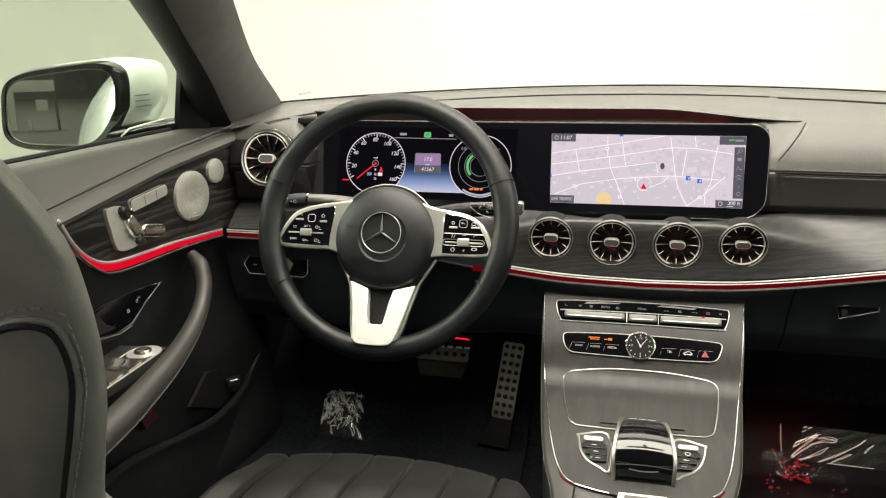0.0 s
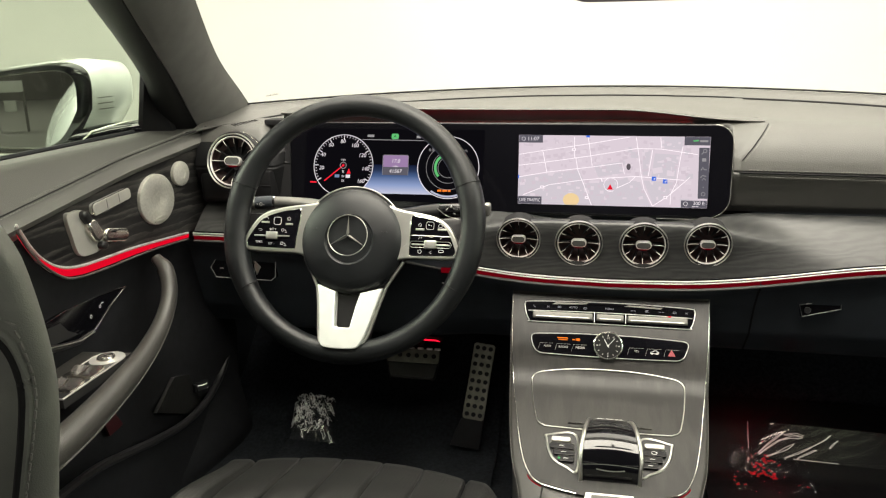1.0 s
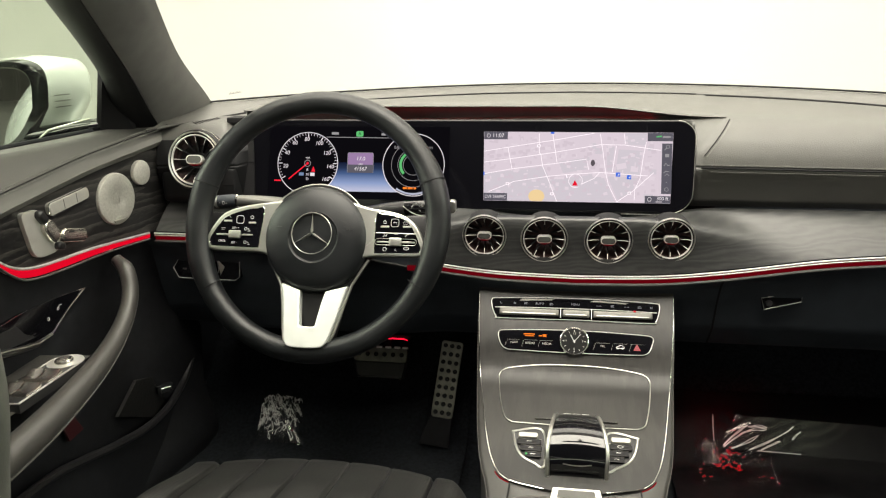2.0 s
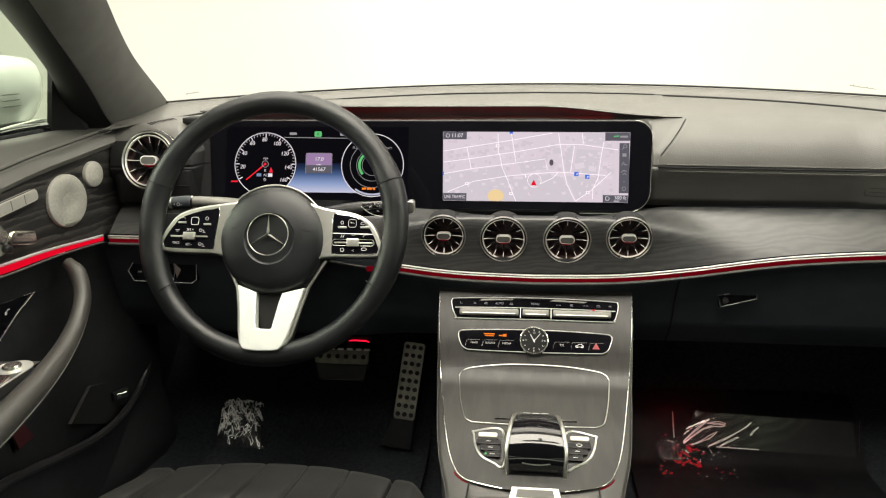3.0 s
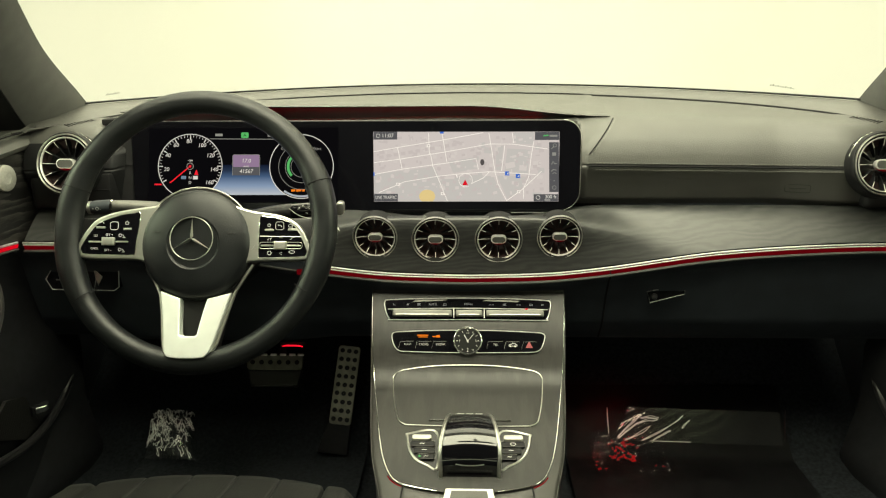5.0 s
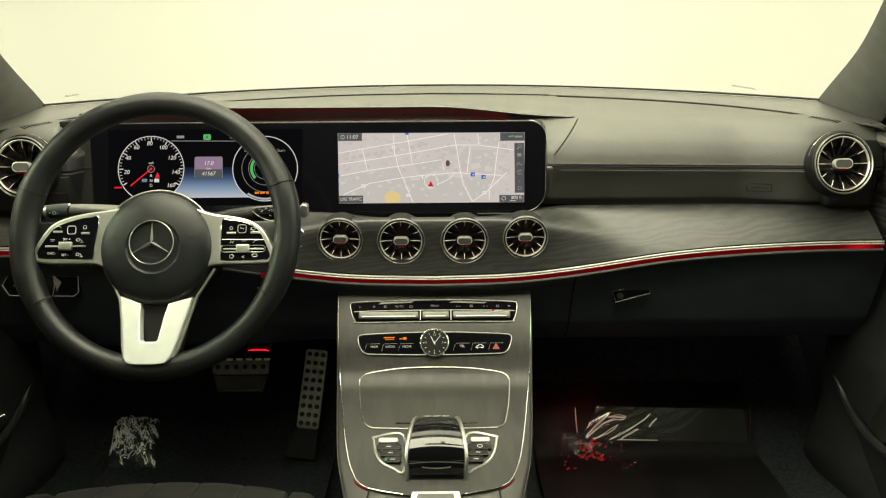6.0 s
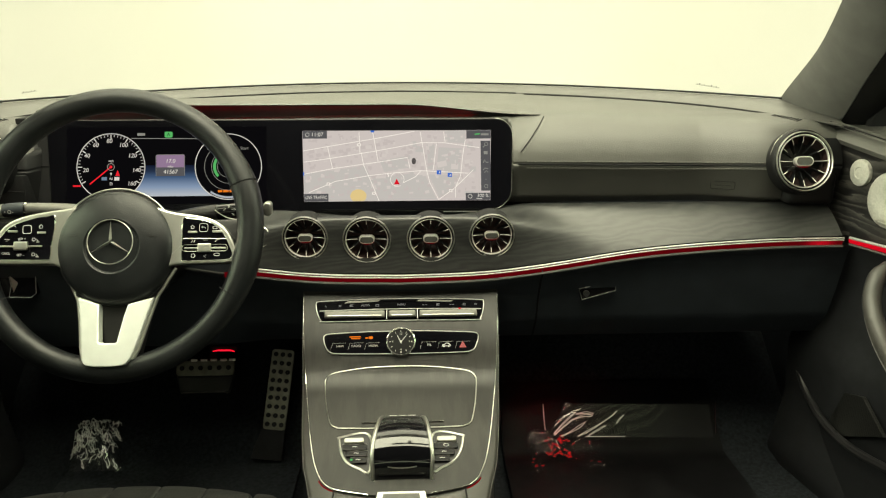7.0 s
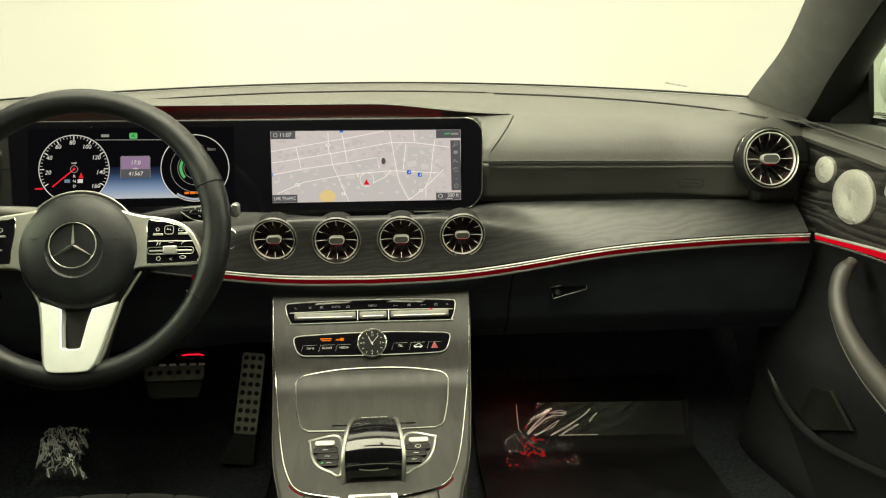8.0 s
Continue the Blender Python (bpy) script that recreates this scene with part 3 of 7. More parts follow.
def pad_point(x, v):
    yf, zf = fore(x)
    zs = 0.8175 - 0.013 * (abs(x) - 0.39)
    end = pad_end(x)
    zs += 0.004 * end
    ys, yl = 0.974 - 0.028 * end, 0.982 - 0.028 * end
    yk = min(1.05, yf - 0.03)
    far = step(0.30, 0.52, abs(x))
    top = zs + 0.0745 - 0.004 * far - 0.012 * step(0.60, 0.70, abs(x))
    pts = [(yf, zf - 0.004), (yf - 0.006, zf), (yf * 0.45 + yk * 0.55, zf * 0.45 + top * 0.55 + 0.003 - 0.004 * far), (yk, top), (ys + 0.045, zs + 0.0620), (ys + 0.0225, zs + 0.0430), (ys + 0.0095, zs + 0.0220), (ys + 0.0032, zs + 0.003),
           (ys + 0.0048, zs + 0.0004), (ys + 0.0028, zs - 0.0022), (ys + 0.0145, zs - 0.03), (yl + 0.015, 0.765), (yl + 0.04, 0.752)]
    a = v * (len(pts) - 1)
    i = min(int(a), len(pts) - 2)
    y, z = smooth_at(pts[1:8], a - 1) if 1 <= a < 7 else (pts[i][j] + (pts[i + 1][j] - pts[i][j]) * (a - i) for j in (0, 1))
    return (x, y + max(0, (min(1.026, y + 0.040) if x < 0.178 else y + 0.003) - y) * inset(x, z), z)


dash = thing("dashboard", (0, 1.15, 0.75), "black leather covered dashboard with stitched pad and dark ash veneer", "dashboard", kind="structure")
part("top_pad", grid(lambda u, v: pad_point(-0.680 + 1.36 * u, v), 380, 72), LEATHER, dash, "black stitched leather pad", sharp=60)
part("cowl_panel", grid(lambda u, v: (lambda x: (x, cowl(x)[0] + 0.004 + (fore(x)[0] - cowl(x)[0] - 0.004) * v, cowl(x)[1] - 0.002 + (fore(x)[1] - cowl(x)[1]) * v + 0.004 * math.sin(math.pi * v)))(
    -0.70 + 1.40 * u), 80, 8), LEATHER, dash)
part("glass_seal", tube([(x, cowl(x)[0] - 0.001, cowl(x)[1] + 0.0005) for x in np.linspace(-0.70, 0.70, 90)], 0.0020, 6), RUBBER, dash, "thin dark seal at the foot of the glass")
part("cowl_gap", tube([(x, fore(x)[0] + 0.001, fore(x)[1] + 0.0008) for x in np.linspace(-0.70, 0.70, 90)], 0.0022, 6), DARKGAP, dash)
for dz, dy in ((0.0046, 0.0034), (-0.0052, 0.0028)):
    part("stitch_row", stitches([(x, 0.974 - 0.028 * pad_end(x) + dy - 0.0004, 0.8175 - 0.013 * (abs(x) - 0.39) + 0.004 * pad_end(x) + dz) for x in np.linspace(0.200, 0.572, 44)]), THREAD, dash, "pale grey stitching")
part("seam", tube([(x, 0.9768 - 0.028 * pad_end(x), 0.8175 - 0.013 * (abs(x) - 0.39) + 0.004 * pad_end(x) + 0.0005) for x in np.linspace(0.186, 0.575, 40)], 0.0013, 6), DARKGAP, dash)
tagp = pose(0.511, min((pad_point(0.511, v / 600) for v in range(420, 560)), key=lambda p: abs(p[2] - 0.784))[1] - 0.0006, 0.784, 106, 0, -18.5)
mark = stadium(0.036, 0.013, 6, 0.003)
part("airbag_mark", tube([tagp @ Vector((q[0], q[1], 0.0003)) for q in mark], 0.0004, 5, closed=True, up=(0, 1, 0)), BLACKTRIM, dash, "embossed mark in the leather")
part("airbag_word", tube([tagp @ Vector((x, 0, 0.0003)) for x in (-0.012, 0.012)], 0.0004, 5), BLACKTRIM, dash, "embossed bar in the leather")

# hood over the displays
def hood_z(x):
    return 0.9112 - 0.0187 * step(0.0, 0.23, x) - 0.009 * step(-0.35, -0.55, x)


def hood_pt(u, v):
    x = -0.558 + u * 0.786
    ylip = 1.012 + 0.022 * step(0.10, 0.228, x) + 0.02 * step(-0.46, -0.558, x)
    zl = hood_z(x)
    yf, zf = fore(x)
    pts = [(yf - 0.010, zf - 0.012), (yf - 0.006, zf + 0.002), (1.10, max(zl + 0.003, 0.45 * zl + 0.55 * zf + 0.003)), (ylip + 0.012, zl + 0.0012), (ylip + 0.003, zl + 0.0002), (ylip, zl - 0.0018), (ylip + 0.002, zl - 0.0035), (1.045, zl - 0.003), (1.06, zl - 0.03)]
    a = v * (len(pts) - 1)
    i = min(int(a), len(pts) - 2)
    return (x, *(pts[i][j] + (pts[i + 1][j] - pts[i][j]) * (a - i) for j in (0, 1)))


part("display_hood", grid(hood_pt, 60, 24), LEATHER, dash, "leather hood over the displays", sharp=60)
part("hood_gap", tube([(x, fore(x)[0] - 0.009, fore(x)[1] + 0.0030 + 0.0006 * (x < 0.1)) for x in np.linspace(-0.50, 0.215, 50)], 0.0013, 6), DARKGAP, dash)
part("hood_light_line", ribbon([(x, 1.029, hood_z(x) - 0.0040) for x in np.linspace(-0.500, 0.120, 40)], (0, 0.004, 0), (0, 0, 0.001)), REDLINE, dash, "thin red ambient light line")
part("hood_recess", ribbon([(x, 1.037, hood_z(x) - 0.0030) for x in np.linspace(-0.548, 0.170, 40)], (0, -0.008, -0.034), (0, 0.003, 0)), RECESS, dash, "dark panel below the hood lit in red")
part("hood_back", grid(lambda u, v: (-0.56 + 0.78 * u, 1.050 - 0.02 * v, 0.895 - 0.15 * v), 20, 4), DARKGAP, dash)

# stitched seam from the hood's end to the display
seam = []
for k in np.linspace(0.0, 1.0, 16):
    x, z = 0.190 + 0.042 * k, 0.838 + 0.050 * k
    q = min((pad_point(x, v / 600) for v in range(100, 350)), key=lambda p: abs(p[2] - z))
    seam.append((x, q[1] - 0.0006, q[2]))
part("hood_seam", tube(seam, 0.0009, 5), DARKGAP, dash)
part("stitch_row", stitches([(x + 0.0035, y - 0.0006, z - 0.001) for x, y, z in seam]), THREAD, dash, "pale grey stitching")

# veneer over the whole width
def veneer_pt(x, v):
    """Steep below the displays; towards the ends it leans back into a wide sloping shelf."""
    zs = strip_z(x)
    pts = [(1.03, 0.730), (0.985, 0.7400), (0.960, 0.7455), (0.936, 0.7510), (0.9190, 0.7535), (0.9105, 0.7450), (0.911, 0.3725 + 0.5 * zs), (STRIP_Y + 0.004, zs + 0.002)]
    y, z = smooth_at(pts, v * 7)
    k = (v - 2 / 7) * 7 / 5
    lag = max(k, 0)
    w = step(0.065 + 0.06 * lag, 0.215 + 0.16 * lag, abs(x))
    if k > 0:
        ye, ze = 0.972 - 0.064 * k, 0.7572 - (0.7552 - zs) * k ** 1.45
    else:
        ye, ze = blend(v * 7, (0, 1, 2), (1.00, 0.986, 0.972)), blend(v * 7, (0, 1, 2), (0.750, 0.757, 0.7572))
    return (x, y + w * (ye - y), z + w * (ze - z))


VENTS = [(-0.1362, 0.911, 0.7236), (-0.0455, 0.910, 0.7207), (0.0491, 0.910, 0.7207), (0.1398, 0.911, 0.7246)]
sheet = grid(lambda u, v: veneer_pt(-0.672 + 1.344 * u, v), 420, 63)
bmesh.ops.delete(sheet, geom=[f for f in sheet.faces if any(math.hypot(f.calc_center_median().x - x, (f.calc_center_median().z - z) * 1.03) < 0.0315 and f.calc_center_median().y < 0.922 for x, y, z in VENTS)], context="FACES")
part("veneer", sheet, WOOD_DASH, dash, "grey open-pore ash veneer", sharp=60)
line = [(x, STRIP_Y, strip_z(x)) for x in np.linspace(-0.672, 0.672, 120)]
for a, b in ((-0.672, -0.535), (-0.212, 0.672)):
    part("chrome_strip", tube([(x, STRIP_Y - 0.002, strip_z(x)) for x in np.linspace(a, b, 90)], 0.0013, 8), TRIM, dash, "thin bright metal strip")
    part("strip_edge", tube([(x, STRIP_Y - 0.0022, strip_z(x) - 0.0033) for x in np.linspace(a, b, 90)], 0.0011, 6), TRIM, dash, "thin second metal line")
part("column_cover", ribbon([(x, STRIP_Y - 0.004, strip_z(x) + 0.004) for x in np.linspace(-0.535, -0.212, 40)], (0, 0.002, -0.020), (0, 0.012, 0)), SOFT, dash, "dark trim below the steering column")
for a, b in ((-0.672, -0.535), (-0.212, 0.2155), (0.2185, 0.672)):
    part("light_guide", ribbon([(x, STRIP_Y - 0.001, strip_z(x) - 0.0040) for x in np.linspace(a, b, 80)], (0, 0.002, -0.0074), (0, 0.006, 0)), REDGUIDE if b > 0.3 else REDDIM, dash, "dim red ambient light strip")
part("lower_lip", tube([(x, y - 0.001, z - 0.0132) for x, y, z in line], 0.0022, 8), LEATHER, dash)


def lower_pt(x, v):
    zs = strip_z(x) - 0.0145
    k = step(-0.20, -0.30, x) * step(-0.62, -0.50, x)
    pts = [(STRIP_Y, zs), (0.918, zs - 0.012), (0.936, 0.622), (0.952, 0.575), (0.985 - 0.02 * k, 0.535), (1.05, 0.515), (1.34, 0.53)]
    a = v * (len(pts) - 1)
    i = min(int(a), len(pts) - 2)
    return (x, *(pts[i][j] + (pts[i + 1][j] - pts[i][j]) * (a - i) for j in (0, 1)))


part("lower_panel", grid(lambda u, v: lower_pt(-0.69 + 1.38 * u, v), 80, 30), SOFT, dash, "black lower dashboard panel", sharp=60)
for x in (0.217,):
    part("panel_gap", tube([(x, lower_pt(x, v)[1] - 0.0005, lower_pt(x, v)[2]) for v in np.linspace(0, 0.66, 14)], 0.0016, 6), DARKGAP, dash)
LM = pose(0.3095, 0.9335, 0.6285, 72) @ pose(0, 0, 0, 0, 0, 13)
latch = part("glovebox_latch", prism([(-0.029, -0.008), (0.026, -0.007), (0.029, 0.008), (-0.029, 0.009)], -0.006, 0.0035, 0.001), PIANO, dash, "dark latch with a lock", m=LM)
part("latch_trim", tube([LM @ Vector((x, y, 0.0040)) for x, y in ((-0.029, -0.008), (0.026, -0.007), (0.030, 0.0085), (-0.029, 0.0095))], 0.0008, 6, closed=True, up=(0.1, 1, 0.2)), STEEL, latch, "bright metal edge")
part("latch_grip", tube([LM @ Vector((x, y, 0.0046)) for x, y in ((-0.020, 0.0095), (0.0, 0.0092), (0.030, 0.0085))], 0.0011, 6), TRIM, latch, "bright upper edge")
part("lock", lathe([(0.0002, 0.003), (0.004, 0.003), (0.0048, 0.001), (0.0048, -0.002)], 16), SMOOTH, latch, "round lock", m=LM @ pose(-0.020, 0.0, 0.004))
part("latch_recess", prism([(-0.012, -0.006), (0.030, 0.0), (0.012, 0.007), (-0.012, 0.008)], -0.003, 0.0006), SOFT, dash, m=LM @ pose(0.043, -0.001, 0))
# defroster slots near both ends
for s in (-1, 1):
    for i in range(9):
        x, y = s * (0.630 - 0.0034 * i), 0.998 + 0.0040 * i
        q = min((pad_point(x, v / 400) for v in range(30, 200)), key=lambda p: abs(p[1] - y))
        part("defroster_slot", block(-0.0011, 0.0011, -0.0068, 0.0068, -0.002, 0.0008, 0.0003), DARKGAP, dash, m=pose(x, q[1], q[2], 10, 0, s * -58))
part("hood_end_gap", block(-0.578, -0.545, 1.006, 1.040, 0.882, 0.8915, 0.002), DARKGAP, dash)


# ---- displays ----
PF = pose(0, 0.984, 0.8185, 90 - 17.1)
disp = thing("display_panel", (-0.17, 0.99, 0.76), "wide black glass panel with two lit screens on the dashboard", "display")
outline = []
for cx, cy, r, a in ((0.1785 - 0.026, 0.073 - 0.026, 0.026, 0), (-0.531 + 0.012, 0.073 - 0.012, 0.012, 90), (-0.522 + 0.012, -0.069 + 0.012, 0.012, 180), (0.176 - 0.034, -0.069 + 0.034, 0.034, 270)):
    outline += [(cx + r * math.cos(radians(a + 9 * i)), cy + r * math.sin(radians(a + 9 * i))) for i in range(11)]
part("glass_panel", prism(outline, -0.016, 0, 0.002), BLACKGLASS, disp, "glossy black cover glass", m=PF)
part("edge_trim", tube([PF @ Vector((q[0], q[1], -0.003)) for q in outline], 0.0011, 6, closed=True, up=(0.1, 1, 0.2)), SMOOTH, disp, "thin satin edge")
part("corner_trim", tube([PF @ Vector((q[0] + 0.0004, q[1], -0.001)) for q in outline[33:] + outline[:11]], 0.0005, 6, up=(0.1, 1, 0.2)), STEEL, disp, "bright edge line")
part("foot_trim", tube([PF @ Vector((x, -0.0712, -0.004)) for x in np.linspace(0.07, 0.15, 8)] + [PF @ Vector((0.172, -0.0665, -0.004))], 0.0007, 6, up=(0.1, 1, 0.2)), TRIM, disp, "bright lower line")

part("side_panel", prism([(-0.575, 0.058), (-0.533, 0.066), (-0.524, -0.064), (-0.560, -0.060)], -0.020, -0.004, 0.001), BLACKTRIM, disp, "dark side panel beside the displays", m=PF)
part("side_seam", tube([PF @ Vector((-0.570, 0.004, -0.003)), PF @ Vector((-0.528, 0.004, -0.003))], 0.0009, 5), DARKGAP, disp)

# map screen
def shown(name, bms, mat, parent, label="", m=PF):
    return part(name, joined(bms), mat, parent, label, m=m)


scr = shown("map_screen", [flat([(-0.1452, 0.0548), (0.1452, 0.0542), (0.1428, -0.0545), (-0.1432, -0.0545)], 0.0004)], MAPBASE, disp, "lit map on a colour screen")
rng = random.Random(5)
patches, lands, roofs = [], [], []
for i in range(300):
    x, y = rng.uniform(-0.138, 0.118), rng.uniform(-0.048, 0.050)
    w, h = rng.uniform(0.0015, 0.008), rng.uniform(0.0015, 0.006)
    a = rng.uniform(-0.2, 0.3)
    q = [(x + u * w * math.cos(a) - v * h * math.sin(a), y + u * w * math.sin(a) + v * h * math.cos(a)) for u, v in ((-0.5, -0.5), (0.5, -0.5), (0.5, 0.5), (-0.5, 0.5))]
    (patches if rng.random() < 0.5 else roofs).append(flat(q, 0.0006 + 0.000001 * i))
lands = [flat([(-0.143, -0.012), (-0.05, 0.0), (-0.04, -0.02), (0.04, -0.010), (0.06, -0.053), (-0.143, -0.054)], 0.0005), flat([(0.074, 0.036), (0.104, 0.034), (0.106, 0.053), (0.074, 0.053)], 0.0005)]
lands += [flat([(-0.0272, 0.008), (0.0140, 0.0145), (0.0180, -0.003), (-0.020, -0.010)], 0.00052), flat([(0.046, 0.033), (0.058, 0.032), (0.054, -0.006), (0.047, -0.006)], 0.00052),
          flat([(0.064, 0.028), (0.100, 0.026), (0.095, -0.010), (0.060, -0.007)], 0.00052), flat([(0.048, -0.014), (0.094, -0.016), (0.086, -0.036), (0.064, -0.050)], 0.00052)]
for i in range(26):
    x, y, w, h, a = rng.uniform(0.0, 0.118), rng.uniform(-0.046, 0.034), rng.uniform(0.006, 0.015), rng.uniform(0.005, 0.011), rng.uniform(-0.1, 0.25)
    q = [(x + u * w * math.cos(a) - v * h * math.sin(a), y + u * w * math.sin(a) + v * h * math.cos(a)) for u, v in ((-0.5, -0.5), (0.5, -0.5), (0.5, 0.5), (-0.5, 0.5))]
    (lands if i % 3 else roofs).append(flat(q, 0.00055 + 0.000001 * i))
for x in np.linspace(-0.135, -0.01, 12):
    patches.append(flat([(x, 0.012 + 0.17 * (x + 0.135)), (x + 0.007, 0.013 + 0.17 * (x + 0.135)), (x + 0.006, 0.018 + 0.17 * (x + 0.135)), (x - 0.001, 0.017 + 0.17 * (x + 0.135))], 0.00058))
tagged(shown("block_pattern", patches, MAPBLOCK, scr), kind="stuff")
for q in lands:
    shown("park_area", [q], MAPLAND, scr)
tagged(shown("roof_pattern", roofs, MAPROOF, scr), kind="stuff")
roads = [[(-0.144, 0.0236), (-0.1054, 0.0303), (-0.0346, 0.0418), (0.0267, 0.0529)],
         [(-0.1437, 0.0063), (-0.1021, 0.0119), (-0.0372, 0.022), (0.0372, 0.0352), (0.0734, 0.0347), (0.1268, 0.027)],
         [(-0.1433, -0.0122), (-0.0988, -0.0038), (-0.0282, 0.0057), (0.0156, 0.0124), (0.0194, -0.0046)],
         [(-0.1353, -0.0404), (-0.0955, -0.0237), (-0.0425, -0.015), (-0.0132, -0.0119), (0.0363, -0.0081), (0.1086, -0.0126)]]
roads2 = [[(-0.1069, 0.0303), (-0.0994, -0.0044)], [(-0.0555, 0.021), (-0.0516, 0.0003), (-0.0431, -0.0189), (-0.0287, -0.0542)],
          [(-0.0377, 0.0537), (-0.0297, 0.0069)], [(0.0355, 0.0523), (0.0402, 0.0243), (0.045, -0.008), (0.0496, -0.027), (0.063, -0.0533)],
          [(0.0604, 0.0332), (0.0552, -0.0073)], [(0.1051, 0.0392), (0.1011, 0.0158), (0.0972, -0.0164), (0.0893, -0.0341), (0.089, -0.0501)]]
roads3 = [[(0.0718, 0.0524), (0.074, 0.0362)], [(0.0089, -0.0265), (0.0277, -0.0175), (0.0357, -0.0089)], [(0.063, -0.0533), (0.0859, -0.037), (0.1172, -0.0075)],
          [(-0.0584, 0.0521), (-0.0572, 0.0195)]]
for i, r in enumerate(roads + roads2 + roads3):
    shown("road_line", [line2(r, 0.0010, 0.0009 + 0.00001 * i)], MAPROAD, scr)
for q in ((-0.1446, 0.0425, -0.1075, 0.0545), (-0.143, -0.0543, -0.106, -0.0425), (0.107, 0.0410, 0.1447, 0.0538), (0.1288, -0.040, 0.1438, 0.0375), (0.1047, -0.0543, 0.1425, -0.0433)):
    shown("status_field", [rect2(*q, 0.0011)], MAPBAR, scr, "dark status field")
for b, h, x, y, sx in (("11:07", 0.0085, -0.1225, 0.0485, 1), ("LIVE TRAFFIC", 0.0072, -0.1245, -0.0484, 0.78), ("300 ft", 0.0075, 0.131, -0.0475, 1)):
    shown("map_word", [words(b, h, x, y, 0.0013, sx=sx)], LIT, scr)
for x, y, r in ((-0.1375, 0.0485, 0.0028), (0.1115, -0.0485, 0.003)):
    shown("map_symbol", [line2([(x + r * math.cos(a), y + r * math.sin(a)) for a in np.linspace(0, 6.28, 16)], 0.0007, 0.0013)], LIT, scr)
shown("scale_bar", [line2([(0.121, -0.0523), (0.130, -0.0523)], 0.001, 0.0013)], LIT, scr)
shown("map_icons", [line2([(0.1375 + 0.0025 * math.cos(a), 0.0325 + 0.0025 * math.sin(a)) for a in np.linspace(0, 6.28, 16)], 0.0009, 0.0013), line2([(0.1355, 0.0305), (0.1325, 0.0272)], 0.0012, 0.0013), rect2(0.1335, 0.0165, 0.1395, 0.0215, 0.0013),
                    line2([(0.1325, 0.003), (0.135, 0.008), (0.137, 0.004), (0.1405, 0.004)], 0.0012, 0.0013), line2([(0.132, -0.008), (0.135, -0.005), (0.140, -0.006)], 0.0012, 0.0013), line2([(0.134, -0.012), (0.137, -0.009), (0.140, -0.012)], 0.0010, 0.0013),
                    flat(circle(0.0008, 8, 0.1365, -0.0225), 0.0013), line2([(0.1365 + 0.0028 * math.cos(a), -0.033 + 0.0028 * math.sin(a)) for a in np.linspace(0, 6.28, 16)], 0.0008, 0.0013)], LITDIM, scr)
for q in ((0.0605, -0.0142, 0.0672, -0.0078), (0.0772, -0.0182, 0.0838, -0.0118), (-0.0405, 0.0515, -0.035, 0.0545), (-0.1445, -0.0145, -0.1425, -0.009)):
    shown("map_marker", [rect2(*q, 0.0013)], MAPBLUE, scr, "blue marker")
shown("map_pointer", [flat([(-0.0058, -0.0292), (0.0032, -0.0292), (-0.0013, -0.0205)], 0.0013)], MAPRED, scr, "red triangle pointer")
shown("map_compass", [line2([(-0.0005 + 0.0105 * math.cos(a), -0.0215 + 0.0105 * math.sin(a)) for a in np.linspace(-0.6, 5.2, 28)], 0.0008, 0.0012), line2([(-0.0135, -0.0175), (-0.0150, -0.0125)], 0.0016, 0.0012)], MAPROAD, scr)
shown("map_blob", [flat(circle(0.0033, 14, 0.0253, 0.0066, 0.0050), 0.0013)], MAPDARK, scr, "dark oval reflection")
shown("map_sun", [flat([(-0.0603 + 0.0125 * math.cos(a), -0.0465 + min(max(0.0105 * math.sin(a), -0.0078), 0.0105)) for a in np.linspace(0, 6.28, 24)[:-1]], 0.0010)], MAPGOLD, scr, "pale yellow disc")
for x, y in ((-0.0585, 0.0325), (-0.106, -0.0275), (-0.0365, -0.0425), (0.0815, -0.0395)):
    shown("road_shield", [rect2(x - 0.0026, y - 0.0022, x + 0.0026, y + 0.0022, 0.0012)], MAPROAD, scr, "small white road shield")
    shown("shield_mark", [rect2(x - 0.0013, y - 0.0011, x + 0.0013, y + 0.0011, 0.0014)], MAPBLOCK, scr)
shown("marker_flag", [flat([(x - 0.001, y - 0.0015), (x + 0.0018, y - 0.0015), (x + 0.0018, y + 0.0020)], 0.0015) for x, y in ((0.0640, -0.0108), (0.0806, -0.0148))], LIT, scr)
shown("map_status", [line2([(0.120, 0.0475), (0.128, 0.0485)], 0.002, 0.0013)], LITGREEN, scr)
shown("map_status_text", [line2([(0.1295, 0.0475), (0.1415, 0.0475)], 0.003, 0.0013)], LITDIM, scr)

# instrument screen
clus = shown("instrument_screen", [rect2(-0.500, -0.056, -0.200, 0.062, 0.0003)], SCREENBLACK, disp, "dark instrument screen with two round dials")
shown("haze_field", [grid(lambda u, v: (-0.402 + 0.122 * u, 0.0035 - 0.0475 * v, 0.0005), 4, 4)], LITFADE, clus, "pale blue glow between the dials")
for gx, gy, r in ((-0.434, 0.0012, 0.0508), (-0.2576, 0.0005, 0.0502)):
    shown("dial_face", [flat(circle(r, 48, gx, gy), 0.0008)], SCREENBLACK, clus, "black round dial")
    shown("dial_rim", [line2([(gx + r * math.cos(a), gy + r * math.sin(a)) for a in np.linspace(0, 2 * math.pi, 64)], 0.0012, 0.0010)], LIT, clus, "white dial ring")
ticks = []
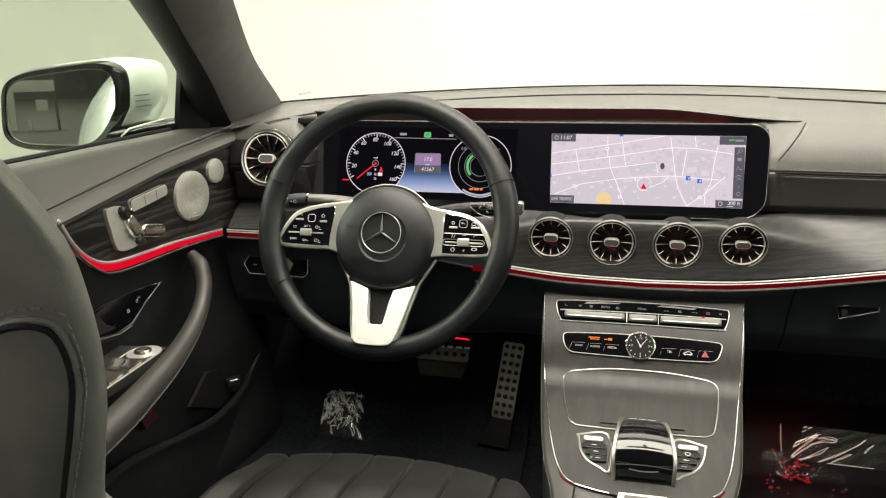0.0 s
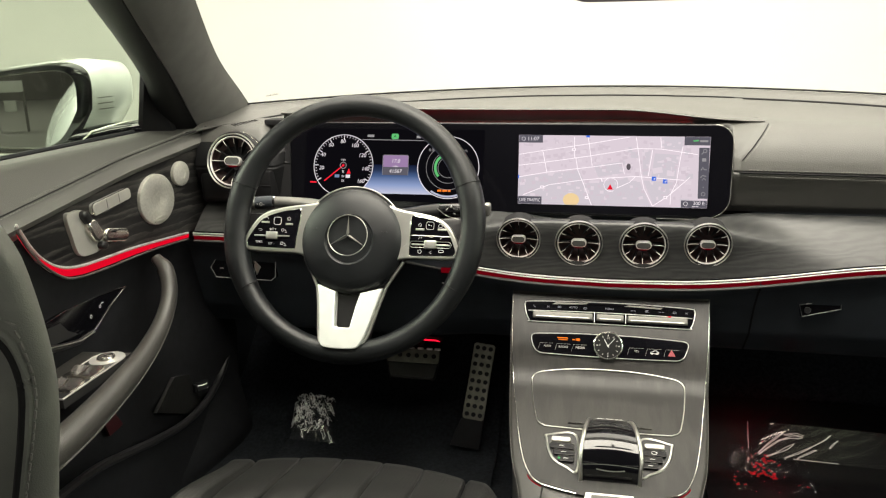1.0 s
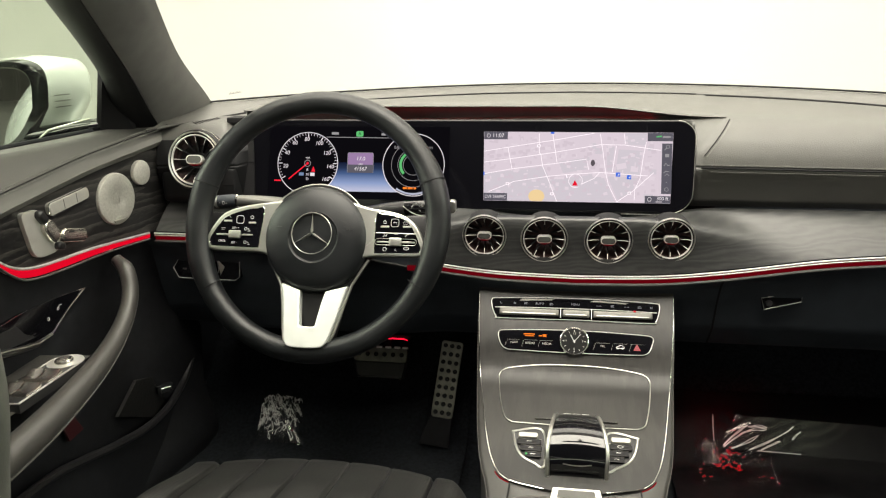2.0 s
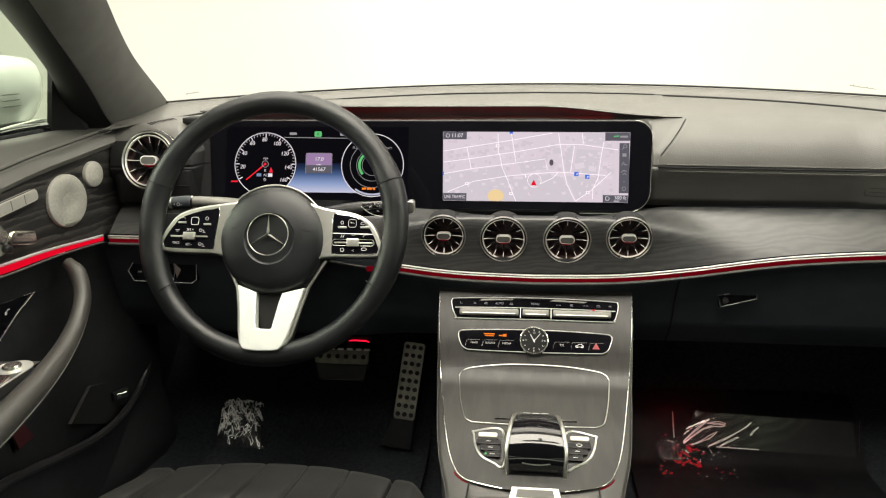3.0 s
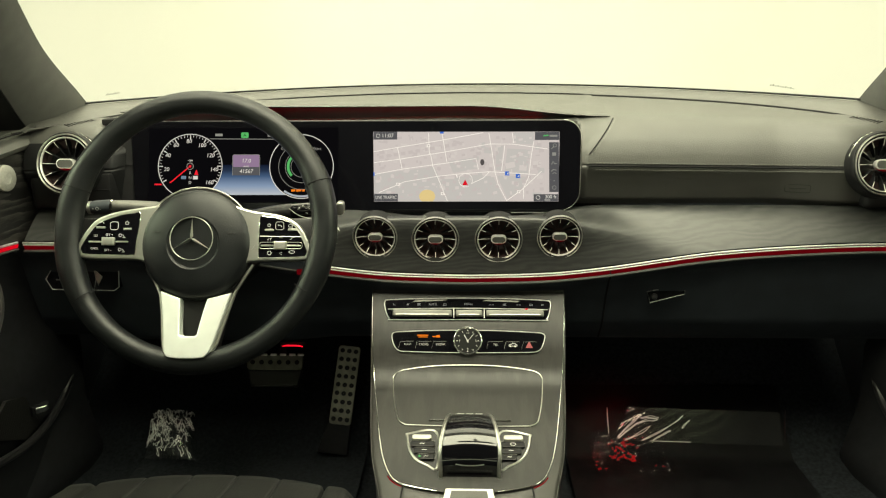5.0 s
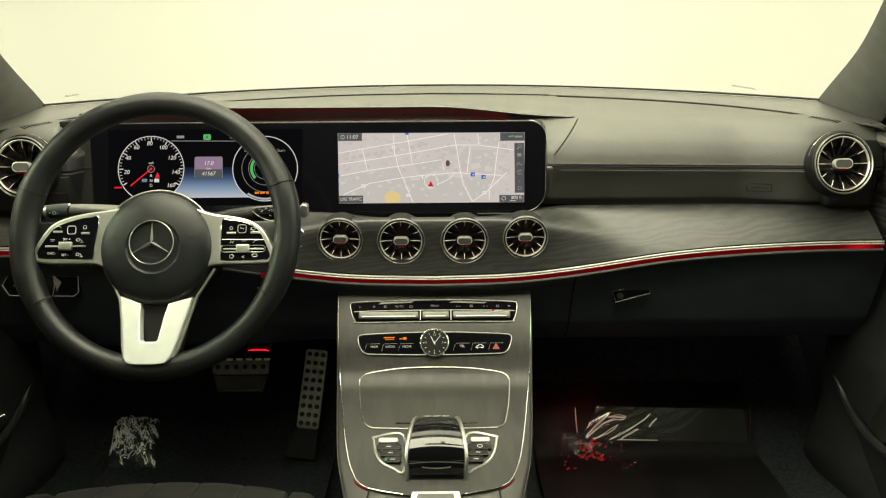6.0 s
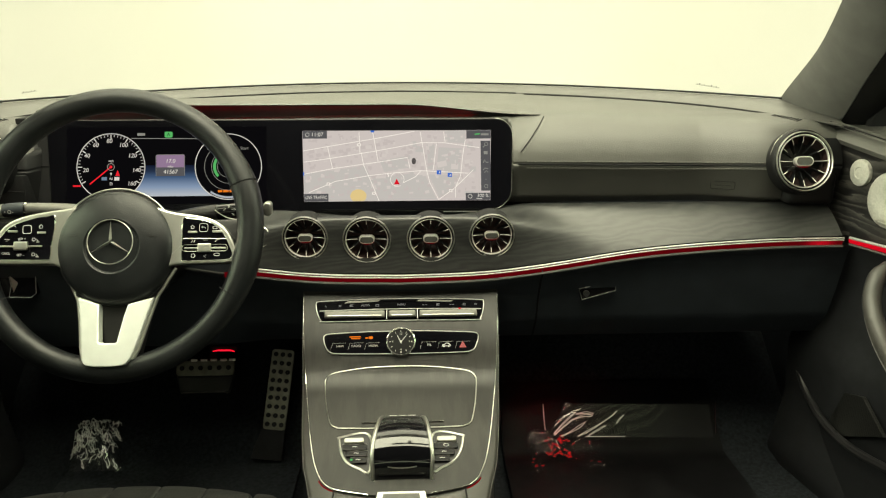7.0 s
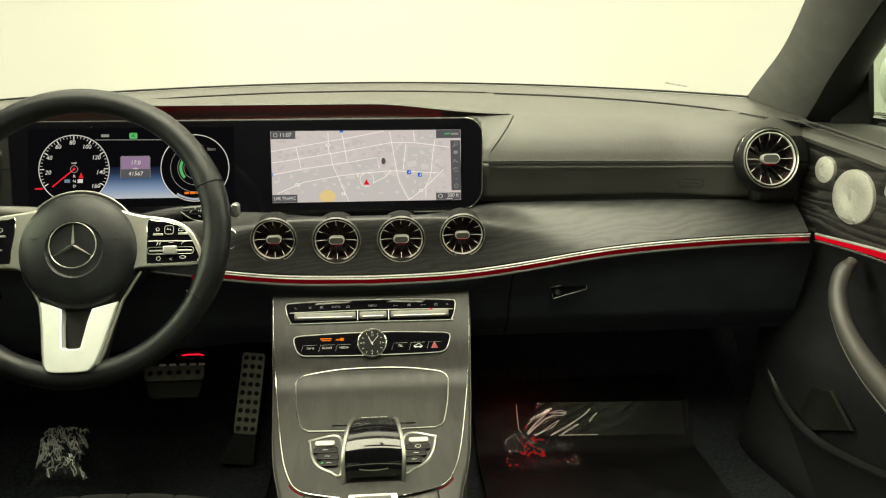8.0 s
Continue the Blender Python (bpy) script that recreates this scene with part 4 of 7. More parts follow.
for i in range(41):
    a = radians(210 - 240 * i / 40)
    k = 0.0065 if i % 5 == 0 else 0.0035
    ticks.append(line2([(-0.434 + (0.0495 - k) * math.cos(a), 0.0012 + (0.0495 - k) * math.sin(a)), (-0.434 + 0.0495 * math.cos(a), 0.0012 + 0.0495 * math.sin(a))], 0.0014 if i % 5 == 0 else 0.0007, 0.0010))
shown("dial_ticks", ticks, LIT, clus)
nums = [("20", -0.4717, -0.0036), ("40", -0.4698, 0.0184), ("60", -0.4568, 0.0347), ("80", -0.4364, 0.0408), ("100", -0.4156, 0.0342), ("120", -0.4021, 0.0181), ("140", -0.396, -0.0041), ("160", -0.4032, -0.0245)]
for b, x, y in nums:
    shown("dial_number", [words(b, 0.0088, x, y, 0.0011, shear=0.15)], LIT, clus)
for b, y, h in (("mph", 0.0105, 0.0045), ("R", -0.0095, 0.0060), ("N", -0.0170, 0.0060), ("D", -0.0245, 0.0060)):
    shown("dial_letter", [words(b, h, -0.4338, y, 0.0011)], LIT, clus)
shown("needle", [line2([(-0.434, 0.0012), (-0.4655, -0.0249)], 0.0019, 0.0013), flat(circle(0.0022, 14, -0.434, 0.0012), 0.0014), rect2(-0.4905, -0.0285, -0.4790, -0.0262, 0.0013), flat([(-0.4275, -0.0125), (-0.4205, -0.0125), (-0.4240, -0.0035)], 0.0012)], LITRED, clus, "red needle")
shown("hub_ring", [line2([(-0.434 + 0.0052 * math.cos(a), 0.0012 + 0.0052 * math.sin(a)) for a in np.linspace(0, 2 * math.pi, 24)], 0.0010, 0.0013)], LITDIM, clus)
shown("gear_field", [rect2(-0.4290, -0.0195, -0.4215, -0.0140, 0.0012)], LIT, clus)
shown("gear_marks", [rect2(-0.4480, -0.0190, -0.4400, -0.0140, 0.0012)], LITSKY, clus)
shown("status_line", [line2([(-0.4035, 0.0446), (-0.2986, 0.0436)], 0.0010, 0.0011)], LITDIM, clus)
for x0, x1, y in ((-0.3945, -0.383, 0.0507), (-0.3115, -0.3045, 0.0496)):
    shown("status_text", [line2([(x0, y), (x1, y)], 0.0040, 0.0011)], LITDIM, clus)
shown("status_icon", [prism(stadium(0.0118, 0.0090, 4, 0.002), 0.0008, 0.0010)], LITGREEN, clus, "green symbol", m=PF @ pose(-0.3476, 0.0501, 0))
shown("status_letter", [words("A", 0.0070, -0.3476, 0.0501, 0.0013)], SCREENBLACK, clus)
shown("readout", [rect2(-0.3660, 0.0000, -0.3242, 0.0190, 0.0009)], LITVIOLET, clus, "violet trip readout")
shown("readout_low", [rect2(-0.3660, -0.0133, -0.3242, 0.0000, 0.0009)], MAPBAR, clus)
shown("readout_frame", [line2([(-0.3666, -0.0133), (-0.3666, 0.0175), (-0.365, 0.0194), (-0.3252, 0.0194), (-0.3236, 0.0175), (-0.3236, -0.0133)], 0.0006, 0.0011)], LITDIM, clus)
shown("readout_text", [words("17.0", 0.0085, -0.3450, 0.0095, 0.0012, shear=0.15), words("miles", 0.0040, -0.3450, 0.0010, 0.0012), words("41567", 0.0085, -0.3450, -0.0070, 0.0012, shear=0.15)], LIT, clus)
shown("gauge_ring", [line2([(-0.2576 + 0.021 * math.cos(a), 0.0005 + 0.021 * math.sin(a)) for a in np.linspace(2.2, 3.9, 16)], 0.0042, 0.0011)], LITGREEN, clus, "green consumption arc")
shown("gauge_lines", [line2([(-0.2576 + q * math.cos(a), 0.0005 + q * math.sin(a)) for a in np.linspace(1.2, 5.6, 30)], 0.0007, 0.0011) for q in (0.0255, 0.0165, 0.036)], LITDIM, clus)
for b, x in (("0.0", -0.2860), ("Start", -0.2330)):
    shown("gauge_word", [words(b, 0.0065, x, 0.0285, 0.0011)], LITDIM, clus)
shown("gauge_note", [line2([(x, -0.0372), (x + w, -0.0368)], 0.0034, 0.0011) for x, w in ((-0.2735, 0.0065), (-0.2655, 0.0080), (-0.2560, 0.0040))], LITAMBER, clus, "amber note")
shown("gauge_foot", [line2([(-0.2576 + 0.047 * math.cos(a), 0.0005 + 0.047 * math.sin(a)) for a in np.linspace(4.1, 5.2, 12)], 0.0030, 0.0011)], LITHAZE, clus)


# ---- round air vents ----
def vent(r, label):
    """A turbine vent in its own frame: x right, y up, z towards the cabin."""
    th = thing("air_vent", (0, 0, 0), label, "air vent", group="round air vents on the dashboard")
    part("bezel", lathe([(r * 0.985, -0.0015), (r, -0.0005), (r, 0.0015), (r * 0.990, 0.0034), (r * 0.970, 0.0038), (r * 0.955, 0.0028), (r * 0.946, 0.0008)], 56), SATIN, th, "satin metal ring")
    part("housing", lathe([(r * 0.97, -0.030), (r * 0.975, -0.009), (r * 0.95, -0.004)], 40), DARKGAP, th, "dark housing behind the ring")
    part("ring_gap", lathe([(r * 0.946, 0.0008), (r * 0.920, -0.0012), (r * 0.895, 0.0010)], 56), DARKGAP, th)
    part("inner_ring", lathe([(r * 0.895, 0.0010), (r * 0.885, 0.0026), (r * 0.868, 0.0028), (r * 0.852, 0.0018), (r * 0.836, -0.006)], 56), TRIM, th, "bright inner ring")
    part("bowl", lathe([(r * 0.835, 0.000), (r * 0.81, -0.010), (r * 0.60, -0.019), (r * 0.25, -0.022), (0.0002, -0.022)], 40), VENTBOWL, th, "dark hollow tinted red for its ambient light")
    for i in range(12):
        a = 2 * math.pi * i / 12
        r0, r1 = r * 0.30, r * 0.845
        bm = bm_from([(r0, -0.0006, -0.016), (r1, -0.0008, -0.012), (r1, -0.0008, 0.0008), (r * 0.60, -0.0007, -0.0030), (r0, -0.0005, -0.0120),
                      (r0, 0.0006, -0.016), (r1, 0.0008, -0.012), (r1, 0.0008, 0.0008), (r * 0.60, 0.0007, -0.0030), (r0, 0.0005, -0.0120)],
                     [(0, 1, 2, 3, 4), (9, 8, 7, 6, 5), (0, 1, 6, 5), (1, 2, 7, 6), (2, 3, 8, 7), (3, 4, 9, 8), (4, 0, 5, 9)])
        fin = part("fin", bm, RUBBER, th, m=pose(0, 0, 0, 0, 0, math.degrees(a)))
        line_in = 0.36 if i in (0, 6) else 0.57
        part("fin_edge", tube([Matrix.Rotation(a, 4, "Z") @ Vector(q) for q in ((r * line_in, 0, -0.0052 if i not in (0, 6) else -0.002), (r * 0.66, 0, -0.0012), (r * 0.84, 0, 0.0014))], [0.0003, 0.0005, 0.0006], 6), FINEDGE, fin, "bright edge")
    w = r * 0.64
    knob = part("knob", prism(stadium(w, w * 0.52, 8), -0.005, 0.0025, 0.0012), TRIM, th, "bright oval knob")
    part("knob_inset", prism(stadium(w * 0.86, w * 0.39, 8), 0.0022, 0.0030, 0.0002), KEYGREY, knob, "grey inset")
    part("knob_glow", line2([(w * 0.44 * math.cos(t), w * 0.23 * math.sin(t) - 0.0020) for t in np.linspace(3.30, 6.13, 18)], 0.0026, -0.0005), REDDIM, knob, "dim red light below the knob")
    return th


v_small = vent(0.0357, "round turbine air vent with satin ring in dark veneer")
v_small.matrix_basis = pose(*VENTS[1], 90 + 6)
copy_thing(v_small, pose(*VENTS[2], 90 + 6))
v_edge = vent(0.0338, "slightly smaller round turbine air vent with satin ring in dark veneer")
v_edge.matrix_basis = pose(*VENTS[0], 90 + 6)
copy_thing(v_edge, pose(*VENTS[3], 90 + 6))
v_big = vent(0.0455, "large round turbine air vent in a black collar")
v_big.matrix_basis = pose(-0.6055, 0.934, 0.832, 90 - 14, 0, -4)
copy_thing(v_big, pose(0.612, 0.934, 0.828, 90 - 14, 0, 4))
for s, z in ((-1, 0.832), (1, 0.828)):
    m = pose(0.612 if s > 0 else -0.6055, 0.934, z, 90 - 14, 0, 4 * s)
    part("vent_collar", lathe([(0.0460, 0.001), (0.0470, 0.0014), (0.0484, -0.0010), (0.0490, -0.006), (0.0492, -0.010), (0.0492, -0.020)], 56), BLACKTRIM, dash, "black collar", m=m)
    part("collar_line", tube([m @ Vector((0.0496 * math.cos(t), 0.0496 * math.sin(t), -0.0080)) for t in np.linspace(0.6, 2.9, 30)], 0.0004, 6, up=(0, 1, 0)), CHROME, dash, "thin bright line")
    # dark cover added for the shade between the vent and the door
    part("vent_shade_cover", block(min(s * 0.600, s * 0.676), max(s * 0.600, s * 0.676), 0.947, 0.985, 0.757, 0.812, 0.012, 3), BLACKTRIM, dash, "dark cover standing in for shade beside the outer vent")
    # black sheet over the leather puts in the shade at the pad's end
    part("pad_end", grid(lambda u, v: (lambda p: (p[0], p[1] - 0.0025, p[2]))(pad_point(s * ((0.606 if s > 0 else 0.532) + (0.074 if s > 0 else 0.148) * u), 0.425 + 0.49 * v)), 24, 30), BLACKTRIM, dash, "black sheet painting in shade on the pad's end", sharp=60)
    part("end_gap", block(min(s * 0.6725, s * 0.700), max(s * 0.6725, s * 0.700), 0.966, 1.06, 0.70, 0.856), DARKGAP, dash)
part("side_housing", block(-0.602, -0.546, 0.943, 0.990, 0.757, 0.8145, 0.004), BLACKTRIM, dash, "dark housing between the outer vent and the displays")
part("side_housing_seam", tube([(-0.600, 0.9425, 0.7905), (-0.548, 0.9425, 0.7905)], 0.0008, 5), DARKGAP, dash)


# ---- steering wheel ----
WM = pose(-0.3615, 0.795, 0.768, 68)
wheel = thing("steering_wheel", (-0.363, 0.90, 0.72), "black leather steering wheel with satin silver spokes", "steering wheel")
ring = []
for i in range(96):
    a = 2 * math.pi * i / 96
    low_half = max(0, -math.sin(a))
    ring.append(((0.1735 + 0.002 * low_half) * math.cos(a) - 0.002 * low_half, (0.1708 + (0.0112 if low_half else 0)) * math.sin(a), 0.004))
rad = [0.0158 + 0.0020 * math.exp(-((abs(math.cos(2 * math.pi * i / 96)) - 0.96) / 0.08) ** 2) for i in range(96)]
rim = part("rim", tube(ring, rad, 16, closed=True, flat=0.98), LEATHER_WHEEL, wheel, "worn black leather rim", m=WM)
for ang, sr in ((19.5, 0.0182), (163, 0.0182), (214, 0.0168), (330, 0.0168)):
    a = radians(ang)
    part("rim_seam", tube([WM @ Vector(((0.1735 + sr * math.cos(t)) * math.cos(a), (0.1727 + sr * math.cos(t)) * math.sin(a), 0.004 + 0.98 * sr * math.sin(t))) for t in np.linspace(0, 2 * math.pi, 24)], 0.0007, 5, closed=True), DARKGAP, rim)
hub = lathe([(0.0745, -0.030), (0.0755, -0.004), (0.0745, 0.005), (0.0715, 0.0110), (0.0660, 0.0150), (0.054, 0.0190), (0.042, 0.0215), (0.0355, 0.0225), (0.0335, 0.0212), (0.0325, 0.0195), (0.0002, 0.0195)], 64)
part("hub", hub, LEATHER_WHEEL, wheel, "black padded hub", m=WM @ pose(0.003, -0.025, 0))
part("hub_gap", tube([WM @ Vector((0.003 + 0.0758 * math.cos(t), -0.025 + 0.0758 * math.sin(t), 0.001)) for t in np.linspace(0, 2 * math.pi, 61)[:-1]], 0.0014, 6, closed=True), DARKGAP, wheel)
emb = part("emblem", tube([WM @ Vector((0.0012 + 0.0284 * math.cos(t), -0.0195 + 0.0284 * math.sin(t), 0.0225)) for t in np.linspace(0, 2 * math.pi, 48)[:-1]], 0.00065, 8, closed=True), STEEL, wheel, "chrome ring on the hub")
for k in range(3):
    a = radians(90 + 120 * k)
    d, e = Vector((math.cos(a), math.sin(a), 0)), Vector((-math.sin(a), math.cos(a), 0))
    q = [Vector((0, 0, 0.0042)), d * 0.0280 + Vector((0, 0, 0.0004)), d * 0.0062 + e * 0.0034, d * 0.0062 - e * 0.0034, Vector((0, 0, -0.001))]
    q[2], q[3] = d * 0.0036 + e * 0.0021, d * 0.0036 - e * 0.0021
    part("emblem_bar", bm_from(q, [(0, 2, 1), (0, 1, 3), (4, 1, 2), (4, 3, 1), (0, 3, 4), (0, 4, 2)]), STEEL, emb, m=WM @ pose(0.0012, -0.0195, 0.0218))


for s, y in ((-1, -0.0105), (1, -0.0125)):
    part("horn_mark", block(-0.0045, 0.0045, -0.0006, 0.0006, 0, 0.0005), SMOOTH, wheel, "small horn mark", m=WM @ pose(0.003 + s * 0.050, y, 0.0202, 0, s * 12))
part("hub_trim", tube([WM @ Vector((0.003 + 0.0764 * math.cos(t), -0.025 + 0.0764 * math.sin(t), 0.0060)) for t in np.linspace(0.35, 2.80, 40)], [0.0008 + 0.0005 * math.sin(math.pi * k / 39) for k in range(40)], 8), SATIN, wheel, "satin arc above the hub")


def glyphs(kind, x, y, k=1.0):
    """Small printed key symbols as flat strips about x, y."""
    z, w = 0.0113, 0.0007 * k
    strokes = {
        "back": [[(-0.004, 0.001), (-0.002, 0.003), (-0.002, -0.0005), (-0.004, 0.001), (0.002, 0.001), (0.0035, -0.0015)]],
        "home": [[(-0.003, 0), (0, 0.0028), (0.003, 0)], [(-0.002, 0), (-0.002, -0.0025), (0.002, -0.0025), (0.002, 0)]],
        "phone": [[(-0.0035, -0.002), (-0.002, 0.0005), (0.001, 0.002), (0.0035, 0.0022)]],
        "voice": [[(-0.003, -0.002), (-0.001, 0.001), (-0.002, 0.0025)], [(0.001, -0.002), (0.002, 0.001), (0.003, 0.002)]],
        "star": [[(0.0028 * math.cos(a), 0.0028 * math.sin(a)) for a in np.linspace(0, 2 * math.pi, 6)]],
        "oval": [[(0.0042 * math.cos(a), 0.0020 * math.sin(a)) for a in np.linspace(0, 2 * math.pi, 13)]],
        "chevron": [[(0.002, 0.002), (-0.002, 0), (0.002, -0.002)]],
        "limit": [[(-0.004 + 0.0022 * math.cos(a), 0.001 + 0.0022 * math.sin(a)) for a in np.linspace(0, 2 * math.pi, 9)], [(-0.0005, -0.0025), (0.004, -0.0025)], [(-0.0005, 0.002), (0.002, -0.001)]],
        "wide": [[(-0.0045, 0), (0.0045, 0)]],
        "car": [[(-0.004, -0.002), (-0.004, 0.001), (-0.002, 0.003), (0.002, 0.003), (0.004, 0.001), (0.004, -0.002), (-0.004, -0.002)]],
    }[kind]
    return [line2([(x + k * a, y + k * b) for a, b in st], w, z + 0.00002 * i) for i, st in enumerate(strokes)]


def pad_spoke(s):
    """A side spoke: satin frame, black button field and its keys."""
    if s < 0:
        o = [(-0.040, 0.0285), (-0.066, 0.0250), (-0.0972, 0.0204), (-0.1200, 0.0145), (-0.1360, 0.0060), (-0.1480, -0.0090), (-0.1570, -0.0265), (-0.1580, -0.0360), (-0.1520, -0.0430), (-0.1400, -0.0455), (-0.110, -0.0462), (-0.0800, -0.0465), (-0.0660, -0.0500), (-0.050, -0.060)]
        i = [(-0.0738, 0.0150), (-0.0850, 0.0157), (-0.1000, 0.0135), (-0.1272, 0.0040), (-0.1400, -0.0095), (-0.1515, -0.0290), (-0.1505, -0.0360), (-0.1450, -0.0390), (-0.110, -0.0400), (-0.0830, -0.0403), (-0.0790, -0.0370), (-0.0768, -0.0170)]
    else:
        o = [(0.045, 0.0300), (0.0738, 0.0205), (0.1034, 0.0160), (0.1240, 0.0108), (0.1400, 0.0005), (0.1505, -0.0145), (0.1570, -0.0320), (0.1570, -0.0395), (0.1510, -0.0455), (0.1400, -0.0470), (0.110, -0.0476), (0.0850, -0.0480), (0.0700, -0.0510), (0.050, -0.062)]
        i = [(0.0885, 0.0105), (0.0980, 0.0110), (0.1117, 0.0094), (0.1300, 0.0020), (0.1410, -0.0110), (0.1505, -0.0310), (0.1510, -0.0385), (0.1460, -0.0420), (0.115, -0.0433), (0.0905, -0.0436), (0.0875, -0.0400), (0.0872, -0.0150)]
    ob = part("spoke", prism([(q.x, q.y) for q in curve([(*q, 0) for q in o], 60)], -0.004, 0.0095, 0.0030, 3), SATIN, wheel, "satin silver side spoke", m=WM)
    part("button_field", prism([(q.x, q.y) for q in curve([(*q, 0) for q in i], 60, True)], 0.006, 0.0100, 0.0008), BLACKGLASS, ob, "glossy black button field", m=WM)
    part("field_edge", tube([WM @ Vector((q.x, q.y, 0.0098)) for q in curve([(*q, 0) for q in i], 60, True)], 0.0005, 5, closed=True), CHROME, ob, "thin bright edge of the button field")
    cx, cy = (-0.1146, -0.0222) if s < 0 else (0.1166, -0.0272)
    part("roller", block(-0.0085, 0.0085, -0.0056, 0.0056, 0, 0.0050, 0.0016, 3), SATIN, ob, "silver rocker", m=WM @ pose(cx, cy, 0.0092))
    bar = part("rocker_bar", block(-0.0265, 0.0265, -0.0011, 0.0011, 0, 0.0024, 0.0006), SATIN, ob, m=WM @ pose(cx + 0.0005 * s, cy - 0.0003, 0.0092))
    if s > 0:
        part("rocker_slot", tube([WM @ Vector((cx + x, cy + y, 0.0103)) for x, y in stadium(0.058, 0.0085, 6)], 0.0004, 5, closed=True), STEEL, bar, "thin bright slot")
        part("row_gap", tube([WM @ Vector((x, -0.0148 - 0.012 * (x - 0.09), 0.0103)) for x in np.linspace(0.0890, 0.1440, 8)], 0.0006, 5), STEEL, ob, "thin bright line between the keys")
    sx, sy = (-0.1078, -0.0010) if s < 0 else (0.1150, -0.0010)
    sq = stadium(0.0108, 0.0106, 4, 0.0028)
    part("square_key", line2([(sx + q[0], sy + q[1]) for q in sq + sq[:1]], 0.0008, 0.0113), PALE if s < 0 else MUTED, ob, "pale square key outline", m=WM)
    if s < 0:
        keys = [("back", -0.1252, 0.0030, 0.9), ("home", -0.0906, 0.0028, 0.9), ("limit", -0.0954, -0.0149, 0.9), ("limit", -0.0952, -0.0340, 0.9)]
        plates = [(-0.1262, -0.0032, 0.0120), (-0.0900, -0.0052, 0.0108)]
        text = [("SET +", -0.1139, -0.0133, 0.0042), ("SET -", -0.1150, -0.0339, 0.0042), ("CNCL", -0.1331, -0.0317, 0.0040)]
        keys += [("wide", -0.1323, -0.0135, 0.7), ("wide", -0.1323, -0.0155, 0.5)]
    else:
        keys = [("home", 0.1008, 0.0000, 0.8), ("back", 0.1150, -0.0010, 0.7), ("voice", 0.1021, -0.0185, 0.9), ("wide", 0.1174, -0.0172, 0.6), ("phone", 0.1332, -0.0180, 0.9), ("star", 0.1022, -0.0373, 1.0), ("chevron", 0.1172, -0.0381, 0.8), ("oval", 0.1321, -0.0360, 0.9), ("car", 0.1295, -0.0012, 0.7)]
        plates = [(0.1010, -0.0065, 0.0120), (0.1320, -0.0060, 0.0120)]
        text = []
    for kind, x, y, k in keys:
        part("key_symbol", joined(glyphs(kind, x, y, k)), PALE, ob, "pale key symbol", m=WM)
    for x, y, w in plates:
        part("key_plate", block(-w / 2, w / 2, -0.0014, 0.0014, 0, 0.0016, 0.0006), SATIN, ob, "small silver key", m=WM @ pose(x, y, 0.0098))
    for b, x, y, h in text:
        part("key_word", words(b, h, x, y, 0.0113), PALE, ob, "pale key word", m=WM)


pad_spoke(-1)
pad_spoke(1)
low = [(-0.0385, -0.088), (-0.0330, -0.118), (-0.0290, -0.150), (-0.0255, -0.166), (-0.0150, -0.1725), (0.0190, -0.1725), (0.0300, -0.168), (0.0375, -0.155), (0.0480, -0.118), (0.0555, -0.090),
       (0.0250, -0.098), (0.0205, -0.115), (0.0150, -0.1455), (0.0125, -0.1470), (-0.0050, -0.1470), (-0.0075, -0.1450), (-0.0098, -0.120), (-0.0110, -0.098)]
fork = prism([(q.x, q.y) for q in curve([(x, y - 0.003 * (y < -0.16), 0) for x, y in low[:10]], 60)] + low[10:], -0.004, 0.010, 0.0022, 3)
for q in fork.verts:
    q.co.z += 0.013 * min(max((-0.088 - q.co.y) / 0.086, 0), 1.1)
part("lower_spoke", fork, SPOKE_LIT, wheel, "satin silver forked lower spoke", m=WM @ pose(-0.003, 0, 0))
part("lower_spoke_back", prism([(-0.040, -0.08), (-0.030, -0.17), (0.036, -0.17), (0.056, -0.08)], -0.012, -0.001), SMOOTH, wheel, m=WM @ pose(-0.003, 0, 0))
part("spoke_back", block(-0.165, 0.165, -0.045, 0.012, -0.016, -0.004, 0.004), SMOOTH, wheel, m=WM)
part("lower_spoke_trim", tube([WM @ Vector((q[0] - 0.0035, q[1], 0.002 + 0.012 * min(max((-0.088 - q[1]) / 0.086, 0), 1.1))) for q in ((-0.062, -0.052), (-0.050, -0.072), (-0.0405, -0.092), (-0.0355, -0.118), (-0.0315, -0.150), (-0.028, -0.168), (-0.016, -0.1755), (0.021, -0.1755), (0.034, -0.169), (0.041, -0.155), (0.051, -0.118), (0.060, -0.088), (0.073, -0.066), (0.082, -0.052))], 0.0022, 8), SATIN, wheel, "satin edge of the spoke")
part("column", grid(lambda u, v: (-0.363 + (0.055 + 0.02 * v) * math.cos(2 * math.pi * u), 0.815 + 0.17 * v, 0.752 - 0.065 * v + (0.050 + 0.016 * v) * math.sin(2 * math.pi * u)), 32, 6, wrap=True), SMOOTH, wheel, "black steering column shroud")


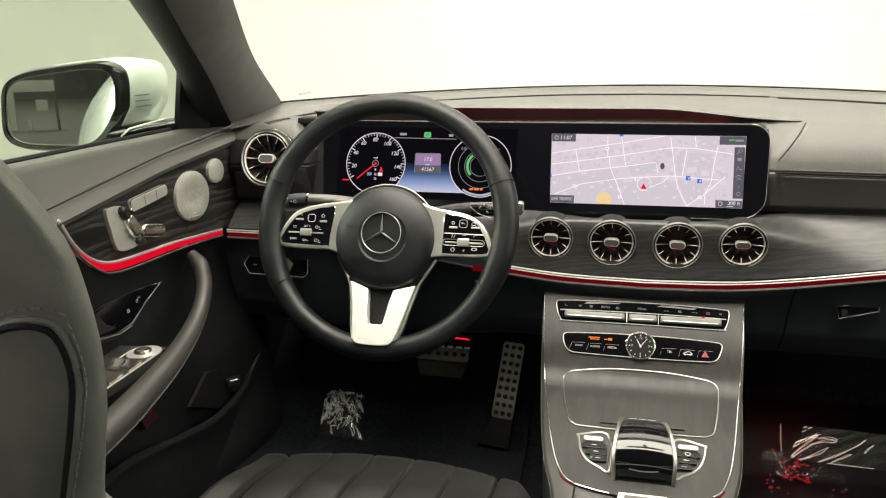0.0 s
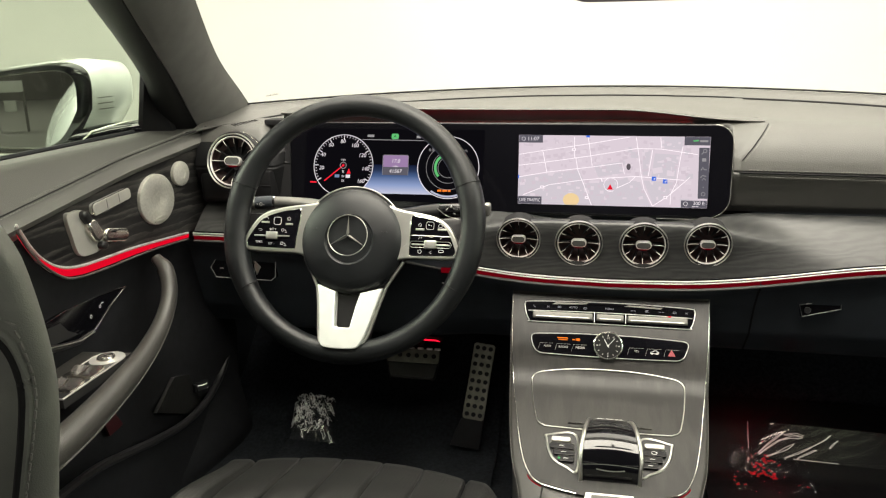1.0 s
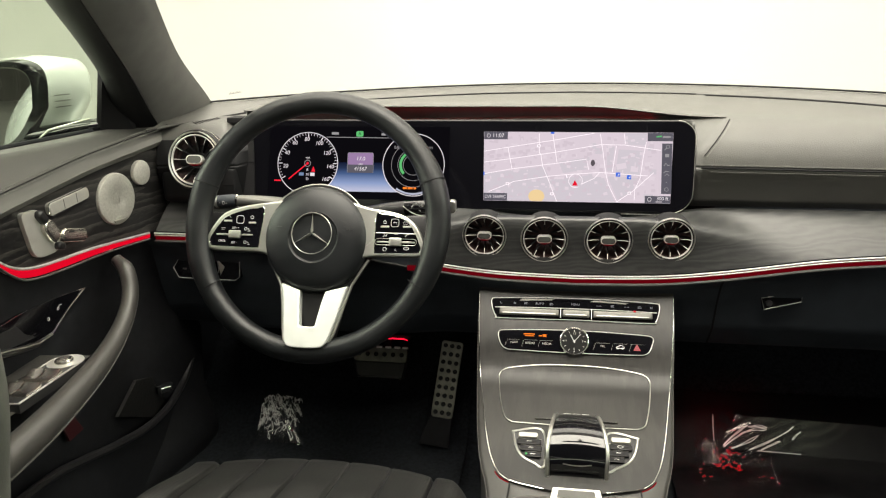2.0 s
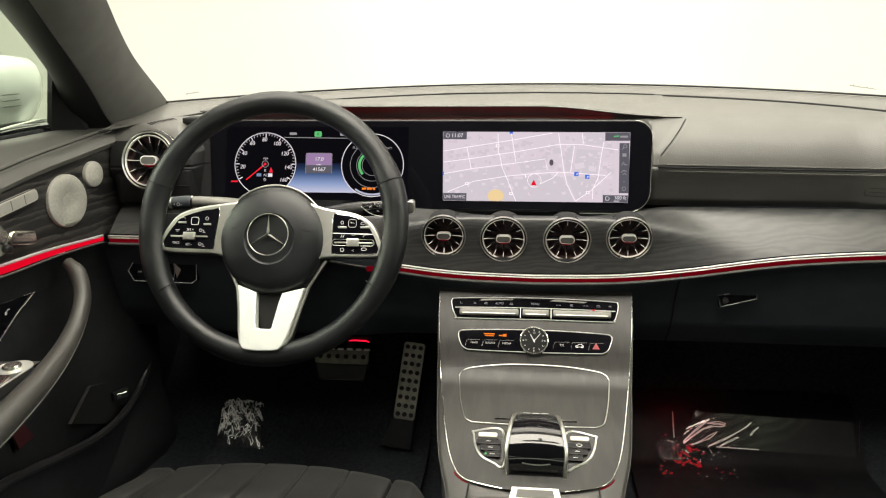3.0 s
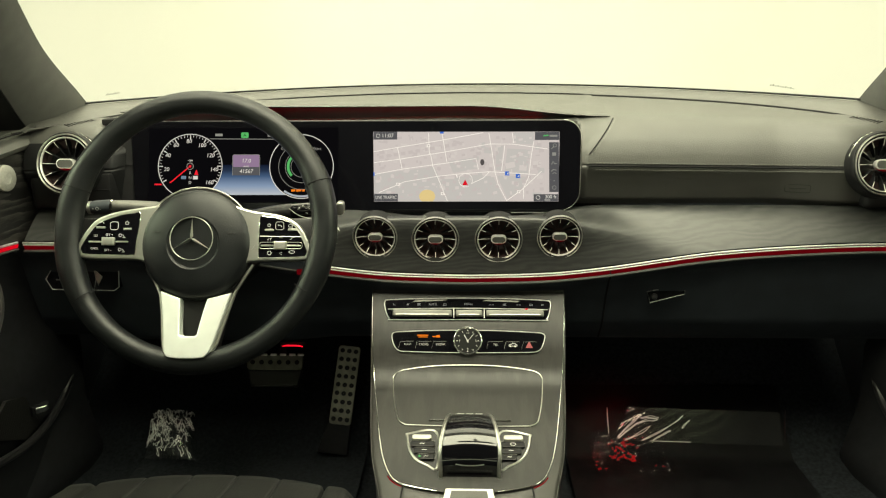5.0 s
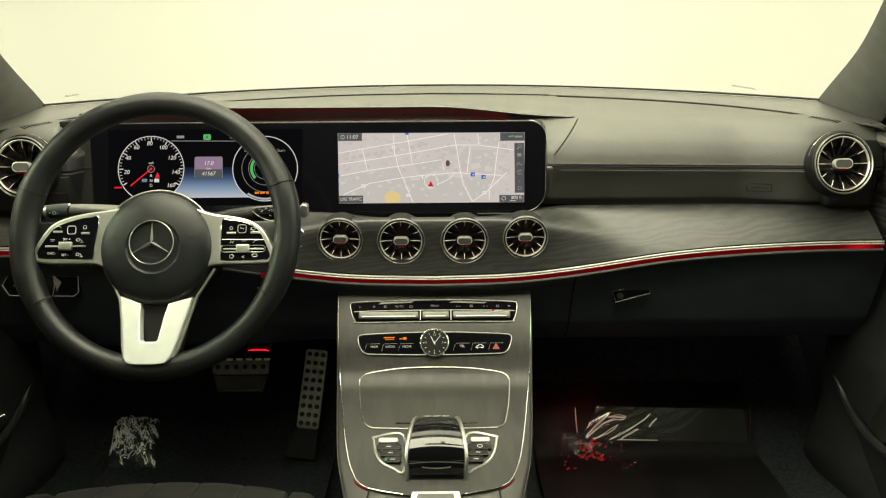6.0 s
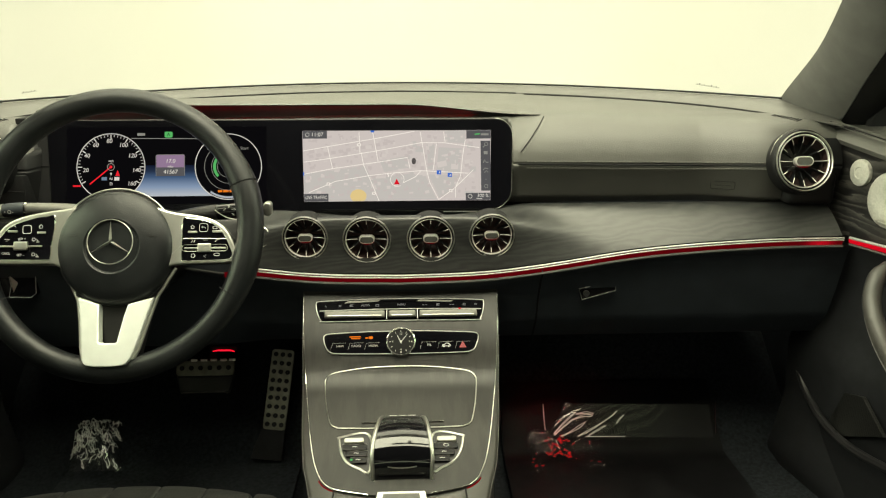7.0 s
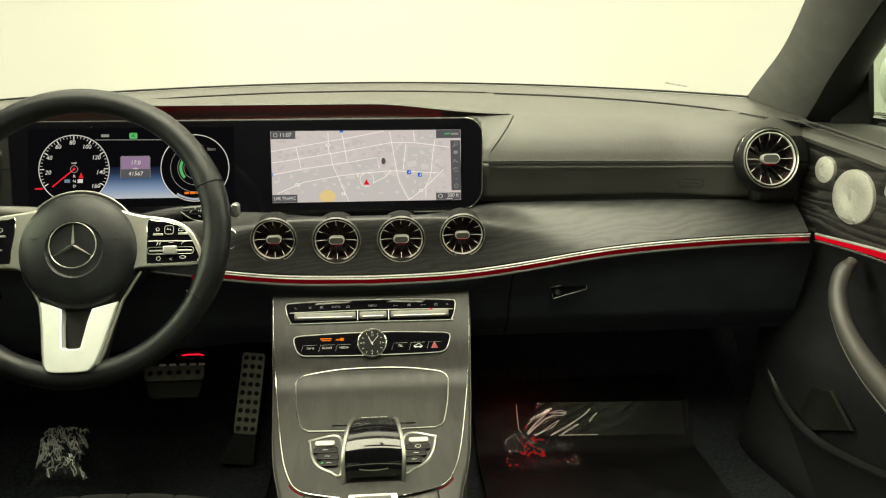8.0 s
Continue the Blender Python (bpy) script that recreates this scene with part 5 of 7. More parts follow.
def stalk(s):
    th = thing("stalk", (-0.363 + s * 0.06, 0.875, 0.77), "dark grey column stalk with chrome ring behind the wheel" if s < 0 else "black column gear stalk with pale symbols behind the wheel", "stalk", group="column stalks")
    if s < 0:
        line = curve([(-0.415, 0.880, 0.768), (-0.455, 0.872, 0.7765), (-0.505, 0.862, 0.7815), (-0.539, 0.858, 0.7800)], 24)
        part("arm", tube(line[:17], [0.0135 - 0.0035 * k / 16 for k in range(17)], 16, flat=0.86), KEYGREY, th, "dark grey arm")
        part("grip", tube(line[16:24], [0.0097, 0.0104, 0.0106, 0.0106, 0.0106, 0.0106, 0.0104, 0.0098], 16, flat=0.92), SOFT, th, "dark grey turning grip")
        part("ring", tube([line[16] + Vector((0.0012, 0, 0)), line[16] - Vector((0.0012, 0, 0))], 0.0108, 16, flat=0.92), CHROME, th, "chrome ring")
        part("end_cap", tube([line[23], line[24], line[24] + Vector((-0.001, 0, 0))], [0.0104, 0.0100, 0.0070], 16, flat=0.92), SATIN, th, "satin end cap")
        m = pose(-0.522, 0.8475, 0.7810, 90)
        part("symbols", joined([flat(circle(0.0010, 8, -0.006, 0), 0.0006), line2([(0.0022 * math.cos(a), 0.0022 * math.sin(a)) for a in np.linspace(0, 6.28, 12)], 0.0009, 0.0006), line2([(0.0035, -0.001), (0.0055, -0.001)], 0.0008, 0.0006)]), PALE, th, "pale wiper symbols", m=m)
    else:
        line = curve([(-0.315, 0.880, 0.757), (-0.270, 0.872, 0.769), (-0.225, 0.866, 0.7755), (-0.186, 0.862, 0.7785)], 24)
        part("arm", tube(line[:13], [0.0150 - 0.0020 * k / 12 for k in range(13)], 16, flat=0.90), SMOOTH, th, "black arm")
        part("grip", tube(line[12:], [0.0130 - 0.0020 * k / 12 for k in range(13)], 16, flat=0.90), PIANO, th, "glossy black grip")
        part("arm_edge", tube([q + Vector((0, -0.0135, -0.004)) for q in curve([(-0.250, 0.870, 0.783), (-0.236, 0.868, 0.7735), (-0.218, 0.866, 0.7690)], 12)], 0.0007, 6), SATIN, th, "thin satin edge line")
        part("end_cap", bevelled(prism(stadium(0.0105, 0.0185, 5, 0.0042), -0.010, 0.006), 0.0022, 3), SATIN, th, "satin end button", m=pose(-0.1782, 0.862, 0.7788, 90))
        m = pose(-0.2250, 0.8530, 0.7765, 90)
        part("symbols", joined([words("N", 0.0052, 0.004, 0.004, 0.0006), words("R", 0.0046, -0.004, 0.0075, 0.0006), flat(circle(0.0008, 8, 0.0, 0.004), 0.0006), words("P", 0.0044, 0.009, 0.0042, 0.0006), line2([(-0.001, -0.002), (0.002, -0.0035)], 0.0011, 0.0006), line2([(-0.009, 0.005), (-0.012, 0.002)], 0.0011, 0.0006)]), PALE, th, "pale gear symbols", m=m)


stalk(-1)
stalk(1)

# headlamp switch, park brake and start key beside the column
sw = thing("light_switch", (-0.60, 0.935, 0.652), "black hexagonal light switch panel in the lower dashboard", "switch")
part("plate", prism([(-0.056, 0.0), (-0.046, 0.017), (0.054, 0.019), (0.060, 0.015), (0.060, -0.012), (0.052, -0.018), (-0.046, -0.016)], -0.012, 0.003, 0.0015), PIANO, sw, m=pose(-0.600, 0.925, 0.652, 78))
for o in (((-0.056, 0.0), (-0.046, 0.017), (-0.012, 0.018), (-0.016, 0.0), (-0.012, -0.017), (-0.046, -0.016)), ((0.024, 0.0), (0.020, 0.018), (0.054, 0.019), (0.060, 0.015), (0.060, -0.012), (0.052, -0.018), (0.020, -0.017))):
    part("plate_edge", tube([pose(-0.600, 0.925, 0.652, 78) @ Vector((x, y, 0.0034)) for x, y in o], 0.0007, 5, closed=True), PALE, sw, "thin bright outline")
# highlight on the right key, built as a small bright triangle
part("glint", prism([(0.022, 0.015), (0.034, 0.004), (0.027, -0.010)], 0.003, 0.0042, 0.0005), SATIN, sw, "glint on the tilted key, shaped as a satin wedge", m=pose(-0.600, 0.925, 0.652, 78))
part("dial", lathe([(0.0002, 0.012), (0.009, 0.012), (0.011, 0.010), (0.0125, 0.002)], 24), SMOOTH, sw, "round dial", m=pose(-0.603, 0.925, 0.652, 78))
part("mark", block(-0.003, 0.003, -0.001, 0.001, 0, 0.0006), THREAD, sw, m=pose(-0.636, 0.9215, 0.652, 78))
key = thing("start_button", (-0.2040, 0.925, 0.724), "round start button with satin ring beside the wheel", "button")
part("ring", lathe([(0.0165, -0.008), (0.0165, 0.002), (0.0150, 0.0035), (0.0135, 0.002), (0.0130, -0.001)], 32), SATIN, key, m=pose(-0.2040, 0.920, 0.724, 80))
part("cap", lathe([(0.0130, -0.002), (0.0125, 0.001), (0.0002, 0.0015)], 32), SMOOTH, key, m=pose(-0.2040, 0.920, 0.724, 80))
part("column_glow", block(-0.012, 0.010, -0.002, 0.002, -0.004, 0.004, 0.001), REDDIM, key, "dim red light", m=pose(-0.243, 0.900, 0.672, 0, 0, 0))


# ---- centre console ----
def con_z(y):
    return blend(y, (0.30, 0.60, 0.66, 0.742, 0.80, 0.84, 0.869, 0.915, 0.96), (0.452, 0.4545, 0.471, 0.496, 0.5145, 0.534, 0.573, 0.628, 0.684))


def con_w(y):
    """Half width of the veneered face."""
    return blend(y, (0.642, 0.648, 0.6536, 0.668, 0.707, 0.800, 0.874, 0.925), (0.030, 0.064, 0.085, 0.0997, 0.1139, 0.1314, 0.1430, 0.1475))


def on_con(x, y, h=0.0):
    d = (con_z(y + 0.002) - con_z(y - 0.002)) / 0.004
    n = Vector((0, -d, 1)).normalized()
    return Vector((x + CX, y, con_z(y))) + n * h


def con_frame(y, x=0.0, h=0.0):
    a = math.degrees(math.atan2(con_z(y + 0.006) - con_z(y - 0.006), 0.012))
    q = on_con(x, y, h)
    return pose(q.x, q.y, q.z, a)


con = thing("centre_console", (CX, 0.6, 0.27), "centre console faced in satin grey ash veneer with chrome lines", "console")
ys = list(np.linspace(0.20, 0.955, 70))


def body_w(y):
    return blend(y, (0.20, 0.62, 0.65, 0.7026, 0.7834, 0.874, 0.96), (0.102, 0.107, 0.1115, 0.1255, 0.1365, 0.1450, 0.1505))


def body_pt(u, v):
    y = 0.20 + 0.76 * u
    w = body_w(y)
    z = con_z(y)
    pts = [(-w + 0.006, 0.27), (-w + 0.004, z - 0.06), (-w + 0.0005, z - 0.016), (-w, z - 0.007), (-w + 0.004, z - 0.003), (0, z - 0.003), (w - 0.004, z - 0.003), (w, z - 0.007), (w - 0.0005, z - 0.016), (w - 0.004, z - 0.06), (w - 0.006, 0.27)]
    a = v * (len(pts) - 1)
    i = min(int(a), len(pts) - 2)
    x, z = (pts[i][j] + (pts[i + 1][j] - pts[i][j]) * (a - i) for j in (0, 1))
    return (x + CX, y, z)


part("body", grid(body_pt, 60, 20), LEATHER_SHADED, con, "dark leather covered console body", sharp=60)
face = part("veneer_face", grid(lambda u, v: tuple(on_con((2 * v - 1) * con_w(0.642 + 0.278 * u), 0.642 + 0.278 * u, 0.001)), 60, 24), WOOD_CONSOLE, con, "satin grey ash veneer face", sharp=60)
edge = [on_con(-con_w(y), y, 0.001) for y in np.linspace(0.922, 0.6435, 90)]
edge2 = [on_con(con_w(y), y, 0.001) for y in np.linspace(0.922, 0.6435, 90)]
part("chrome_edge", tube(edge, 0.0005, 6, up=(1, 0, 0.3)), CHROME, con, "thin chrome edge line")
part("chrome_edge", tube(edge2, 0.0005, 6, up=(1, 0, 0.3)), CHROME, con, "thin chrome edge line")
for s in (-1, 1):
    part("side_glow", tube([on_con(s * (con_w(y) + 0.0022), y, -0.0030) for y in np.linspace(0.668, 0.652, 8)], 0.0009, 6), REDFAINT, con, "small red ambient light")
    part("side_stitch", stitches([(CX + s * (body_w(y) + 0.0004), y, con_z(y) - 0.009) for y in np.linspace(0.62, 0.905, 40)]), THREAD, con)

# climate key strip
KEYSTRIP = [(-0.1265, 0.006), (-0.1260, 0.0115), (-0.1190, 0.0142), (-0.06, 0.0165), (0, 0.0172), (0.06, 0.0165), (0.1180, 0.0138), (0.1245, 0.0110), (0.1250, 0.005), (0.1222, -0.008), (0.1185, -0.0148), (0.1100, -0.0172), (0, -0.0165), (-0.1100, -0.0172), (-0.1185, -0.0148), (-0.1235, -0.006)]
HF = con_frame(0.9015, 0, 0.0022) @ pose(0, 0, 0, 5)
hv = part("climate_panel", prism([(q.x, q.y) for q in curve([(*q, 0) for q in KEYSTRIP], 70, True)], -0.004, 0.0025, 0.001), BLACKGLASS, con, "black key strip with chrome frame", m=HF)
part("frame", tube([HF @ q for q in curve([(*q, 0.002) for q in KEYSTRIP], 80, True)], 0.0007, 6, closed=True, up=(0.2, 0.7, 0.6)), TRIM, hv, "chrome frame")
for a, b in ((-0.114, -0.0235), (-0.0185, 0.0225), (0.0275, 0.1145)):
    k = part("rocker_key", block(a, b, -0.0125, -0.0015, 0.001, 0.0065, 0.0025, 3), KEYGREY, hv, "long silver rocker key", m=HF)
    part("rocker_line", block(a + 0.005, b - 0.005, -0.0105, -0.0088, 0.0060, 0.0072, 0.0006), SATIN, k, m=HF)
part("key_rail", tube([HF @ Vector((x, 0.0008 - 0.0016 * (x / 0.12) ** 2, 0.003)) for x in np.linspace(-0.121, 0.121, 24)], 0.0008, 6, up=(0.2, 0.7, 0.6)), TRIM, hv)
for x in (-0.021, 0.025):
    part("key_divider", tube([HF @ Vector((x, 0.001, 0.003)), HF @ Vector((x, -0.0145, 0.003))], 0.0008, 6), TRIM, hv)
SIGNS = {
    "fan": [[(-0.0018, 0.0006), (0.0018, 0.0028)], [(-0.0018, 0.0028), (0.0018, 0.0006)]],
    "seat": [[(-0.0015, 0.0032), (-0.0008, 0.0008), (0.0018, 0.0006)]],
    "bars": [[(-0.0026, 0.0008), (0.0026, 0.0008)], [(-0.0026, 0.0020), (0.0010, 0.0020)], [(-0.0020, 0.0032), (0.0024, 0.0032)]],
    "glass": [[(-0.0026, 0.0006), (-0.0018, 0.0030), (0.0018, 0.0030), (0.0026, 0.0006), (-0.0026, 0.0006)]],
    "word": [[(-0.0036, 0.0016), (-0.0006, 0.0016)], [(0.0006, 0.0016), (0.0036, 0.0016)]],
}
for x, sign in ((-0.112, "seat"), (-0.091, "fan"), (-0.074, "bars"), (-0.035, "glass"), (0.036, "word"), (0.056, "bars"), (0.077, "word"), (0.096, "glass"), (0.113, "fan")):
    part("key_mark", joined([line2([(x + a, 0.0050 + b) for a, b in st], 0.0007, 0.0027 + 0.00002 * k) for k, st in enumerate(SIGNS[sign])]), LITDIM, hv, "pale key symbol", m=HF)
for b, x, y in (("MENU", 0.001, 0.0075), ("AUTO", -0.053, 0.0070)):
    part("key_word", words(b, 0.0046, x, y, 0.0027), LITDIM, hv, "pale key word", m=HF)
# reflections on the strip's upper part, laid on as thin grey plates
for q in ([(-0.085, 0.0105), (-0.035, 0.0125), (-0.030, 0.0150), (-0.080, 0.0140)], [(0.022, 0.0125), (0.075, 0.0105), (0.080, 0.0130), (0.030, 0.0150)]):
    part("key_reflection", prism(q, 0.0024, 0.0032, 0.0003), KEYGREY, hv, "grey plate standing in for a reflection above the keys", m=HF)
part("red_lamp", block(-0.0016, 0.0016, -0.0009, 0.0009, 0.002, 0.0046), LITRED, hv, "red indicator", m=HF @ pose(0.0885, -0.0005, 0.002))

# clock strip
CF = con_frame(0.8690, 0, 0.001)
cl = [(-0.1135, 0.008), (-0.1115, 0.0122), (-0.1030, 0.0142), (-0.06, 0.0162), (-0.022, 0.017), (0.026, 0.017), (0.06, 0.016), (0.1045, 0.0138), (0.1130, 0.0115), (0.1148, 0.0070), (0.1125, -0.002), (0.1085, -0.0105), (0.1020, -0.0150), (0.0900, -0.0162), (0.03, -0.0172), (-0.03, -0.0172), (-0.0900, -0.0160), (-0.1005, -0.0148), (-0.1070, -0.0105), (-0.1115, -0.002)]
cp = part("clock_panel", prism([(q.x, q.y) for q in curve([(*q, 0) for q in cl], 70, True)], -0.004, 0.0022, 0.0008), BLACKGLASS, con, "black key strip with an analogue clock", m=CF)
part("frame", tube([CF @ q for q in curve([(*q, 0.0018) for q in cl], 80, True)], 0.00065, 6, closed=True, up=(0.2, 0.7, 0.6)), TRIM, cp, "chrome frame")
for b, x in (("NAVI", -0.0895), ("RADIO", -0.0655), ("MEDIA", -0.0405), ("TEL", 0.0415)):
    part("key_word", words(b, 0.0046, x, -0.0050, 0.0024), MUTED, cp, "pale key word", m=CF)
part("key_lines", joined([line2([(x0, y0), (x0 + 0.003, -0.0005), (x1, -0.0002)], 0.0003, 0.0024) for x0, y0, x1 in ((-0.103, -0.0105, -0.081), (-0.078, -0.011, -0.055), (-0.0535, -0.011, -0.031), (0.028, -0.011, 0.052), (0.054, -0.011, 0.077), (0.080, -0.011, 0.102))]), MUTED, cp, m=CF)
part("car_mark", joined([line2([(-0.0060, -0.0010), (-0.0050, 0.0010), (-0.0022, 0.0016), (-0.0004, 0.0032), (0.0028, 0.0032), (0.0044, 0.0014), (0.0060, 0.0006), (0.0060, -0.0010), (-0.0060, -0.0010)], 0.0008, 0.0026)] + [flat(circle(0.0012, 10, x, -0.0014), 0.0027) for x in (-0.0034, 0.0036)]), PALE, cp, "pale car symbol", m=CF @ pose(0.067, -0.006, 0))
part("hazard_mark", prism([(0.0912 - 0.0052, -0.0095), (0.0912 + 0.0052, -0.0095), (0.0912, 0.0)], 0.0022, 0.0028, 0.0002), LITPINK, cp, "pale red triangle", m=CF)
part("hazard_line", tube([CF @ Vector((0.0912 + x, -0.0062 + y, 0.003)) for x, y in ((-0.0026, -0.0018), (0.0026, -0.0018), (0, 0.0026))], 0.0004, 5, closed=True), MAPBAR, cp)
for q in ((-0.0755, 0.0082, -0.0590, 0.0098), (-0.0735, 0.0056, -0.0600, 0.0070), (-0.0525, 0.0062, -0.0480, 0.0078), (-0.0470, 0.0056, -0.0415, 0.0094)):
    part("amber_text", rect2(*q, 0.0024), LITAMBER, cp, "amber lit line", m=CF)
ck = part("clock", lathe([(0.0218, -0.004), (0.0218, 0.0040), (0.0213, 0.0052), (0.0205, 0.0056), (0.0197, 0.0050), (0.0190, 0.0030)], 48), CHROME, con, "analogue clock with chrome ring", m=CF @ pose(0.0, 0.0005, 0))
part("dial", lathe([(0.0192, 0.0030), (0.0002, 0.0030)], 40), CLOCKFACE, ck, "dark clock face", m=CF @ pose(0, 0.0005, 0))
part("hour_marks", joined([prism([(r0 * math.cos(a) - w * math.sin(a), r0 * math.sin(a) + w * math.cos(a)), (r0 * math.cos(a) + w * math.sin(a), r0 * math.sin(a) - w * math.cos(a)), (0.0168 * math.cos(a) + w * math.sin(a), 0.0168 * math.sin(a) - w * math.cos(a)), (0.0168 * math.cos(a) - w * math.sin(a), 0.0168 * math.sin(a) + w * math.cos(a))], 0.0030, 0.0034)
                            for i in range(12) for a in (math.pi * i / 6,) for r0, w in (((0.0150, 0.0006) if i % 3 == 0 else (0.0142, 0.0003)),)]), SATIN, ck, m=CF @ pose(0, 0.0005, 0))
for b, x, y in (("12", 0, 0.0118), ("3", 0.0122, 0), ("6", 0, -0.0120), ("9", -0.0122, 0)):
    part("clock_number", words(b, 0.0046, x, y, 0.0034), MUTED, ck, m=CF @ pose(0, 0.0005, 0))
part("clock_hand", joined([line2([(0.001, -0.003), (-0.0055, 0.0095)], 0.0010, 0.0040), line2([(-0.001, -0.002), (0.0095, 0.0110)], 0.0007, 0.0042), flat(circle(0.0015, 12), 0.0044)]), PALE, ck, "bright clock hands", m=CF @ pose(0, 0.0005, 0))

# stowage lid with its chrome outline
lid = [(-0.1088, 0.8290), (-0.1075, 0.8365), (-0.1020, 0.8415), (-0.088, 0.8445), (-0.050, 0.8478), (0, 0.8488), (0.050, 0.8478), (0.090, 0.8445), (0.1030, 0.8412), (0.1078, 0.8360), (0.1086, 0.8290), (0.1048, 0.795), (0.0985, 0.764), (0.0945, 0.7545), (0.0870, 0.7500), (0.0760, 0.7485), (0, 0.7475), (-0.0760, 0.7490), (-0.0870, 0.7510), (-0.0940, 0.7560), (-0.0980, 0.766), (-0.1045, 0.795)]
part("stowage_lid", grid(lambda u, v: tuple(on_con((2 * v - 1) * (0.1055 - 0.012 * (1 - u) ** 1.5 - 0.02 * max(0, abs(2 * u - 1) - 0.9) * 10 * 0.4), 0.7505 + 0.096 * u, 0.0024)), 30, 16), WOOD_CONSOLE, con, "veneered stowage lid", sharp=60)
part("lid_outline", tube([on_con(q.x, q.y, 0.0022) for q in curve([(*q, 0) for q in lid], 120, True)], 0.0008, 6, closed=True, up=(0.3, 0.3, 1)), STEEL, con, "chrome outline of the lid")
part("lid_grip", tube([on_con(x, 0.7565, 0.003) for x in np.linspace(-0.053, 0.059, 12)], 0.0011, 6), CHROME, con)

# key clusters either side of the controller
for s in (-1, 1):
    o = [(0.043, 0.7370), (0.0800, 0.7340), (0.0820, 0.7290), (0.0775, 0.7080), (0.0690, 0.6925), (0.0530, 0.6820), (0.0400, 0.6785)]
    pts = [on_con(s * q.x + 0.001, q.y, 0.0012) for q in curve([(*q, 0) for q in o], 50, True)]
    c = sum(pts, Vector()) / len(pts)
    kc = part("key_field", bm_from([c] + pts, [(0, i + 1, (i + 1) % len(pts) + 1) for i in range(len(pts))]), SMOOTH, con, "black key cluster in a satin frame")
    part("frame", tube(pts, 0.0017, 6, closed=True, up=(0.3, 0.3, 1)), SATIN, kc, "satin frame")
    part("bright_key", prism(stadium(0.026, 0.0085, 5, 0.003), 0, 0.004, 0.0016, 3), PLATE, kc, "bright upper key", m=con_frame(0.7255, s * 0.061, 0.002))
    for i, y in enumerate((0.7145, 0.7040, 0.6935)):
        w = (0.032, 0.028, 0.021)[i]
        kk = part("key", prism(stadium(w, 0.0088, 4, 0.002), 0, 0.003, 0.0010), BLACKGLASS, kc, m=con_frame(y, s * (0.0595 - 0.003 * i), 0.0018))
        part("key_gap", tube([con_frame(y, s * (0.0595 - 0.003 * i), 0.0018) @ Vector((x, 0.0052, 0.0018)) for x in (-w / 2, 0, w / 2)], 0.0005, 5), STEEL, kk, "thin bright gap line")
        if s < 0 or i:
            part("key_mark", line2([(-0.0030, -0.0006), (-0.0008, 0.0008), (0.0012, -0.0004), (0.0034, 0.0004)], 0.0010, 0.0034), PALE, kk, "pale key symbol", m=con_frame(y, s * (0.060 - 0.003 * i), 0.0018))
        else:
            part("key_mark", line2([(0.0036 * math.cos(a), 0.0024 * math.sin(a)) for a in np.linspace(0, 6.28, 14)], 0.0009, 0.0034), PALE, kk, "pale key symbol", m=con_frame(y, s * 0.060, 0.0018))
    if s < 0:
        part("green_lamp", prism(circle(0.0016, 10), 0.003, 0.0038), LITGREEN, kc, "green indicator", m=con_frame(0.6935, -0.0625, 0.0018))

# rounded controller hand rest
ctl = thing("console_controller", (CX + 0.002, 0.71, 0.485), "glossy black rounded controller with chrome sides on the console", "controller")
arch = curve([(0, 0.770, 0.492), (0, 0.7655, 0.5035), (0, 0.752, 0.5125), (0, 0.735, 0.5188), (0, 0.715, 0.5205), (0, 0.695, 0.5172), (0, 0.680, 0.5090), (0, 0.6700, 0.4975), (0, 0.6655, 0.485), (0, 0.6640, 0.466)], 48)


def ctl_w(y):
    return blend(y, (0.664, 0.672, 0.695, 0.735, 0.770), (0.0350, 0.0362, 0.0335, 0.0280, 0.0235))


part("cover", grid(lambda u, v: (lambda q: (CX + 0.003 + (2 * v - 1) * ctl_w(q.y), q.y, q.z + 0.0025 * (1 - (2 * v - 1) ** 2)))(arch[round(u * 48)]), 48, 12), PIANO, ctl, "glossy black curved cover", sharp=60)
for s in (-1, 1):
    side = [(CX + 0.003 + s * (ctl_w(q.y) + 0.0018), q.y, q.z) for q in arch]
    part("side_trim", tube(side, 0.0026, 8, up=(1, 0, 0)), SATIN, ctl, "chrome side trim")
    c = Vector((CX + 0.003 + s * 0.031, 0.712, 0.486))
    part("side_cheek", bm_from([c] + [Vector(q) for q in side], [(0, i + 1, i + 2) for i in range(len(side) - 1)]), SATIN, ctl, "satin side")
win = part("top_window", prism(stadium(0.040, 0.013, 4, 0.003), -0.004, 0.0012, 0.0008), SMOOTH, ctl, "small dark grille at the front edge", m=pose(CX + 0.003, 0.7590, 0.5095, -36))
for x in (-0.0125, 0.0, 0.0125):
    part("window_slot", block(-0.0050, 0.0050, -0.0009, 0.0009, 0.001, 0.0018, 0.0003), SATIN, win, "small bright slot", m=pose(CX + 0.003 + x, 0.7575, 0.5110, -36))
part("cover_seam", tube([(CX + 0.003 + x, 0.6690, 0.4966 - 0.0006 * (1 - (x / 0.03) ** 2)) for x in np.linspace(-0.035, 0.035, 14)], 0.0008, 5), DARKGAP, ctl)
part("cover_slot", tube([(CX + 0.003 + x, 0.6655, 0.4905 - 0.002 * (1 - (x / 0.018) ** 2)) for x in np.linspace(-0.018, 0.018, 10)], 0.0007, 5), STEEL, ctl)

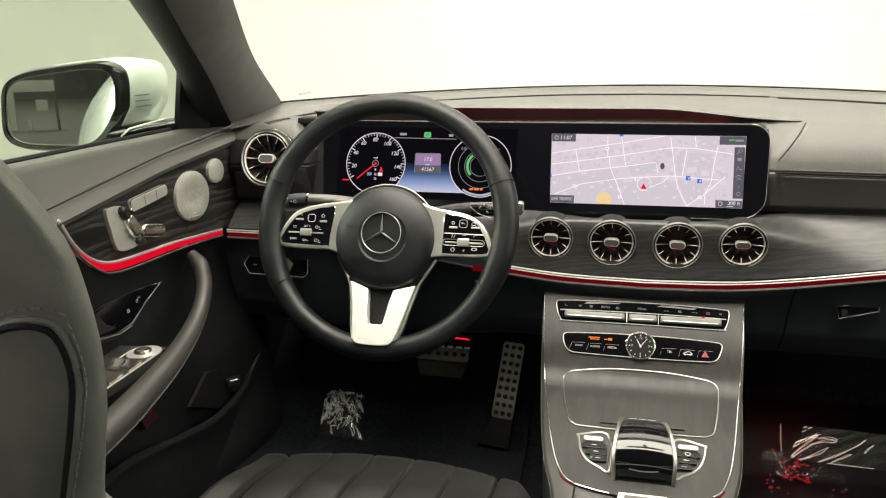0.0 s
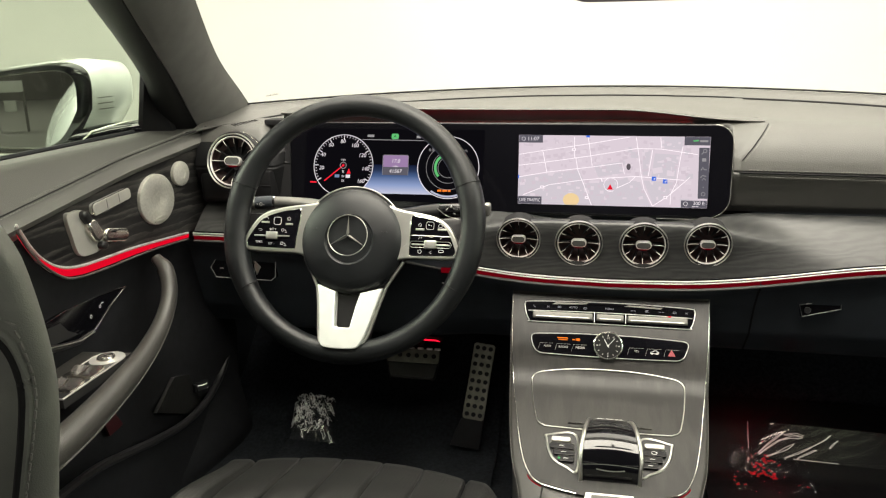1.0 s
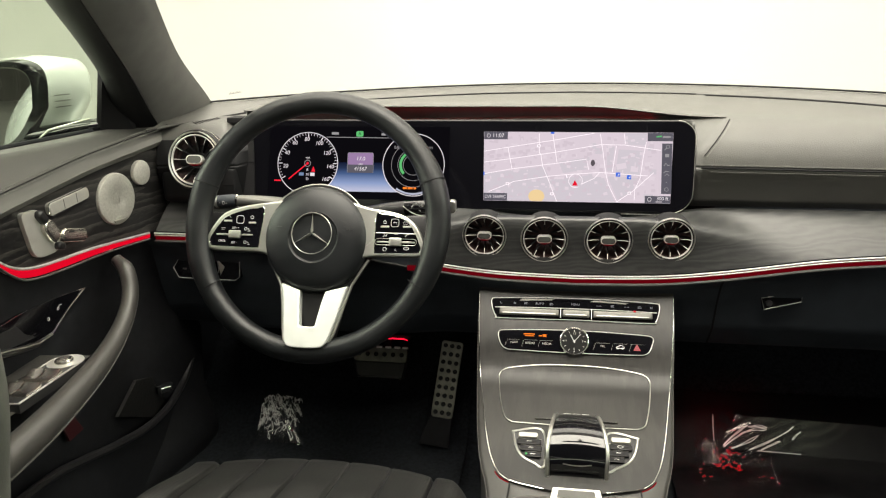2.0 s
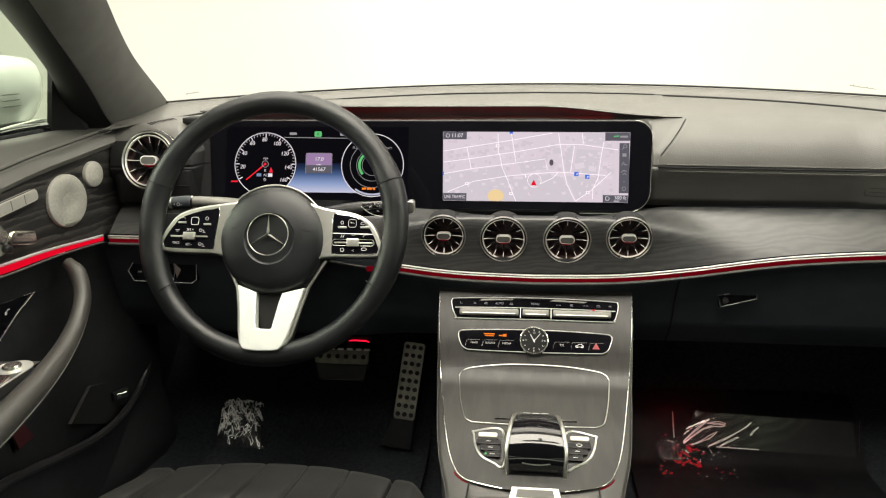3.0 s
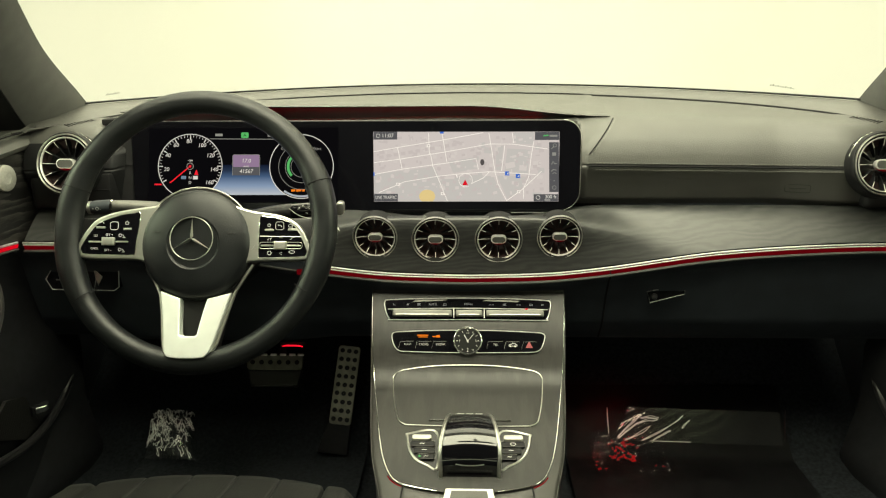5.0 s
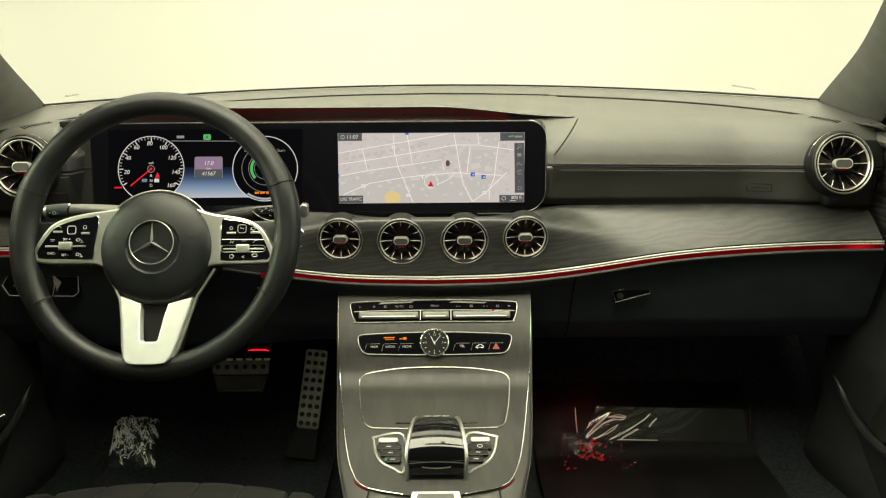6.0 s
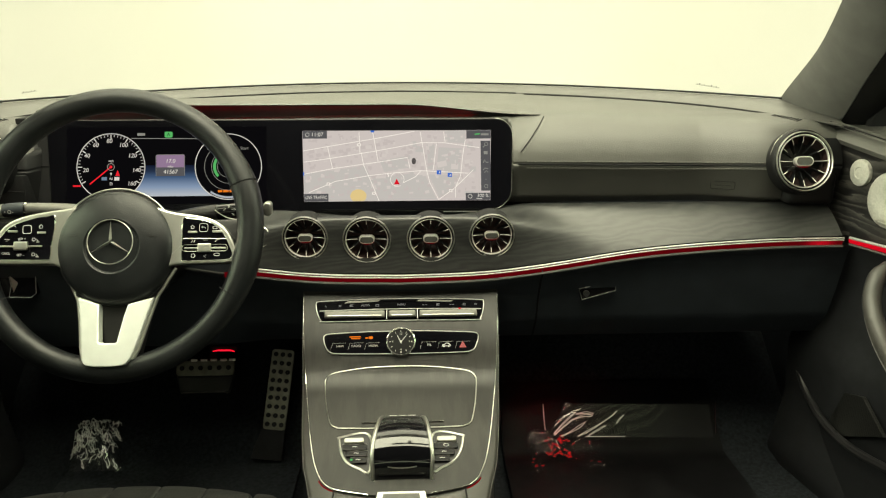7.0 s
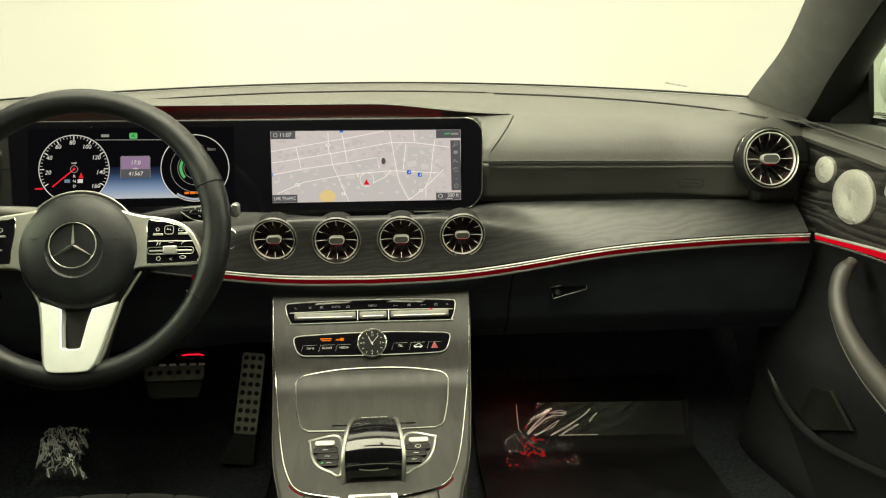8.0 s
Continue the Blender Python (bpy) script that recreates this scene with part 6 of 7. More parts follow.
# lid of the rear stowage with its silver plate
box = thing("armrest_lid", (CX, 0.45, 0.452), "dark leather stowage lid with a silver plate behind the controller", "armrest")
part("lid", grid(lambda u, v: (CX + (2 * v - 1) * (0.095 - 0.004 * u), 0.30 + 0.340 * u, con_z(0.30 + 0.340 * u) + 0.004 - 0.012 * abs(2 * v - 1) ** 8 - 0.01 * step(0.96, 1.0, u)), 24, 20), LEATHER, box, sharp=60)
part("plate", prism([(-0.032, -0.010), (0.032, -0.010), (0.029, 0.009), (-0.029, 0.009)], 0, 0.0035, 0.001), SATIN, box, "satin silver plate", m=pose(CX + 0.002, 0.6325, 0.4665, 14))
part("plate_inset", prism([(-0.024, -0.008), (0.024, -0.008), (0.022, 0.005), (-0.022, 0.005)], 0.0030, 0.0042, 0.0004), LEATHER, box, m=pose(CX + 0.002, 0.6325, 0.4665, 14))
for s in (-1, 1):
    part("lid_gap", tube([(CX + s * 0.081, 0.646, 0.4695), (CX + s * 0.083, 0.62, 0.4625), (CX + s * 0.083, 0.55, 0.457)], 0.0012, 5), DARKGAP, box)


# ---- doors ----
def z_top(y):
    """Lower edge of the soft door cap."""
    return 0.803 + 0.126 * (y - 0.56)


def z_low(y):
    """Lower edge of the door veneer."""
    return blend(y, (0.560, 0.5655, 0.578, 0.597, 0.625, 0.660, 0.700, 0.760, 0.830, 0.920, 1.0), (0.812, 0.8025, 0.7795, 0.7575, 0.7400, 0.7312, 0.7278, 0.7245, 0.7200, 0.7145, 0.712))


def door_x(y):
    return 0.705 - 0.158 * (max(0.0, y - 0.80) if y > 0.84 else 0.25 * max(0.0, y - 0.76) ** 2 / 0.04)


def door(s):
    side = "left" if s < 0 else "right"
    th = thing("door_" + side, (s * 0.76, 0.5, 0.3), "closed car door with black leather, dark ash veneer and red light strip", "car door", group="car doors", kind="structure")
    P = lambda x, y, z: (s * x, y, z)

    def cap(u, v):
        y = -0.25 + 1.265 * u
        zt = z_top(max(y, 0.40))
        xd = door_x(y)
        pts = [(0.790, 0.862), (0.775, 0.8760), (0.755, 0.8790), (0.738, 0.8760), (0.725, 0.5 * (0.876 + zt) + 0.008), (xd + 0.004, zt + 0.012), (xd - 0.004, zt + 0.004), (xd - 0.001, zt - 0.003), (xd + 0.012, zt - 0.006)]
        a = v * (len(pts) - 1)
        i = min(int(a), len(pts) - 2)
        x, z = (pts[i][j] + (pts[i + 1][j] - pts[i][j]) * (a - i) for j in (0, 1))
        return P(x, y, z)
    part("door_cap", grid(cap, 60, 24), LEATHER, th, "black leather cap below the window", sharp=60)
    part("window_gap", tube([P(0.772, y, 0.8785) for y in np.linspace(-0.25, 0.95, 30)], 0.004, 6), RUBBER, th)
    for o in (0.0, 0.0045):
        part("stitch_row", stitches([P(door_x(y) + 0.0065 + o, y, z_top(y) + 0.0195 + 1.15 * o) for y in np.linspace(0.42, 0.99, 50)]), THREAD, th)
    part("cap_seam", tube([P(door_x(y) + 0.0085, y, z_top(y) + 0.0218) for y in np.linspace(0.40, 1.0, 50)], 0.0009, 5), DARKGAP, th)
    part("veneer", grid(lambda u, v: P(door_x(0.560 + 0.44 * u) + 0.003, 0.560 + 0.44 * u, z_low(0.560 + 0.44 * u) + (z_top(0.560 + 0.44 * u) - z_low(0.560 + 0.44 * u)) * v), 60, 16), WOOD_DOOR, th, "black open-pore ash veneer", sharp=60)
    ln = [(door_x(y), y, z_low(y)) for y in list(np.linspace(0.560, 0.68, 24)) + list(np.linspace(0.69, 0.912, 24))]
    part("chrome_strip", tube([P(x - 0.001, y, z - 0.001) for x, y, z in ln], 0.0022, 8), TRIM, th, "thin bright metal strip")
    k = [min(1, max(0, (q[1] - 0.585) / 0.05)) * (1 - 0.40 * step(0.72, 0.90, q[1])) for q in ln]
    verts, faces = [], []
    for (x, y, z), w in zip(ln, k):
        for dx, dz in ((-0.003, -0.003), (-0.001, -0.003 - 0.0098 * w), (0.006, -0.003 - 0.0098 * w), (0.006, -0.003)):
            verts.append(P(x + dx, y, z + dz))
    for i in range(len(ln) - 1):
        faces += [(4 * i + j, 4 * i + (j + 1) % 4, 4 * i + 4 + (j + 1) % 4, 4 * i + 4 + j) for j in range(4)]
    part("light_guide", bm_from(verts, faces), REDHOT, th, "bright red ambient light strip")
    part("guide_lip", tube([P(x - 0.002, y - 0.004 * (1 - w), z - 0.0035 - 0.0123 * w) for (x, y, z), w in zip(ln, k)], 0.0017, 8), LEATHER, th)

    def lower(u, v):
        y = -0.25 + 1.285 * u
        zt = (z_low(y) if y > 0.56 else z_top(max(y, 0.40))) - 0.012
        xd = door_x(y)
        pts = [(xd + 0.002, zt), (xd + 0.010, zt - 0.02), (xd + 0.022, zt - 0.06), (xd + 0.022, 0.56), (xd + 0.010, 0.50), (xd + 0.015, 0.40), (xd - 0.005, 0.30), (xd + 0.01, 0.24)]
        a = v * (len(pts) - 1)
        i = min(int(a), len(pts) - 2)
        x, z = (pts[i][j] + (pts[i + 1][j] - pts[i][j]) * (a - i) for j in (0, 1))
        return P(x, y, z)
    part("lower_panel", grid(lower, 60, 28), RUBBER, th, "black lower door panel", sharp=60)
    part("outer_skin", grid(lambda u, v: P(0.84 - 0.05 * v * v + 0.02 * math.sin(math.pi * v), -0.25 + 1.30 * u, 0.22 + 0.64 * v), 8, 10), WHITEPAINT, th, "white painted outer skin")

    # loudspeaker covers
    for y, z, r in ((0.8495, 0.7835, 0.0398), (0.9105, 0.8138, 0.0200)):
        m = Matrix.Translation((s * (door_x(y) + 0.0005), y, z)) @ Matrix(((0, 0, -s, 0), (-s, 0, 0, 0), (0, 1, 0, 0), (0, 0, 0, 1)))
        turn = Matrix.Rotation(radians(s * 9), 4, "Z")
        m = Matrix.Translation((s * (door_x(y) + 0.0005), y, z)) @ turn @ Matrix.Translation((-s * (door_x(y) + 0.0005), -y, -z)) @ m
        g = part("speaker_cover", lathe([(r, -0.012), (r, 0.0012), (r * 0.97, 0.0030), (r * 0.90, 0.0034), (r * 0.42, 0.0041), (r * 0.39, 0.0036), (r * 0.10, 0.0038), (0.0002, 0.0039)], 44), GRILLE, th, "round perforated metal loudspeaker cover", m=m)
        if r > 0.03:
            for rr, hh in ((0.46, 0.0038), (0.24, 0.0036)):
                part("cover_ring", tube([m @ Vector((r * rr * math.cos(t), r * rr * math.sin(t), hh)) for t in np.linspace(0, 2 * math.pi, 40)[:-1]], 0.0004, 5, closed=True, up=(1, 0, 0)), GRILLE, g)
            part("cover_badge", block(-0.0125, 0.0125, -0.0016, 0.0016, 0.0025, 0.0055, 0.0006), SATIN, g, "small silver badge", m=m @ pose(0, -r * 0.84, 0))
            part("cover_tab", tube([m @ Vector((x, -r * 0.80 + 0.10 * (0.016 - abs(x)) * 4, 0.0062)) for x in np.linspace(-0.016, 0.016, 10)], 0.0006, 5), GRILLE, g)
            part("cover_mark", tube([m @ Vector((0, q, 0.0066)) for q in (-0.004, 0.004)], 0.0006, 5), SATIN, g)

    # seat memory plate and seat-shaped switch
    def on_door(y, z, up=0.0):
        return Matrix.Translation((s * (door_x(y) - up), y, z)) @ Matrix(((0, 0, -s, 0), (-s, 0, 0, 0), (0, 1, 0, 0), (0, 0, 0, 1)))
    mp = part("memory_plate", prism(stadium(0.088, 0.0165, 5, 0.006), -0.006, 0.0050, 0.0018), PLATE, th, "satin memory key plate", m=on_door(0.7455, 0.8020) @ pose(0, 0, 0, 0, 0, -5 * s))
    for x in (-0.0145, 0.0145):
        part("key_gap", block(-0.0004, 0.0004, -0.0068, 0.0068, 0.0046, 0.0053), SMOOTH, mp, m=on_door(0.7455, 0.8020) @ pose(0, 0, 0, 0, 0, -5 * s) @ pose(x, 0, 0))
    part("plate_edge", tube([on_door(0.7455, 0.8020) @ pose(0, 0, 0, 0, 0, -5 * s) @ Vector((q[0], q[1], 0.0028)) for q in stadium(0.0895, 0.0178, 5, 0.0065)], 0.0007, 6, closed=True, up=(1, 0, 0)), CHROME, mp, "thin chrome edge")
    f = lambda L: [(-s * q[0], q[1]) for q in L]
    sp = part("seat_switch", prism([(q.x, q.y) for q in curve([(-s * q[0], q[1], 0) for q in ((-0.044, 0.036), (-0.030, 0.0385), (-0.013, 0.037), (-0.003, 0.0245), (0.010, 0.004), (0.024, -0.006), (0.024, -0.021), (0.002, -0.0265), (-0.0285, -0.0215), (-0.039, 0.0065))], 60, True)], -0.006, 0.003, 0.0012), PLATE, th, "satin seat adjustment plate", m=on_door(0.692, 0.766))
    for (px, py, w, h, a, mm) in ((-0.012, 0.027, 0.022, 0.012, -52, SMOOTH), (0.001, 0.006, 0.036, 0.021, -56, KEYCHROME), (0.046, -0.011, 0.056, 0.0195, -13, KEYCHROME), (0.016, -0.019, 0.016, 0.011, -20, SMOOTH), (0.038, -0.0045, 0.020, 0.006, -10, SMOOTH)):
        part("seat_key", prism(stadium(w, h, 6), 0.001, 0.011, 0.004, 3), mm, sp, m=on_door(0.692, 0.766) @ pose(-s * px, py, 0, 0, 0, -s * a if s > 0 else a))

    # door release in its recess
    leaf = [(-0.10, 0.020), (-0.05, 0.0245), (0.009, 0.0226), (0.050, 0.0190), (0.0875, 0.0149), (0.0446, -0.0024), (0.0066, -0.0239), (-0.024, -0.0235), (-0.046, -0.020), (-0.10, -0.018)]
    rm = on_door(0.690, 0.648, -0.018)
    rec = part("release_recess", prism(f(leaf), -0.004, 0.002, 0.001), PIANO, th, "dark glossy recess of the door release", m=rm)
    for run, r in ((leaf[:5], 0.0004), (leaf[4:8], 0.0008)):
        part("recess_edge", tube([rm @ Vector((-s * x, y, 0.0025)) for x, y in run], r, 6), CHROME, rec, "thin bright edge")
    part("recess_hollow", prism(f([(-0.10, 0.013), (-0.062, 0.0115), (-0.050, -0.004), (-0.030, -0.0165), (-0.06, -0.014), (-0.10, -0.012)]), 0.0018, 0.0030, 0.0004), DARKGAP, rec, "dark hollow behind the lever", m=rm)
    lever = part("release_lever", tube([rm @ Vector((-s * x, y, 0.009)) for x, y in ((-0.12, -0.006), (-0.096, -0.012), (-0.068, -0.0185), (-0.040, -0.0235), (-0.010, -0.0205))], [0.0060, 0.0060, 0.0055, 0.0045, 0.0015], 10, flat=0.8), SMOOTH, rec, "black release lever")
    part("lever_edge", tube([rm @ Vector((-s * x, y, 0.0150)) for x, y in ((-0.12, -0.003), (-0.096, -0.008), (-0.068, -0.0150), (-0.040, -0.0205), (-0.012, -0.0190))], 0.0009, 6), SATIN, lever, "bright edge")
    part("lock_mark", line2([(-s * 0.0003 + 0.0020 * math.cos(a), -0.0022 + 0.0024 * math.sin(a)) for a in np.linspace(0, 6.28, 10)], 0.0010, 0.0026), PALE, rec, "pale lock symbol", m=rm)
    part("lock_mark", joined([line2([(-s * 0.0225 + 0.0018 * math.cos(a), 0.0055 + 0.0020 * math.sin(a)) for a in np.linspace(0, 6.28, 10)], 0.0010, 0.0026), line2([(-s * 0.024, 0.0075), (-s * 0.027, 0.010), (-s * 0.031, 0.0085)], 0.0010, 0.0026)]), PALE, rec, "pale lock symbol", m=rm)

    # grab handle that runs into the armrest
    hp = curve([(0.688, 0.815, 0.698), (0.668, 0.806, 0.682), (0.655, 0.788, 0.652), (0.648, 0.752, 0.622), (0.640, 0.690, 0.598), (0.630, 0.600, 0.583), (0.622, 0.480, 0.572), (0.620, 0.30, 0.566), (0.622, 0.0, 0.562)], 60)
    part("grab_handle", tube([P(*q) for q in hp], [0.0085 + 0.0035 * step(0, 0.12, i / 60) + 0.008 * step(0.30, 0.80, i / 60) for i in range(61)], 16, up=(1, 0, 0.2)), LEATHER_SHADED, th, "curved black leather grab handle and armrest")
    for cx, cz in ((0.93, 0.42), (0.80, 0.62)):
        part("handle_stitch", stitches([P(q.x - cx * (0.0124 + 0.008 * step(0.30, 0.80, i / 60)), q.y, q.z - cz * (0.0124 + 0.008 * step(0.30, 0.80, i / 60))) for i, q in enumerate(hp)][5:], 0.0030, 0.0016, 0.0005), THREAD, th)
    part("armrest_shelf", grid(lambda u, v: P(0.735 - 0.085 * v, 0.0 + 0.67 * u, 0.588 + 0.012 * step(0.6, 1, u) + 0.004 * v), 20, 6), LEATHER_SHADED, th, "armrest top beside the handle")
    swm = Matrix.Translation((s * 0.668, 0.600, 0.604)) @ Matrix.Rotation(radians(s * 3), 4, "Y")
    bed = [(-0.0235, -0.080), (0.0235, -0.080)] + [(q[0], q[1] + 0.0395) for q in stadium(0.047, 0.047, 10)[:20]]
    wp = part("window_switches", prism(bed, -0.010, 0.0025, 0.0012), SMOOTH, th, "window switch plate with a chrome frame", m=swm)
    part("switch_frame", tube([swm @ Vector((*q, 0.0026)) for q in bed], 0.0012, 6, closed=True), TRIM, wp, "thin chrome frame")
    part("switch_end", prism([(q[0], q[1]) for q in stadium(0.045, 0.043, 6, 0.0215)], 0.002, 0.0034, 0.0006), TRIM, wp, "satin field round the knob", m=swm @ pose(0, 0.0405, 0))
    for dx in (-0.0110, 0.0110):
        for dy in (-0.048, -0.008):
            rk = part("rocker", prism([(-0.0150, 0.0010), (0.0135, 0.0010), (0.0150, 0.0085), (0.0105, 0.0088), (0.0020, 0.0052), (-0.0135, 0.0062)], -0.0098, 0.0098, 0.0012), KEYCHROME, wp, "window rocker switch", m=swm @ pose(dx, dy, 0) @ Matrix(((0, 0, 1, 0), (1, 0, 0, 0), (0, 1, 0, 0), (0, 0, 0, 1))))
            part("rocker_mark", block(-0.0030, 0.0030, -0.0005, 0.0005, 0.0, 0.0004), SMOOTH, rk, m=swm @ pose(dx, dy - 0.006, 0.0061))
    part("mirror_knob", lathe([(0.0120, 0.003), (0.0120, 0.006), (0.0105, 0.008), (0.0060, 0.0066), (0.0002, 0.0066)], 28), KEYCHROME, wp, "mirror adjustment knob", m=swm @ pose(0.0, 0.0395, 0))

    # door pocket
    lip = curve([(0.700, 1.045, 0.560), (0.692, 1.025, 0.475), (0.690, 0.995, 0.438), (0.689, 0.955, 0.415), (0.685, 0.895, 0.404), (0.680, 0.82, 0.409), (0.674, 0.728, 0.431), (0.668, 0.650, 0.455), (0.662, 0.55, 0.478), (0.655, 0.35, 0.485), (0.655, 0.0, 0.49)], 60)
    part("pocket_rim", tube([P(*q) for q in lip], 0.0065, 8), SMOOTH, th, "dark rim of the door pocket")
    part("pocket_wall", grid(lambda u, v: (lambda q: P(q.x + 0.004 + 0.016 * v, q.y, q.z - 0.15 * v))(lip[round(u * 60)]), 60, 4), RUBBER, th)
    part("pocket_insert", thick(bm_from([P(0.702, 0.787, 0.446), P(0.702, 0.848, 0.480), P(0.702, 0.925, 0.456), P(0.702, 1.000, 0.428), P(0.700, 0.945, 0.397), P(0.700, 0.887, 0.393)], [(0, 1, 2, 3, 4, 5)]), 0.006), LEATHER_CUSHION, th, "grey insert above the pocket")
    if s < 0:
        lm = pose(s * 0.690, 0.909, 0.437, 0, 0, s * 35)
        lampbox = part("pocket_lamp", block(-0.005, 0.004, -0.0135, 0.0135, -0.0075, 0.0075, 0.002), RUBBER, th, "small door lamp in a dark frame", m=lm)
        part("lamp_cover", block(0.002, 0.0065, -0.0100, 0.0100, -0.0055, 0.0050, 0.0022, 3), CHROME, lampbox, "chrome cover", m=lm)
    # red glow inside the pocket painted as a dark red patch
    part("pocket_glow", thick(bm_from([P(0.712, 0.665, 0.505), P(0.712, 0.690, 0.502), P(0.708, 0.705, 0.470), P(0.708, 0.672, 0.468)], [(0, 1, 2, 3)]), 0.004), DARKRED, th, "dark red patch painted for the pocket's glow")


door(-1)
door(1)


# ---- door mirrors ----
def door_mirror(s):
    th = thing("door_mirror", (s * 0.80, 0.97, 0.86), "white door mirror with a black rim outside the side window", "mirror", group="door mirrors")
    cx, cz = 0.9085, 0.9185

    def ring_at(y, sx, sz, dx=0.0, dz=0.0):
        out = []
        for i in range(48):
            a = 2 * math.pi * i / 48
            c, d = math.cos(a), math.sin(a)
            e = 0.48
            x = sx * math.copysign(abs(c) ** e, c)
            z = sz * math.copysign(abs(d) ** e, d)
            z *= 1 - 0.17 * x / sx if z > 0 else 1 - 0.05 * x / sx
            x += 0.42 * max(0, -z) * max(0, -x / sx)
            out.append(Vector((s * (cx + x + dx - 0.008 * z / 0.07), y - 0.33 * (x + dx) + 0.04 * z, cz + z + dz)))
        return out
    secs = [ring_at(0.842, 0.0800, 0.0585), ring_at(0.845, 0.0870, 0.0650), ring_at(0.856, 0.0905, 0.0685), ring_at(0.862, 0.0905, 0.0685)]
    part("rim", grid(lambda u, v: tuple(secs[round(v * 3)][round(u * 48) % 48]), 48, 3, wrap=True), PIANO, th, "glossy black mirror rim")
    back = [secs[3], ring_at(0.90, 0.0945, 0.0715, 0, 0.002), ring_at(0.97, 0.090, 0.067, 0.0, 0.003), ring_at(1.02, 0.068, 0.054, 0.0, 0.004), ring_at(1.05, 0.034, 0.027, 0.0, 0.004), ring_at(1.056, 0.002, 0.002, 0.0, 0.004)]
    part("shell", grid(lambda u, v: tuple(back[round(v * 5)][round(u * 48) % 48]), 48, 5, wrap=True), WHITEPAINT, th, "white painted mirror shell")
    g = [q + Vector((0, 0.003, 0)) for q in ring_at(0.842, 0.0790, 0.0575)]
    c = sum(g, Vector()) / 48
    gl = part("mirror_glass", bm_from([c] + g, [(0, i + 1, (i + 1) % 48 + 1) for i in range(48)]), MIRROR, th, "reflecting mirror glass")
    part("glass_edge", tube(g, 0.0012, 6, closed=True, up=(0, 1, 0.1)), KEYGREY, gl)
    part("foot", tube([(s * 0.772, 0.945, 0.880), (s * 0.81, 0.915, 0.876), (s * 0.84, 0.885, 0.870), (s * 0.88, 0.872, 0.866)], [0.018, 0.020, 0.020, 0.016], 12, flat=0.9), PIANO, th, "black mirror foot")
    part("foot_line", tube([(s * x, y, z) for x, y, z in ((0.828, 0.872, 0.872), (0.818, 0.882, 0.884), (0.800, 0.900, 0.890), (0.774, 0.926, 0.897))], 0.0016, 6), SATIN, th, "bright curved edge of the foot")
    for i in range(3):
        part("shell_groove", tube([(s * x, y, 0.918 + 0.009 * i) for x, y in ((0.810, 0.898), (0.8085, 0.915), (0.809, 0.935))], 0.0009, 5), KEYGREY, th)


door_mirror(-1)
door_mirror(1)

rv = thing("inside_mirror", (0.05, 0.64, 1.10), "black inside mirror hanging from the windshield", "mirror")
part("case", bevelled(prism([(q[0], q[1]) for q in stadium(0.235, 0.066, 8, 0.028)], -0.03, 0.0), 0.006, 3), SMOOTH, rv, "black mirror case", m=pose(0.047, 0.565, 1.088, 78))
part("glass", prism(stadium(0.222, 0.054, 8, 0.023), 0.0, 0.001), MIRROR, rv, "mirror glass", m=pose(0.047, 0.565, 1.088, 78))
part("stem", tube([(0.047, 0.585, 1.10), (0.047, 0.63, 1.15), (0.047, 0.66, 1.195)], 0.012, 10), SMOOTH, rv)


# ---- driver's seat ----
seat = thing("driver_seat", (-0.38, 0.35, 0.27), "black leather driver's seat with fluted perforated cushion", "car seat")
SX = -0.318


def cushion_pt(u, v):
    x = -0.215 + 0.43 * v
    a = abs(x) / 0.215
    yf = 0.662 - 0.055 * a ** 2.2
    y = 0.10 + (yf - 0.10) * min(1, u / 0.86)
    z = 0.499 + 0.004 * u
    if abs(x) < 0.142:
        ph = (x + 0.142) / 0.0568 % 1.0
        e = min(ph, 1 - ph) * 0.0568
        z += (0.0030 * (1 - (e / 0.0284 - 1) ** 2) - 0.0060 * math.exp(-(e / 0.0022) ** 2)) * (1 - 0.75 * step(0.66, 0.88, u))
    else:
        k = (abs(x) - 0.142) / 0.073
        z += 0.022 * math.sin(math.pi * min(1, k * 0.9)) ** 0.7 * (1 - 0.85 * step(0.45, 0.95, u)) - 0.045 * step(0.35, 1.0, k) - 0.008 * math.exp(-(k / 0.06) ** 2)
    z -= 0.030 * step(0.62, 0.90, u) * (u > 0.62)
    if u > 0.86:
        w = (u - 0.86) / 0.14
        y = yf + 0.016 * math.sin(w * math.pi / 2) - 0.012 * w * w
        z -= 0.10 * w ** 1.4
    return (SX + x, y, z)


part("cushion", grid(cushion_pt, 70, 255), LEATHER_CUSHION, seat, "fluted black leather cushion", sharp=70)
for k in range(6):
    v = (0.215 - 0.142 + 0.0568 * k) / 0.43
    part("flute_seam", tube([Vector(cushion_pt(u, v)) + Vector((0, 0, 0.0006)) for u in np.linspace(0.15, 0.93, 40)], 0.0011, 6), DARKGAP, seat, "dark seam between two flutes")
part("cushion_base", block(SX - 0.190, SX + 0.190, 0.10, 0.55, 0.34, 0.46, 0.03, 3), SMOOTH, seat, "black seat base")
for s in (-1, 1):
    part("seat_rail", block(SX + s * 0.15 - 0.02, SX + s * 0.15 + 0.02, 0.10, 0.52, 0.268, 0.35, 0.006), SMOOTH, seat)

BACKX = -0.570


def back_ring(z):
    """Half width of the backrest's rear face at a height."""
    return blend(z, (0.40, 0.52, 0.62, 0.66, 0.70, 0.76, 0.80, 0.85, 0.88, 0.94, 0.965, 0.985), (0.205, 0.205, 0.185, 0.172, 0.176, 0.186, 0.187, 0.180, 0.170, 0.122, 0.080, 0.004))


